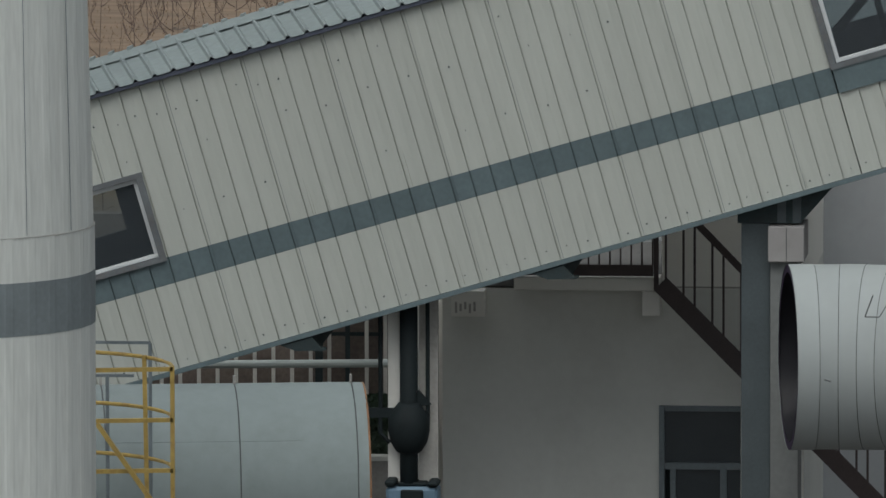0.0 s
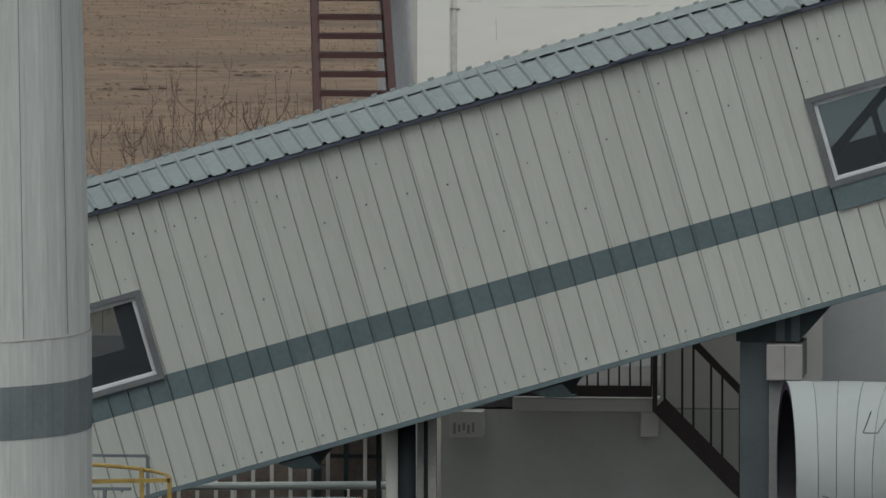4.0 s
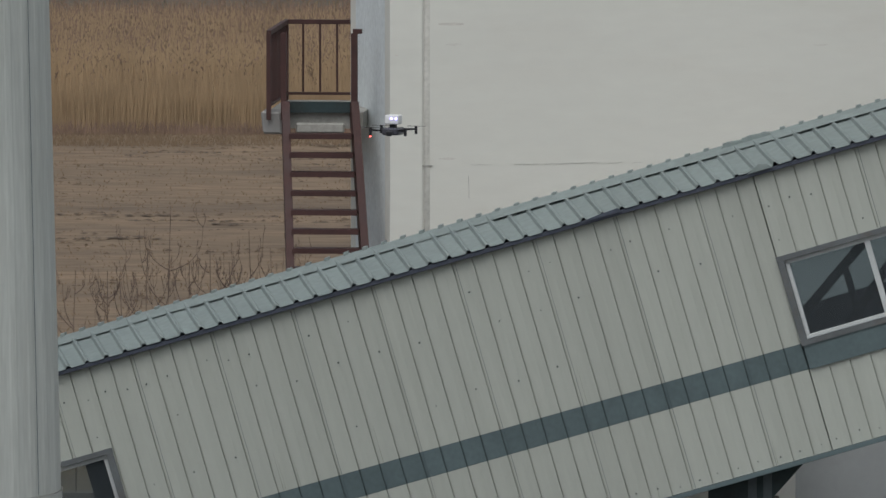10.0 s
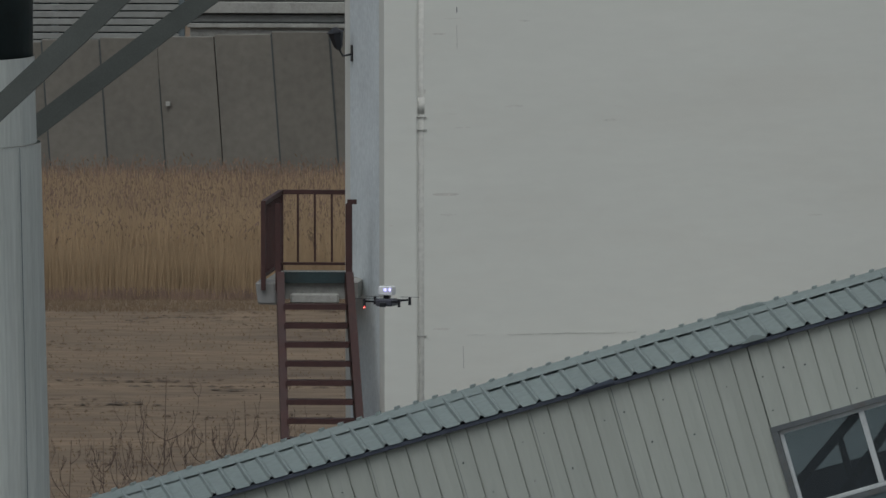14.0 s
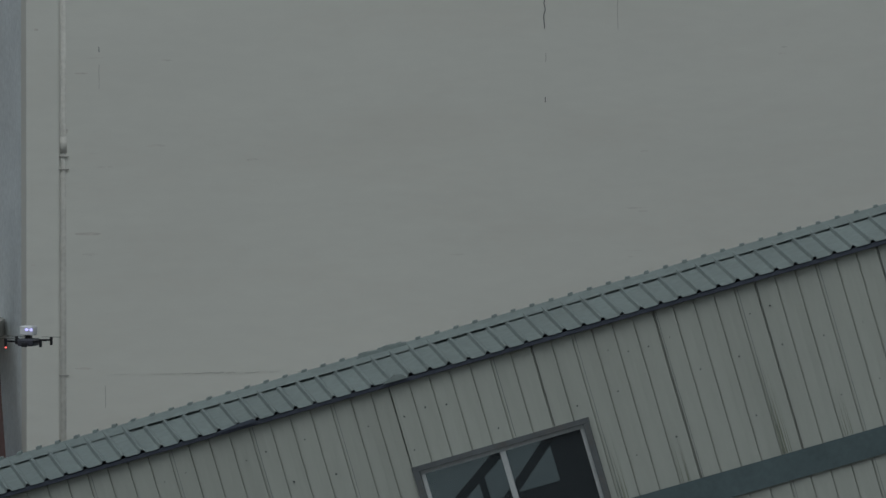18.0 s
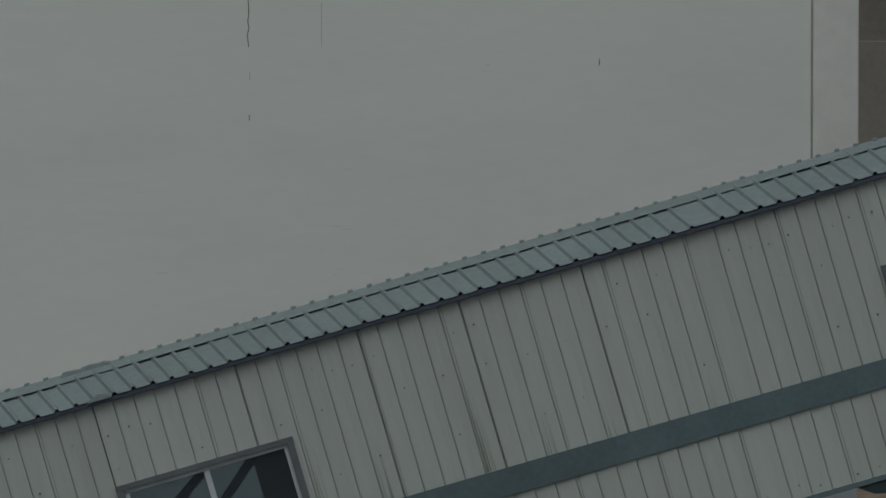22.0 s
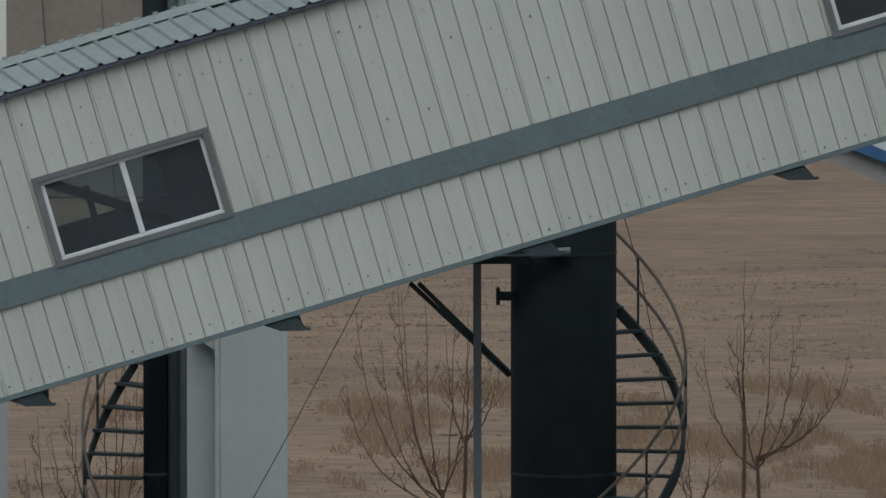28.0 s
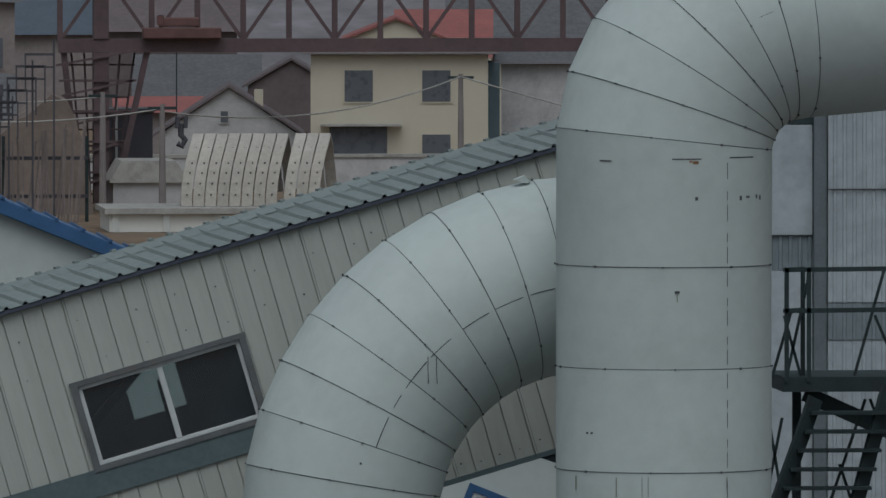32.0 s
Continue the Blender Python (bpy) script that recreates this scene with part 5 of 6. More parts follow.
dr = part("door_frame", boxes((-9.66, -9.6, -0.02, 0.2, 0.1, 2.415), (-9.599, -8.78, -0.02, 0.2, 2.36, 2.415), (-9.599, -8.78, -0.02, 0.2, 1.73, 1.80), (-9.54, -9.48, -0.01, 0.2, 0.1, 1.729), (-9.0, -8.93, -0.01, 0.2, 0.1, 1.729)), FLASH, shed, "grey aluminium door frame")
part("pane", boxes((-9.598, -8.785, 0.05, 0.07, 1.801, 2.359)), WINDARK, dr)
part("pane", boxes((-9.479, -9.001, 0.05, 0.07, 0.1, 1.728)), WINDARK, dr)
part("pane", boxes((-8.929, -8.785, 0.05, 0.07, 0.1, 1.728)), WINDARK, dr)
part("fill", boxes((-9.66, -8.78, 0.21, 0.25, 0.1, 2.42)), DARK, shed)
# brown railing and stair on the shed
os = thing("outside_stair", pose(-0.06, 3.0, -0.085), "brown steel stair with balusters down the shed", "stairs")
BROWN = mat("brown_steel", (0.055, 0.042, 0.04), 0.6, scale=4, vary=0.2)
bm = bmesh.new()
bar(bm, (-9.62, 0, 3.785), (-6.6, 0, 0.735), 0.05, 0.19)
part("stringer", bm, BROWN, os)
bm = bmesh.new()
bar(bm, (-9.62, 0, 4.84), (-6.6, 0, 1.74), 0.05, 0.075)
part("handrail", bm, BROWN, os)
for i in range(19):
    x = -9.56 + i * 0.155 + (0.035 if i % 2 else 0)
    bm = bmesh.new()
    z = 3.785 - (x + 9.62) * 1.01
    bar(bm, (x, 0, z), (x, 0, z + 1.02), 0.024)
    part("baluster", bm, BROWN, os)
part("edge_beam", boxes((-11.3, -9.70, 0.02, 0.1, 3.86, 3.98)), BROWN, os)
for i in range(14):
    x = -11.2 + i * 0.115
    part("baluster", boxes((x - 0.009, x + 0.009, 0.04, 0.06, 3.98, 4.85)), BROWN, os)
part("handrail", boxes((-11.3, -9.7, 0.02, 0.08, 4.85, 4.9)), BROWN, os)
part("post", boxes((-9.69, -9.64, 0.0, 0.06, 3.7, 4.9)), BROWN, os)
SILOM = mat("silo_paint", (0.53, 0.55, 0.515), 0.6, scale=1.0, vary=0.06, fine=9, stretch=(3, 3, 0.3), second=(0.46, 0.47, 0.425), amount=0.3)
# ---- clad round silo at the left ----
silo = thing("clad_silo", pose(-15.70, -12, 0), "round silo clad in pale ribbed sheet with grey band", "silo")
def drum(r, r2, z0, z1, pitch, material, name, label=""):
    bm = bmesh.new()
    n = int(2 * math.pi * r / pitch)
    rows = [[], []]
    for k in range(n):
        for f, dr_ in ((0.0, 0), (0.09, 0.0035), (0.36, 0.0035), (0.45, 0)):
            a = 2 * math.pi * (k + f) / n
            for row, z, q in zip(rows, (z0, z1), (r, r2)):
                row.append(bm.verts.new(((q + dr_) * math.cos(a), (q + dr_) * math.sin(a), z)))
    m = len(rows[0])
    for k in range(m):
        bm.faces.new((rows[0][k], rows[0][(k + 1) % m], rows[1][(k + 1) % m], rows[1][k]))
    return part(name, bm, material, silo, label)
# lighter copy of the band paint, for stronger light on the silo
SILOBAND = mat("silo_band_lit", (0.16, 0.185, 0.19), 0.55, scale=2, vary=0.1, fine=20)
drum(1.585, 1.585, 0.1, 4.96, 0.26, SILOM, "lower_cladding")
drum(1.589, 1.589, 4.96, 5.47, 0.26, SILOBAND, "band", "grey painted band")
drum(1.585, 1.583, 5.47, 5.9, 0.26, SILOM, "collar", "pale flashing collar")
drum(1.572, 1.46, 5.9, 10.89, 0.26, SILOM, "upper_cladding")
drum(1.42, 1.40, 10.89, 11.72, 0.26, SILOM, "top_cladding")
bm = bmesh.new()
tube(bm, [(0, 0, 11.72), (0, 0, 15)], 1.39, 48)
part("dark_top", bm, DARK, silo, "dark steel upper shell", True)
for ang in (-24, -47, -63, -88):
    a = radians(ang)
    bm = bmesh.new()
    bar(bm, (1.576 * math.cos(a), 1.576 * math.sin(a), 5.92), (1.464 * math.cos(a), 1.464 * math.sin(a), 10.87), 0.006)
    part("lap_seam", bm, FLASH, silo, "grey upright lap seam")
for z, rr in ((5.9, 1.588), (10.89, 1.463)):
    bm = bmesh.new()
    tube(bm, [(rr * math.cos(2 * math.pi * k / 64), rr * math.sin(2 * math.pi * k / 64), z) for k in range(64)], 0.004, 4, closed=True)
    part("lap", bm, CONCRETE, silo)
for k, (a, c) in enumerate((((-15.9, -14, 9.93), (-13.35, -14, 12.3)), ((-14.95, -7, 10.69), (-13.257, -7, 11.963)))):
    bm = bmesh.new()
    a, c = Vector(a), Vector(c)
    bar(bm, a, c + (c - a) * 1.2, 0.16, 0.2)
    bo = part("diagonal_brace", bm, mat("brace_paint", (0.085, 0.092, 0.085), 0.7, scale=3) if k == 0 else bpy.data.materials["brace_paint"], silo, "grey steel diagonal brace")
    bo.matrix_basis = pose(15.70, 12, 0)

# yellow caged ladder
cage = thing("caged_ladder", pose(-14.318, -6.6, 0), "yellow steel ladder with safety cage and braces", "ladder")
for z in (3.873, 3.36, 2.85, 2.34, 1.83, 1.32):
    bm = bmesh.new()
    pts = [(-1.08 + 1.46 * math.sin(radians(a)), 1.5 * math.cos(radians(a)), z) for a in range(0, 91, 9)]
    tube(bm, pts, 0.02, 6)
    part("hoop", bm, YELLOW, cage)
    bm = bmesh.new()
    bar(bm, (-0.9, 0.0, z - 0.03), (0.39, 0.0, z), 0.042)
    part("rung", bm, YELLOW, cage)
for x, y in ((0.385, 0.0), (0.0, 0.95), (-0.9, 0.0)):
    bm = bmesh.new()
    bar(bm, (x + (0.06 if y else 0), y, 0.15), (x, y, 3.90), 0.042)
    part("upright", bm, YELLOW, cage)
bm = bmesh.new()
bar(bm, (-0.37, -0.05, 3.32), (0.55, -0.05, 2.02), 0.045)
part("brace", bm, YELLOW, cage)
gr = thing("grey_rail", pose(-14.54, -4.6, 0), "thin grey steel guard rail beside the ladder", "rail")
for x, z in ((0.17, 3.9), (-0.27, 3.56)):
    bm = bmesh.new()
    bar(bm, (x, 0.0, 0.15), (x, 0.0, z), 0.035)
    part("post", bm, FLASH, gr)
for x, z in ((0.17, 3.9), (0.0, 3.56)):
    bm = bmesh.new()
    bar(bm, (-1.2, 0.03, z), (x, 0.03, z), 0.03)
    part("rail", bm, FLASH, gr)

# ---- horizontal tank below the gallery's low end ----
tank = thing("horizontal_tank", pose(-13.55, -3.0, 2.215, 0, 0, 9.5), "pale green horizontal steel tank with weld seams", "tank")
def hoop_of(x, r, w, material, n=72):
    bm = bmesh.new()
    tube(bm, [(x, r * math.cos(2 * math.pi * k / n), r * math.sin(2 * math.pi * k / n)) for k in range(n)], w, 5, closed=True)
    return part("weld_seam", bm, material, tank)
bm = bmesh.new()
tube(bm, [(-2.6, 0, 0), (1.08, 0, 0), (1.20, 0, 0)], [1.086, 1.086, 1.08], 72, caps=False)
part("shell", bm, TANKM, tank, "", True)
bm = bmesh.new()
tube(bm, [(1.20, 0, 0), (1.22, 0, 0)], [1.08, 1.02], 72)
part("end_cap", bm, TANKM, tank, "rust-edged dished end", True)
hoop_of(1.205, 1.075, 0.012, RUST)
for x in (-1.5, -0.125, 1.08):
    hoop_of(x, 1.088, 0.007, SEAM)
    part("lug", boxes((x - 0.01, x + 0.01, -0.04, 0.04, 1.086, 1.17)), CONCRETE, tank)
bm = bmesh.new()
tube(bm, [(-1.5, -0.902, 0.6), (0.5, -0.902, 0.6)], 0.006, 6)
part("weld_seam", bm, TANKM, tank)
for x in (-1.8, 0.6):
    part("saddle", boxes((x - 0.15, x + 0.15, -0.85, 0.85, -2.06, -0.7)), CONCRETE, tank)
fence = thing("picket_fence", pose(-13.0, 4.6, 0), "white picket fence with a pipe rail", "fence")
for i in range(17):
    x = -3.05 + i * 0.204
    part("picket", boxes((x - 0.02, x + 0.02, 0, 0.03, 2.0, 3.35)), PLASTER, fence)
part("rail", boxes((-3.1, 0.35, 0.031, 0.06, 2.92, 2.96)), DARK, fence)
part("post", boxes((-0.22, -0.17, -0.03, -0.002, 0.1, 3.4)), DARK, fence)
BRICK = mat("brown_brickwork", (0.20, 0.165, 0.14), 0.95, scale=3, vary=0.2, fine=25, fine_vary=0.15, second=(0.14, 0.115, 0.1), amount=0.5)
part("backing_wall", boxes((-3.6, 0.5, 0.4, 0.65, 0.1, 4.2)), BRICK, fence, "brown brick wall behind the pickets")
bm = bmesh.new()
tube(bm, [(-2.3, -0.25, 2.62), (0.5, -0.25, 2.66)], 0.045, 10)
part("pipe_rail", bm, CLAD, fence, "pale pipe")
# black standing valve pipe
BLACKENED = mat("blackened_steel", (0.012, 0.017, 0.018), 0.75, scale=3, vary=0.25, fine=20, spec=0.2)
vp = thing("valve_pipe", pose(-12.155, 0.3, 0.04), "black vertical pipe with a round valve body", "pipe")
bm = bmesh.new()
tube(bm, [(0, 0, 1.3), (0, 0, 3.72)], 0.095, 16)
part("pipe", bm, BLACKENED, vp, "", True)
bm = bmesh.new()
tube(bm, [(0, 0, 2.14), (0, 0, 2.17), (0, 0, 2.26), (0, 0, 2.38), (0, 0, 2.52), (0, 0, 2.63), (0, 0, 2.68)], [0.1, 0.14, 0.195, 0.22, 0.22, 0.15, 0.11], 24)
part("valve_body", bm, BLACKENED, vp, "", True)
bm = bmesh.new()
tube(bm, [(-0.3, 0, 3.66), (-0.3, 0, 2.35), (-0.2, 0, 2.25)], 0.024, 8)
tube(bm, [(0.2, 0, 3.74), (0.2, 0, 2.45), (0.14, 0, 2.35)], 0.022, 8)
prism(bm, [(0.08, 2.64), (0.24, 2.66), (0.1, 2.82)], -0.03, 0.03)
part("side_pipe", bm, BLACKENED, vp)
part("arm", boxes((-0.5, 0.0, -0.03, 0.03, 2.52, 2.62)), BLACKENED, vp)
part("white_post", boxes((-0.23, -0.07, 0.1, 0.2, 0.1, 3.68)), PLASTER, vp, "white post")
part("white_post", boxes((0.1, 0.30, 0.1, 0.2, 0.1, 3.76)), CONCRETE, vp, "grey concrete post")
pump = thing("blue_pump", pose(-12.135, 0.3, 0.04), "pale blue pump housing behind a black pipe", "pump")
part("housing", boxes((-0.25, 0.30, -0.2, 0.2, 0.12, 1.80), bevel=0.03), mat("pale_blue", (0.12, 0.19, 0.25), 0.5), pump)
part("hood", boxes((-0.26, -0.14, -0.22, 0.1, 1.803, 1.88), (0.19, 0.31, -0.22, 0.1, 1.803, 1.87), (-0.139, 0.189, -0.1, 0.22, 1.803, 1.84), bevel=0.025), BLACKENED, pump, "dark clamp over the housing")
part("pipe_foot", boxes((-0.09, 0.15, -0.24, -0.201, 0.3, 1.78), bevel=0.015), BLACKENED, pump, "black pipe before the housing")


def hedge(x0, x1, y0, y1, z0, z1, seed=13):
    """A clipped evergreen of many small leaves over dark twigs."""
    rnd = random.Random(seed)
    h = thing("hedge", pose(0, 0, 0), "dark green clipped hedge before the fence", "hedge")
    verts, faces = [], []
    for _ in range(5200):
        p = Vector((rnd.uniform(x0, x1), rnd.uniform(y0, y1), rnd.uniform(z0, z1)))
        a, w = rnd.uniform(0, 6.28), rnd.uniform(0.02, 0.045)
        d = Vector((math.cos(a), rnd.uniform(-0.5, 0.5), math.sin(a)))
        e = Vector((-d.z, rnd.uniform(-0.6, 0.6), d.x))
        k = len(verts)
        verts += [p - d * w, p - e * w * 0.5, p + d * w, p + e * w * 0.5]
        faces.append((k, k + 1, k + 2, k + 3))
    me = bpy.data.meshes.new("leaves")
    me.from_pydata([tuple(v) for v in verts], [], faces)
    me.materials.append(mat("evergreen_leaf", (0.035, 0.06, 0.035), 0.7, scale=3, vary=0.3))
    lo = new("leaves", me)
    lo.parent = h
    tagged(lo, kind="stuff")
    bm = bmesh.new()
    for k in range(7):
        x = x0 + (x1 - x0) * (k + 0.5) / 7
        bar(bm, (x, (y0 + y1) / 2, 0.1), (x + rnd.uniform(-0.05, 0.05), (y0 + y1) / 2, z1 - 0.1), 0.03, 0.03, 6, 0.01)
    part("stems", bm, BARK, h)


hedge(-13.3, -12.72, 4.2, 4.5, 1.65, 2.3)
lw = thing("low_wall", pose(-13.1, 4.05, 0), "pale low concrete wall before the hedge", "wall")
part("body", boxes((-1.2, 0.5, 0, 0.14, 0.1, 1.62)), CONCRETE, lw)
part("coping", boxes((-1.22, 0.52, -0.03, 0.17, 1.622, 1.68), bevel=0.008), PLASTER2, lw)

# ---- stairs, platform and hall behind the tall duct ----
hall = thing("corrugated_hall", pose(16.5, 9, 0), "pale corrugated sheet hall behind the ducts", "hall")
def hall_sheet(x0, x1, z0, z1, y, material):
    bm = bmesh.new()
    prof = []
    k = 0
    x = x0
    while x < x1:
        prof += [(x, 0), (x + 0.05, 0), (x + 0.06, -0.02), (x + 0.09, -0.02), (x + 0.1, 0)]
        x += 0.11
    a = [bm.verts.new((p, y + q, z0)) for p, q in prof]
    c = [bm.verts.new((p, y + q, z1)) for p, q in prof]
    for i in range(len(prof) - 1):
        bm.faces.new((a[i], a[i + 1], c[i + 1], c[i]))
    return part("sheet", bm, material, hall)
GREYSHEET = mat("grey_sheet", (0.20, 0.235, 0.25), 0.6, scale=1, vary=0.1, fine=8)
PALESHEET = mat("pale_sheet", (0.38, 0.42, 0.44), 0.6, scale=1, vary=0.1, fine=8, second=(0.33, 0.36, 0.37), amount=0.4)
hall_sheet(0.65, 6.0, 13.69, 18, -0.2, PALESHEET)
hall_sheet(0.65, 6.0, 12.42, 13.68, -0.19, PALESHEET)
hall_sheet(0.65, 6.0, 12.0, 12.41, -0.18, GREYSHEET)
hall_sheet(0.65, 6.0, 0.1, 11.99, -0.17, PALESHEET)
part("joint_strip", boxes((0.65, 6.0, -0.225, -0.221, 13.67, 13.69)), SEAM, hall)
part("smooth_sheet", boxes((-0.6, 0.49, -0.05, 0.2, 13.17, 14.4)), PALESHEET, hall, "smooth pale sheet")
hall_sheet(-0.6, 0.5, 12.78, 13.16, 0.0, GREYSHEET)
part("smooth_sheet", boxes((-0.6, 0.49, -0.05, 0.2, 0.1, 12.77)), PALESHEET, hall, "smooth pale sheet")
# solid dark box stands in for shade below the pipe
part("dark_gap", boxes((-0.6, 0.6, -0.04, 0.2, 14.41, 14.65)), DARK, hall, "dark box painting the shade under the pipe")
part("corner_post", boxes((0.5, 0.64, -0.15, 0.2, 0.1, 18)), FLASH, hall, "grey corner post")
part("body", boxes((-0.6, 6, 0.25, 5, 0.1, 18)), PLASTER2, hall)
pf = thing("steel_platform", pose(16.0, 3, 0), "black steel stair tower with railed platform", "platform")
part("deck", boxes((-0.02, 2.5, 0, 1.6, 11.69, 11.85)), DARK, pf)
for x, y in ((0.02, 0.0), (0.24, 0.4), (0.26, 0.0), (2.4, 0.0)):
    bm = bmesh.new()
    bar(bm, (x, y, 11.8), (x, y, 13.02), 0.045)
    part("post", bm, DARK, pf)
for x, y in ((0.3, 1.5), (2.4, 1.5), (2.4, 0.1)):
    bm = bmesh.new()
    bar(bm, (x, y, 0.1), (x, y, 11.7), 0.09)
    part("leg", bm, DARK, pf)
for z, y1 in ((13.0, 0.4), (12.56, 0.4)):
    bm = bmesh.new()
    bar(bm, (0.0, 0, z), (2.5, 0, z + 0.02), 0.045, 0.05)
    part("rail", bm, DARK, pf)
    bm = bmesh.new()
    bar(bm, (0.0, 0, z), (0.24, y1, z), 0.04)
    part("rail", bm, DARK, pf)
for a, c in (((0.05, 11.85), (0.3, 12.98)), ((0.02, 12.5), (0.2, 11.85)), ((0.78, 11.85), (1.1, 12.98)), ((1.28, 11.85), (1.0, 12.5)), ((-0.18, 11.6), (0.1, 12.55)), ((-0.18, 11.6), (0.02, 10.4)), ((0.0, 11.4), (-0.16, 10.6)), ((0.28, 9.8), (0.9, 11.6)), ((0.95, 11.6), (1.1, 11.2)), ((0.62, 10.9), (0.85, 10.2))):
    bm = bmesh.new()
    bar(bm, (a[0], 0.25, a[1]), (c[0], 0.25, c[1]), 0.03)
    part("brace", bm, DARK, pf)
for x0, z0, x1, z1 in ((0.33, 11.62, -0.62, 9.2), (1.12, 11.75, 0.35, 9.2)):
    bm = bmesh.new()
    bar(bm, (x0, 0.0, z0), (x1, -0.5, z1), 0.05, 0.17)
    part("stringer", bm, DARK, pf)
for i in range(11):
    z = 11.47 - i * 0.2
    x = 0.33 - (11.62 - z) * 0.393
    part("tread", boxes((x, x + 0.86 + 0.02 * i, -0.2 - i * 0.04, 0.02 - i * 0.04, z - 0.018, z + 0.018)), DARK, pf)
bm = bmesh.new()
bar(bm, (0.25, 0.3, 11.66), (1.5, 0.3, 11.1), 0.1, 0.17)
part("brace", bm, DARK, pf)

# ---- bare saplings ----
def sapling(x, y, fork, arms, seed, label="leafless sapling with thin upswept branches"):
    """arms: how far sideways each limb ends, and how high."""
    rnd = random.Random(seed)
    t = thing("bare_tree", pose(x, y, 0), label, "tree", "bare saplings")
    bm = bmesh.new()
    top = max(z for _, z in arms)
    n = 12
    trunk = [Vector((0.025 * math.sin(i * 0.9 + seed), 0, fork * i / n)) for i in range(n + 1)]
    tube(bm, trunk, [0.034 - 0.014 * i / n for i in range(n + 1)], 6)
    part("trunk", bm, BARK, t)

    def twig(bm, p, side, length, r, level):
        pts, m = [p.copy()], 6
        for i in range(m):
            f = i / (m - 1)
            d = Vector((side * (1 - 0.7 * f), rnd.uniform(-0.3, 0.3), 0.6 + 0.6 * f)).normalized()
            d.x += rnd.uniform(-0.12, 0.12)
            pts.append(pts[-1] + d * (length / m))
        tube(bm, pts, [max(r * (1 - 0.7 * i / m), 0.0024) for i in range(m + 1)], 4)
        if level < 1:
            for k in range(rnd.randint(2, 4)):
                twig(bm, pts[rnd.randint(2, m)], rnd.choice((-1, 1)) * rnd.uniform(0.3, 0.8), length * rnd.uniform(0.25, 0.5), r * 0.6, level + 1)

    for dx, z1 in arms:
        bm = bmesh.new()
        z0 = fork + rnd.uniform(-0.25, 0.0) * (top - fork) * 0.4
        a, c = Vector((trunk[-1].x, 0, z0)), Vector((dx, rnd.uniform(-0.4, 0.4), z1))
        b = Vector((dx * 0.92, c.y * 0.5, z0 + 0.22 * (z1 - z0)))
        m = 14
        pts = []
        for i in range(m + 1):
            f = i / m
            p = a * (1 - f) ** 2 + b * (2 * f * (1 - f)) + c * f * f
            pts.append(p + Vector((rnd.uniform(-1, 1), 0, rnd.uniform(-1, 1))) * 0.012)
        rr = [0.013 * (1 - 0.8 * i / m) for i in range(m + 1)]
        tube(bm, pts, rr, 5)
        for k in range(rnd.randint(5, 8)):
            j = rnd.randint(3, m - 1)
            twig(bm, pts[j], (1 if rnd.random() < 0.5 + 0.3 * (dx > 0) - 0.3 * (dx < 0) else -1) * rnd.uniform(0.3, 0.9), rnd.uniform(0.15, 0.5) * (1.1 - 0.6 * j / m), rr[j] * 0.6, 0)
        part("limb", bm, BARK, t)


TREES = [
    (4.78, 14.8, 5.0, ((-0.98, 7.05), (-0.7, 6.75), (-0.45, 7.3), (-0.2, 7.5), (0.15, 7.2), (0.3, 6.9), (-1.1, 6.2), (-0.5, 7.4))),
    (5.05, 15.2, 5.6, ((0.05, 7.1), (0.2, 6.6), (-0.2, 6.8), (0.35, 6.3))),
    (8.28, 15.0, 6.0, ((0.0, 7.67), (-0.07, 6.9))),
    (8.47, 15.2, 5.35, ((-0.62, 6.6), (-0.2, 6.9), (0.13, 7.05), (0.42, 6.9), (0.55, 6.3), (1.05, 6.6), (0.85, 6.1), (0.62, 6.35))),
    (7.75, 15.0, 4.7, ((-0.1, 5.7), (0.15, 5.5))),
    (0.95, 13.0, 4.6, ((-0.1, 7.3), (0.15, 7.0), (0.3, 6.6), (-0.5, 6.2), (-0.7, 5.8), (0.05, 6.9))),
    (0.35, 13.5, 4.4, ((-0.25, 6.0), (0.2, 5.9), (-0.4, 5.5))),
]
for i, (x, y, fork, arms) in enumerate(TREES):
    sapling(x, y, fork, arms, 40 + i)

TWIG = mat("thin_twig", (0.135, 0.098, 0.078), 0.9, scale=6, vary=0.25)


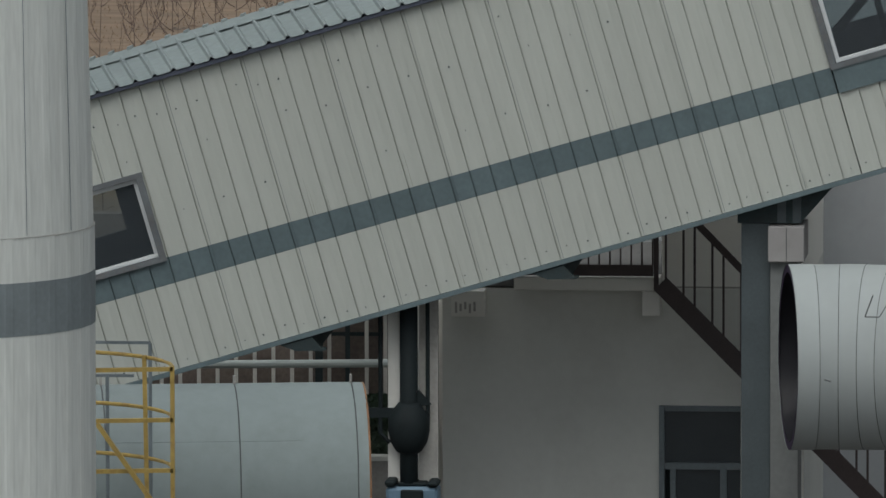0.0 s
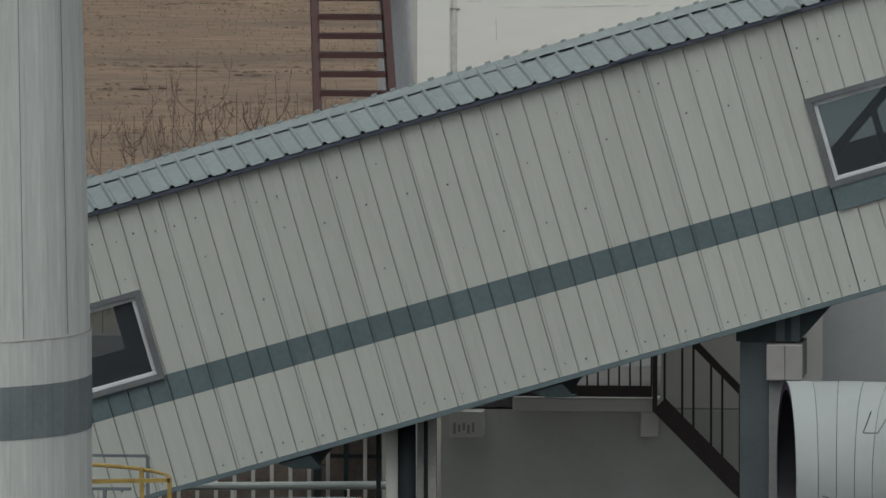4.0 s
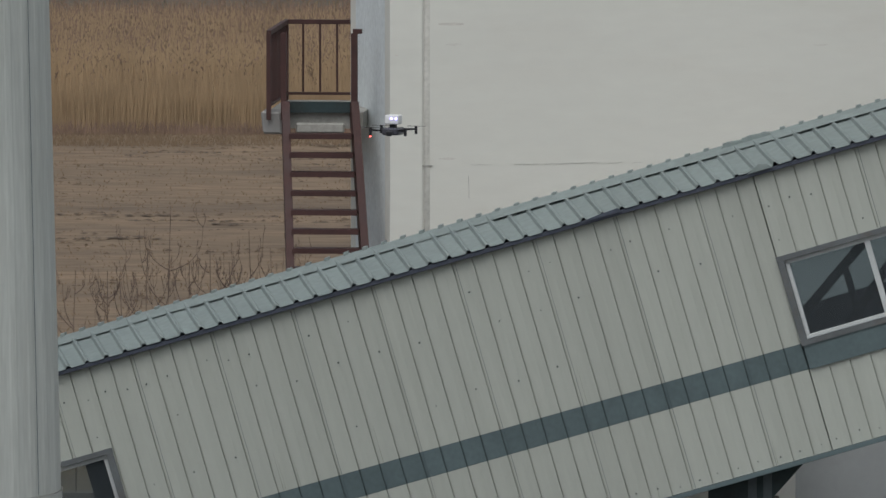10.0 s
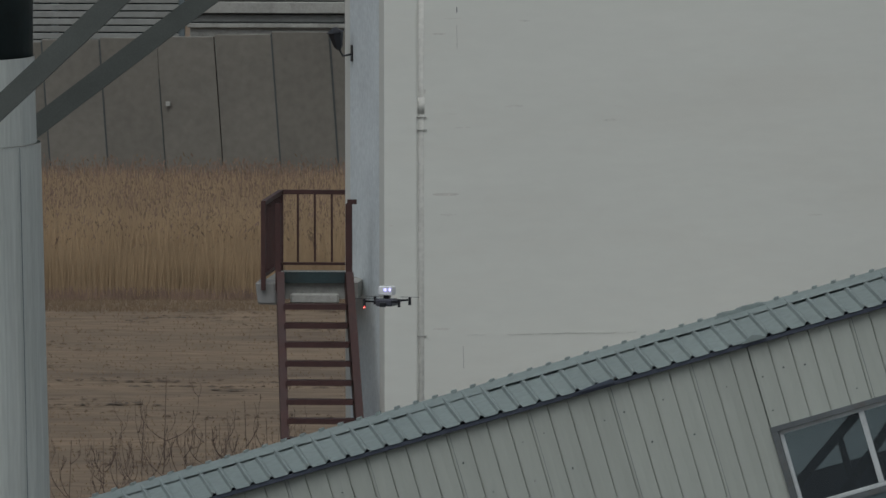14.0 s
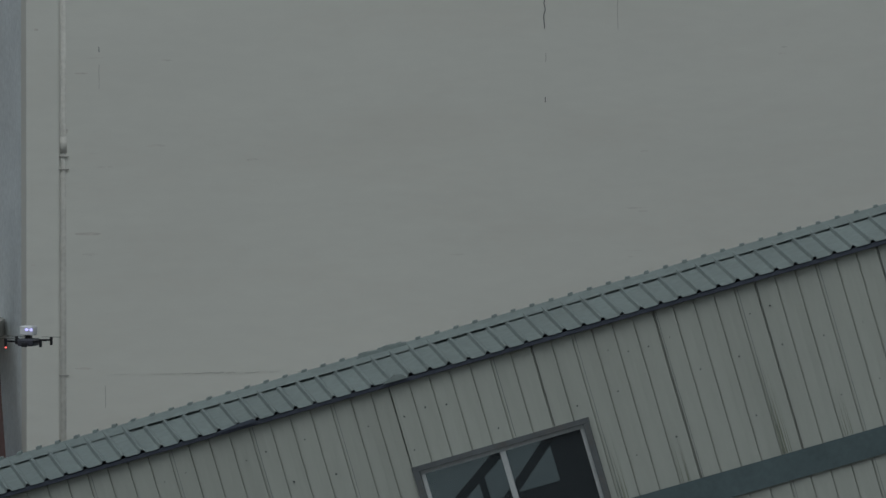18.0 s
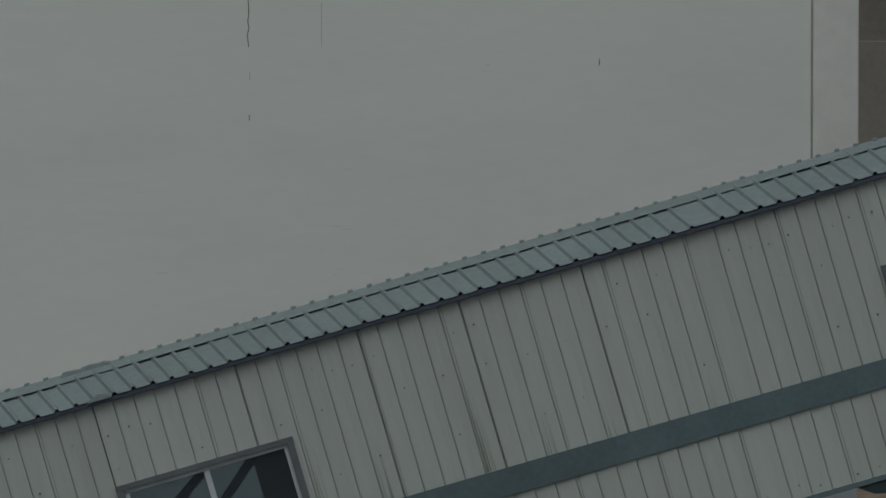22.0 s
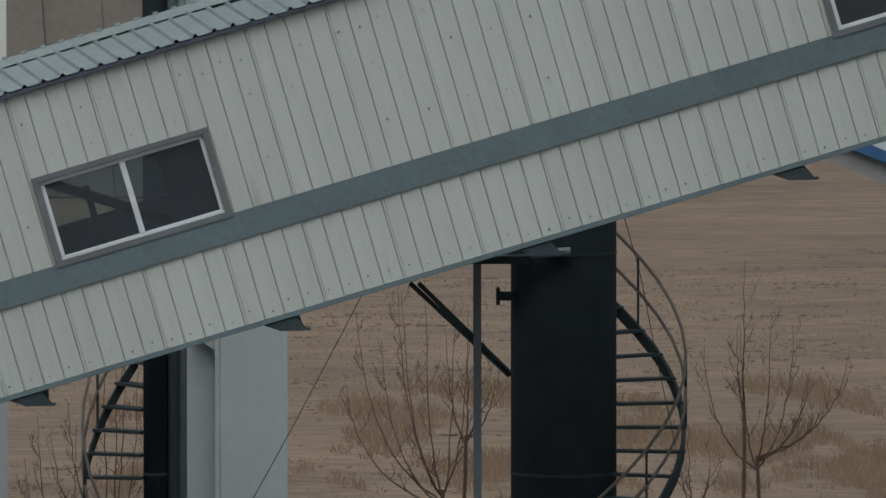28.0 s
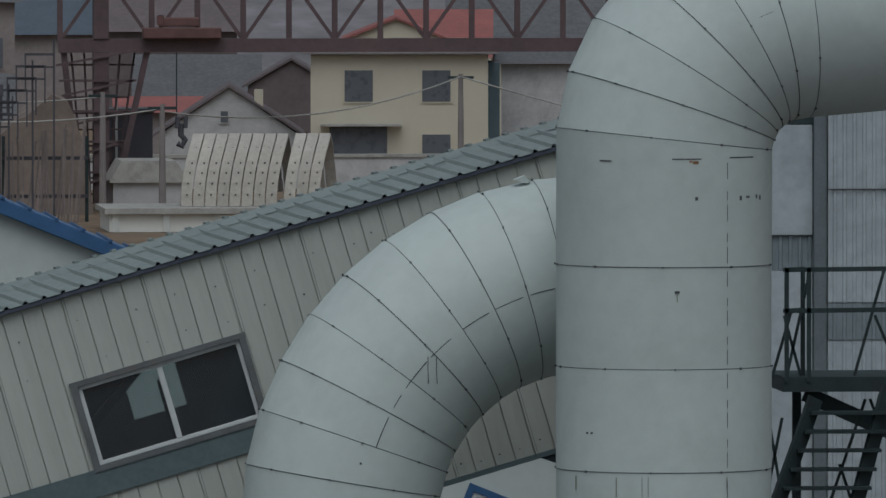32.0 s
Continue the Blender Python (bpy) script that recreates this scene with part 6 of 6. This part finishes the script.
def shrub(x, y, h, bush, seed, label="leafless shrub of thin upswept brown stems"):
    """A stem with arms that leave sideways and bend upward; bush: how wide it stands."""
    rnd = random.Random(seed)
    t = thing("bare_shrub", pose(x, y, 0), label, "shrub", "bare shrubs")

    def stem(bm, p, side, length, r, level):
        pts, m = [p.copy()], 8
        for i in range(m):
            f = i / (m - 1)
            d = Vector((side * (1 - f) ** 1.2, rnd.uniform(-0.2, 0.2), 0.55 + 0.7 * f)).normalized()
            d += Vector((rnd.uniform(-1, 1), rnd.uniform(-1, 1), 0)) * 0.07
            pts.append(pts[-1] + d * (length / m))
        tube(bm, pts, [max(r * (1 - 0.75 * i / m), 0.0024) for i in range(m + 1)], 4)
        if level < 2:
            for k in range(rnd.randint(2, 4)):
                j = rnd.randint(2, m)
                stem(bm, pts[j], rnd.choice((-1, 1)) * rnd.uniform(0.2, 0.7), length * rnd.uniform(0.18, 0.4), r * 0.6, level + 1)

    bm = bmesh.new()
    trunk = [Vector((0.02 * math.sin(k * 1.3 + seed), 0, h * k / 10)) for k in range(11)]
    tube(bm, trunk, [0.011 * (1 - 0.06 * k) for k in range(11)], 5)
    part("main_stem", bm, TWIG, t)
    for k in range(rnd.randint(4, 6)):
        bm = bmesh.new()
        z = h - rnd.uniform(0.35, 1.5) * (0.5 + bush * 0.6)
        stem(bm, Vector((0, 0, z)), (1 if k % 2 else -1) * rnd.uniform(0.4, 1.3) * (0.4 + bush), min(h - z + 0.1, 1.1) * rnd.uniform(0.7, 1.0), 0.006, 0)
        part("side_stem", bm, TWIG, t)


for i, (x, h, b) in enumerate(((-16.13, 6.43, 1.0), (-15.68, 5.91, 0.5), (-15.22, 6.11, 0.4), (-14.91, 5.94, 0.5), (-16.87, 5.64, 0.5), (-16.43, 5.85, 0.6), (-17.26, 5.66, 0.5), (-15.93, 5.73, 0.4), (-15.46, 5.74, 0.3), (-16.7, 5.53, 0.4))):
    shrub(x, 17 + 0.2 * (i % 3), h, b, 70 + i)

# ---- village behind ----
def house(x0, x1, y, h, ridge, wall, roof, wins, label, depth=8, front_gable=False):
    w = (x1 - x0) / 2
    s = thing("house", pose((x0 + x1) / 2, y, 0, 0, 0, -math.degrees(math.atan2(x0 + x1, 2 * (y + 135)))), label, "house")
    part("wall", boxes((-w, w, 0, depth, 0, h)), wall, s)
    if front_gable:
        part("gable", prism(bmesh.new(), [(-w, h + 0.003), (w, h + 0.003), (0, ridge)], 0, depth), wall, s)
        bm = bmesh.new()
        for a, c in (((-w - 0.3, h - 0.1), (0, ridge + 0.02)), ((0, ridge + 0.02), (w + 0.3, h - 0.1))):
            prism(bm, [a, c, (c[0], c[1] + 0.12), (a[0], a[1] + 0.12)], -0.25, depth + 0.3)
        part("roof", bm, roof, s)
    else:
        bm = bmesh.new()
        v = [bm.verts.new(p) for p in ((-w - 0.4, -0.5, h + 0.003), (w + 0.4, -0.5, h + 0.003), (w + 0.4, depth / 2, ridge), (-w - 0.4, depth / 2, ridge), (-w - 0.4, depth + 0.5, h + 0.003), (w + 0.4, depth + 0.5, h + 0.003))]
        for q in ((0, 1, 2, 3), (3, 2, 5, 4), (0, 3, 4), (1, 5, 2), (0, 4, 5, 1)):
            bm.faces.new([v[i] for i in q])
        part("roof", bm, roof, s)
    for a, c, z0, z1 in wins:
        m = (x0 + x1) / 2
        wd = part("window", boxes((a - m - 0.08, c - m + 0.08, -0.06, -0.003, z0 - 0.08, z1 + 0.06)), wall, s)
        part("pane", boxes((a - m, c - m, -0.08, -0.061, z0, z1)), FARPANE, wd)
    return s


# brown village tones, again with haze mixed into the colour
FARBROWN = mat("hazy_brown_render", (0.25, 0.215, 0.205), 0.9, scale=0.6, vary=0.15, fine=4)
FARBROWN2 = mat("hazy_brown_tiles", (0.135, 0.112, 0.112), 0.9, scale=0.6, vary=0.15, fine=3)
BOARD = mat("weathered_board", (0.15, 0.125, 0.115), 0.9, scale=0.8, vary=0.2, fine=5, rand=0.2)
POLEM = mat("weathered_pole", (0.23, 0.205, 0.195), 0.9, scale=0.6, vary=0.2)
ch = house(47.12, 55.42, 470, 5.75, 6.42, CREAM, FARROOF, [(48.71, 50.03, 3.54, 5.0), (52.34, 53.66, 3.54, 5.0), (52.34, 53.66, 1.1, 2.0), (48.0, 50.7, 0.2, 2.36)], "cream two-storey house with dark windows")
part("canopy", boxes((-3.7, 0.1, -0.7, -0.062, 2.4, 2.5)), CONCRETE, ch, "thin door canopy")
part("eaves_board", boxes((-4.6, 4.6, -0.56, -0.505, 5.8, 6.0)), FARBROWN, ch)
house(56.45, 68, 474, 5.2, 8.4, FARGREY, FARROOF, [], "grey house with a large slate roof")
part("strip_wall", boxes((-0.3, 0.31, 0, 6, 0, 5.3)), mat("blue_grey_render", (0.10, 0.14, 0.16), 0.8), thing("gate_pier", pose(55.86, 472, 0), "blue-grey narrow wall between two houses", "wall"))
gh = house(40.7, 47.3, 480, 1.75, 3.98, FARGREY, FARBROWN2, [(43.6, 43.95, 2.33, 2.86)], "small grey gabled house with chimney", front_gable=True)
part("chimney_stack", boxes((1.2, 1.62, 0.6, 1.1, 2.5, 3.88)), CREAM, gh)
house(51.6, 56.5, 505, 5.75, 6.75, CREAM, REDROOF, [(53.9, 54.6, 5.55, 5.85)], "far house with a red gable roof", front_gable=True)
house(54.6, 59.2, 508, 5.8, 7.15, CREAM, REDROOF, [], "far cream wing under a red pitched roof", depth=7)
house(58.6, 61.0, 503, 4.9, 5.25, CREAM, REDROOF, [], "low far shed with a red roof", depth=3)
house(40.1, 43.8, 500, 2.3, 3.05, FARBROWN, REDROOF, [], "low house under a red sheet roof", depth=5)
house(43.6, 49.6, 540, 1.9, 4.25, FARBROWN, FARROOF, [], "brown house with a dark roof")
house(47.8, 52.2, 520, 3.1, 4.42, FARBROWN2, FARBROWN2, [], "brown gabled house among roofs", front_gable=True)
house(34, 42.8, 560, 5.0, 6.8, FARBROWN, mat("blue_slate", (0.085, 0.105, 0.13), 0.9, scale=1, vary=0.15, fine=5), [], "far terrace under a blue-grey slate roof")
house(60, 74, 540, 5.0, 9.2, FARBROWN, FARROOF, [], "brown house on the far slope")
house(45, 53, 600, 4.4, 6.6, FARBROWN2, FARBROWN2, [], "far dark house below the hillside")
lb0 = house(14, 30.4, 430, 3.6, 6.1, PLASTER, FARROOF, [(16, 17, 1.2, 2.4), (20, 21, 1.2, 2.4), (24.0, 25, 1.2, 2.4)], "long white-walled building with grey roof")
for k in range(8):
    part("pilaster", boxes((-8.1 + k * 2.2, -7.8 + k * 2.2, -0.14, -0.003, 0, 3.4)), PLASTER2, lb0)
part("eaves_board", boxes((-8.5, 8.5, -0.62, -0.505, 3.5, 3.66)), CREAM, lb0)
lb0.matrix_basis = pose(22.2, 430, 0.45, 0, 6.0, 0)
house(18, 36, 520, 7.4, 10.4, FARBROWN, FARROOF, [(21.0, 22.0, 4.07, 5.6), (27.6, 28.6, 4.07, 5.6), (34.1, 35.4, 4.07, 5.6)], "far brown block with small windows")
house(-6, 18, 540, 6.0, 9.5, FARGREY, FARROOF, [], "far grey houses under slate roofs")
yw = thing("yard_wall", pose(44, 452, 0), "long grey yard wall before the houses", "wall")
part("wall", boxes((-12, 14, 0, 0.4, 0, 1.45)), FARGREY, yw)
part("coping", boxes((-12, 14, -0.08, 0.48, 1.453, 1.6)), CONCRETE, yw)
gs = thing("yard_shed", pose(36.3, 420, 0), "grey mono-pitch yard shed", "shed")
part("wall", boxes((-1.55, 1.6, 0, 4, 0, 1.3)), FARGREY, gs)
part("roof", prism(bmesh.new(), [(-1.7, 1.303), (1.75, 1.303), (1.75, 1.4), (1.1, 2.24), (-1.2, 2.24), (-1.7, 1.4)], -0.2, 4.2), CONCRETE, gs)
# weathered boards stacked upright against a frame
rb = random.Random(31)
bs = thing("board_stack", pose(0, 408, 0), "tall weathered boards leaning against a long frame", "boards")
for k in range(24):
    x = 29.4 + k * 0.135
    h = 3.15 + 1.05 * k / 24 + rb.uniform(-0.2, 0.2)
    bm = bmesh.new()
    bar(bm, (x, rb.uniform(-0.1, 0.1), 0), (x + rb.uniform(-0.05, 0.5), 0.9, h), 0.075, 0.05)
    part("board", bm, BOARD, bs)
part("frame_rail", boxes((29.4, 33.0, 1.0, 1.15, 2.6, 2.75), (29.4, 33.0, 1.0, 1.15, 1.0, 1.15)), FARSTEEL, bs)
bm = bmesh.new()
prism(bm, [(28.9, 0), (28.95, 2.6), (29.4, 3.3), (30.6, 4.2), (31.8, 5.05), (32.5, 4.9), (33.2, 3.0), (33.6, 0)], 0, 6)
bmesh.ops.subdivide_edges(bm, edges=bm.edges[:], cuts=4, use_grid_fill=True)
for v in bm.verts:
    v.co.z += 0.2 * noise.noise((v.co.x * 1.3, v.co.y, v.co.z * 1.3)) if v.co.z > 0.2 else 0
heap = part("earth_mound", bm, mat("tan_soil", (0.19, 0.152, 0.13), 0.95, scale=0.6, vary=0.2, fine=4))
heap.matrix_basis = pose(0.2, 418, 0)
tagged(heap, "heap of tan soil behind leaning boards", "heap")
cab = thing("site_cabin", pose(36.0, 428, 0), "dark flat-roofed site cabin with a pale post", "cabin")
part("wall", boxes((-1.0, 0.97, 0, 3, 0, 4.1)), FARSTEEL, cab)
part("roof", boxes((-1.08, 1.05, -0.1, 3.1, 4.103, 4.27), bevel=0.02), SEAM, cab)
part("post", boxes((-0.66, -0.56, -0.12, -0.02, 0, 4.9)), FARGREY, cab, "pale steel post")
for x in (29.4, 32.9):
    part("frame_post", boxes((x, x + 0.14, 1.16, 1.3, 0, 3.6)), DARK, bs)
# stack of curved concrete ribs on a white plinth
rk = thing("plinth_store", pose(36.5, 396, 0), "white low store building", "building")
part("wall", boxes((-3.4, 5.5, 0, 6, 0, 0.75)), PLASTER, rk)
part("roof", boxes((-3.6, 5.7, -0.3, 6.3, 0.753, 0.98)), CONCRETE, rk)
for k in range(5):
    part("pilaster", boxes((-3.3 + k * 2.1, -3.0 + k * 2.1, -0.12, -0.003, 0, 0.75)), PLASTER2, rk)
for i in range(11):
    x = 36.5 + i * 0.5 + (0.25 if i > 7 else 0)
    bm = bmesh.new()
    pts = [(0.62 * math.sin(radians(min(a, 90))) ** 2 + 0.5 * max(a - 90, 0) / 90, 1.7 - 1.7 * math.cos(radians(a)), 2.75 * math.sin(radians(a))) for a in range(0, 171, 10)]
    rail4 = [[bm.verts.new((p[0] + dx, p[1] + dy * -math.cos(radians(10 * k)), p[2] + dy * math.sin(radians(10 * k)))) for dx, dy in ((-0.225, 0), (0.225, 0), (0.225, 0.2), (-0.225, 0.2))] for k, p in enumerate(pts)]
    for a, c in zip(rail4, rail4[1:]):
        for k in range(4):
            bm.faces.new((a[k], a[(k + 1) % 4], c[(k + 1) % 4], c[k]))
    bm.faces.new(rail4[0])
    bm.faces.new(rail4[-1][::-1])
    rib = tagged(part("concrete_rib", bm, SLAB), "curved precast concrete rib leaning in a row", "concrete rib", "stack of ribs")
    rib.matrix_basis = pose(x - 0.12, 398, 0.99)
    bm = bmesh.new()
    for k in (1, 2, 3, 4, 6):
        p = pts[k]
        bar(bm, (p[0] - 0.02, p[1] - 0.21, p[2]), (p[0] + 0.04, p[1] - 0.21, p[2]), 0.07)
    part("bolt_holes", bm, SEAM, rib, "dark bolt holes")
# gantry crane with lattice girder
cr = thing("gantry_crane", pose(0, 425, 0), "rusty red lattice gantry crane with a hook", "crane")
CRANE = mat("rusty_crane", (0.10, 0.068, 0.07), 0.75, scale=0.6, vary=0.2, fine=4)
part("lower_chord", boxes((32.7, 80, -0.3, 0.3, 6.78, 7.37)), CRANE, cr)
part("upper_chord", boxes((32.7, 80, -0.25, 0.25, 10.05, 10.45)), CRANE, cr)
for i in range(24):
    x = 32.768 + i * 1.983
    bm = bmesh.new()
    bar(bm, (x, 0, 7.3), (x, 0, 10.1), 0.24)
    part("upright", bm, CRANE, cr)
    bm = bmesh.new()
    bar(bm, (x, 0, 10.1 if i % 2 else 7.3), (x + 1.983, 0, 7.3 if i % 2 else 10.1), 0.15)
    part("diagonal", bm, CRANE, cr)
for x0, x1 in ((33.67, 32.92), (35.05, 36.54)):
    bm = bmesh.new()
    bar(bm, (x0, 0, 0), (x1, 0, 6.85), 0.26)
    part("leg", bm, CRANE, cr)
part("leg_box", boxes((34.2, 34.86, -0.5, 0.5, 0.3, 6.77)), CRANE, cr)
part("leg_box", boxes((34.2, 34.86, -0.4, 0.4, 7.38, 10.04)), CRANE, cr)
# trolley red is dulled so that its colour holds the haze
part("trolley", boxes((36.3, 39.7, -0.9, -0.31, 7.38, 7.86), (37.0, 38.75, -0.9, -0.31, 7.9, 8.3), (36.9, 37.2, -0.95, -0.905, 7.95, 8.4), bevel=0.05), mat("hazy_hoist_red", (0.125, 0.066, 0.06), 0.8, scale=1.5, vary=0.25), cr, "red hoist trolley dulled for haze")
for i in range(10):
    bm = bmesh.new()
    w = 0.72 + i * 0.12
    bar(bm, (34.36 - w, -0.6, 0.3 + i * 0.66), (34.36 + w, -0.6, 0.96 + i * 0.66) if i % 2 else (34.36 + w, -0.6, 0.3 + i * 0.66), 0.1)
    part("lattice", bm, CRANE, cr)
bm = bmesh.new()
tube(bm, [(37.81, 0, 6.8), (37.81, 0, 3.9)], 0.03, 5)
part("hook_rope", bm, DARK, cr)
bm = bmesh.new()
tube(bm, [(38.0, 0, 3.5), (38.0, 0, 3.2), (38.18, 0, 3.0), (38.05, 0, 2.72), (37.85, 0, 2.85)], 0.13, 8)
part("hook", bm, FARSTEEL, cr)
for x in (33.5, 33.95, 35.2, 35.7):
    bm = bmesh.new()
    bar(bm, (34.36 + (x - 34.36) * 0.55, 0.6, 0), (34.36 + (x - 34.36) * 1.25, 0.6, 6.8), 0.09)
    part("lattice_post", bm, CRANE, cr)
for i in range(9):
    w = 0.7 + 1.1 * i / 9
    part("lattice_rung", boxes((34.36 - w, 34.36 + w, 0.5, 0.58, 0.6 + i * 0.7, 0.68 + i * 0.7)), CRANE, cr)
part("hook_block", boxes((37.76, 37.94, -0.2, 0.2, 3.5, 4.02), (38.12, 38.28, -0.2, 0.2, 3.5, 4.06), (37.94, 38.12, -0.1, 0.1, 3.48, 3.7), bevel=0.03), FARSTEEL, cr, "dark hook block")
# scaffold and lattice mast
sc = thing("lattice_mast", pose(27.95, 400, 0), "dark steel lattice mast with a cage on top", "mast")
for x in (0, 0.85):
    part("leg", boxes((x - 0.06, x + 0.06, 0, 0.12, 0, 5.95)), FARSTEEL, sc)
for i in range(8):
    bm = bmesh.new()
    bar(bm, (0, 0, i * 0.7), (0.85, 0, i * 0.7 + 0.7), 0.07)
    bar(bm, (0.85, 0, i * 0.7), (0, 0, i * 0.7 + 0.7), 0.07)
    part("lattice", bm, FARSTEEL, sc)
part("platform", boxes((-0.4, 1.0, -0.4, 0.6, 5.5, 5.98)), FARSTEEL, sc)
for z in (4.5, 4.75, 5.0, 5.25):
    part("cage_rail", boxes((-0.45, 1.4, -0.45, -0.38, z, z + 0.07)), FARSTEEL, sc)
for x in (-0.45, 0.0, 0.45, 0.9, 1.35):
    part("cage_bar", boxes((x, x + 0.07, -0.37, -0.3, 4.5, 5.5)), FARSTEEL, sc)
sf = thing("scaffold_racks", pose(29.0, 408, 0), "stepped dark steel scaffold frames", "scaffold")
for i in range(6):
    x, z = i * 0.38, 4.6 + i * 0.5
    part("frame", boxes((x - 0.6, x - 0.54, 0, 0.1, 0 if i == 0 else z - 1.6, z), (x + 0.6, x + 0.66, 0, 0.1, 0 if i == 0 else z - 1.6, z), (x - 0.6, x + 0.66, 0.101, 0.18, z - 0.1, z), (x - 0.6, x + 0.66, 0.101, 0.18, z - 0.62, z - 0.55)), FARSTEEL, sf)
for x in (-0.5, 0.6, 1.6, 2.5):
    part("standard", boxes((x, x + 0.08, 0.19, 0.27, 0, 5.2 + x)), FARSTEEL, sf)
# utility poles and lines
for x, y, h in ((53.44, 462, 5.0), (34.0, 415, 5.3), (36.2, 410, 4.9)):
    p = thing("utility_pole", pose(x, y, 0), "weathered concrete utility pole", "pole", "utility poles")
    bm = bmesh.new()
    bar(bm, (0, 0, 0), (0, 0, h), 0.34, 0.34, 10, 0.22)
    part("shaft", bm, POLEM, p)
    part("cross_arm", boxes((-0.6, 0.6, -0.06, 0.06, h - 0.22, h - 0.1)), DARK, p)
for a, c, sag in (((53.44, 462, 4.88), (36.2, 410, 4.6), 0.9), ((53.44, 462, 4.88), (70, 440, 1.0), 0.3), ((36.2, 410, 4.7), (20, 420, 5.0), 0.8), ((34.0, 415, 5.1), (20, 430, 5.6), 0.6)):
    bm = bmesh.new()
    a, c = Vector(a), Vector(c)
    tube(bm, [a.lerp(c, i / 12) - Vector((0, 0, sag * 4 * (i / 12) * (1 - i / 12))) for i in range(13)], 0.035, 4)
    tagged(part("power_line", bm, CONCRETE), "pale sagging power line between poles", "cable", "power lines")

# ---- hovering drone ----
dr0 = thing("drone", pose(-11.80, -2.0, 8.675, 0, 0, -14), "small dark quadcopter with a white box on top, hovering", "drone")
part("body", boxes((-0.09, 0.09, -0.11, 0.11, -0.045, 0.03), bevel=0.015), mat("drone_grey", (0.06, 0.06, 0.075), 0.4), dr0)
part("mount", boxes((-0.03, 0.03, -0.03, 0.03, 0.03, 0.065)), BLACKPL, dr0)
lb = part("loudspeaker_box", boxes((-0.075, 0.075, -0.07, 0.07, 0.066, 0.16), bevel=0.01), RUBBER, dr0, "white box with two bright lights")
for s in (-1, 1):
    bm = bmesh.new()
    bar(bm, (s * 0.026 + 0.03, -0.0705, 0.125), (s * 0.026 + 0.03, -0.078, 0.125), 0.026, 0.026, 12)
    part("light", bm, glow("cool_light", (0.42, 0.36, 1.0), 2.2) if s < 0 else bpy.data.materials["cool_light"], lb)
part("camera_pod", boxes((-0.035, 0.035, -0.15, -0.111, -0.05, 0.0), bevel=0.01), BLACKPL, dr0)
for sx in (-1, 1):
    for sy in (-1, 1):
        bm = bmesh.new()
        bar(bm, (sx * 0.07, sy * 0.08, 0.0), (sx * 0.19, sy * 0.17, 0.01), 0.022, 0.018)
        arm = part("arm", bm, BLACKPL, dr0)
        bm = bmesh.new()
        bar(bm, (sx * 0.19, sy * 0.17, -0.045), (sx * 0.19, sy * 0.17, 0.035), 0.03, 0.03, 10)
        part("motor", bm, BLACKPL, arm)
        bm = bmesh.new()
        box(bm, sx * 0.19 - 0.1, sx * 0.19 + 0.1, sy * 0.17 - 0.011, sy * 0.17 + 0.011, 0.036, 0.039)
        part("propeller", bm, BLACKPL, arm)
bm = bmesh.new()
bar(bm, (-0.19, -0.17, -0.05), (-0.19, -0.17, -0.06), 0.022, 0.022, 8)
part("tail_light", bm, glow("red_light", (1.0, 0.05, 0.03), 4.0), dr0)
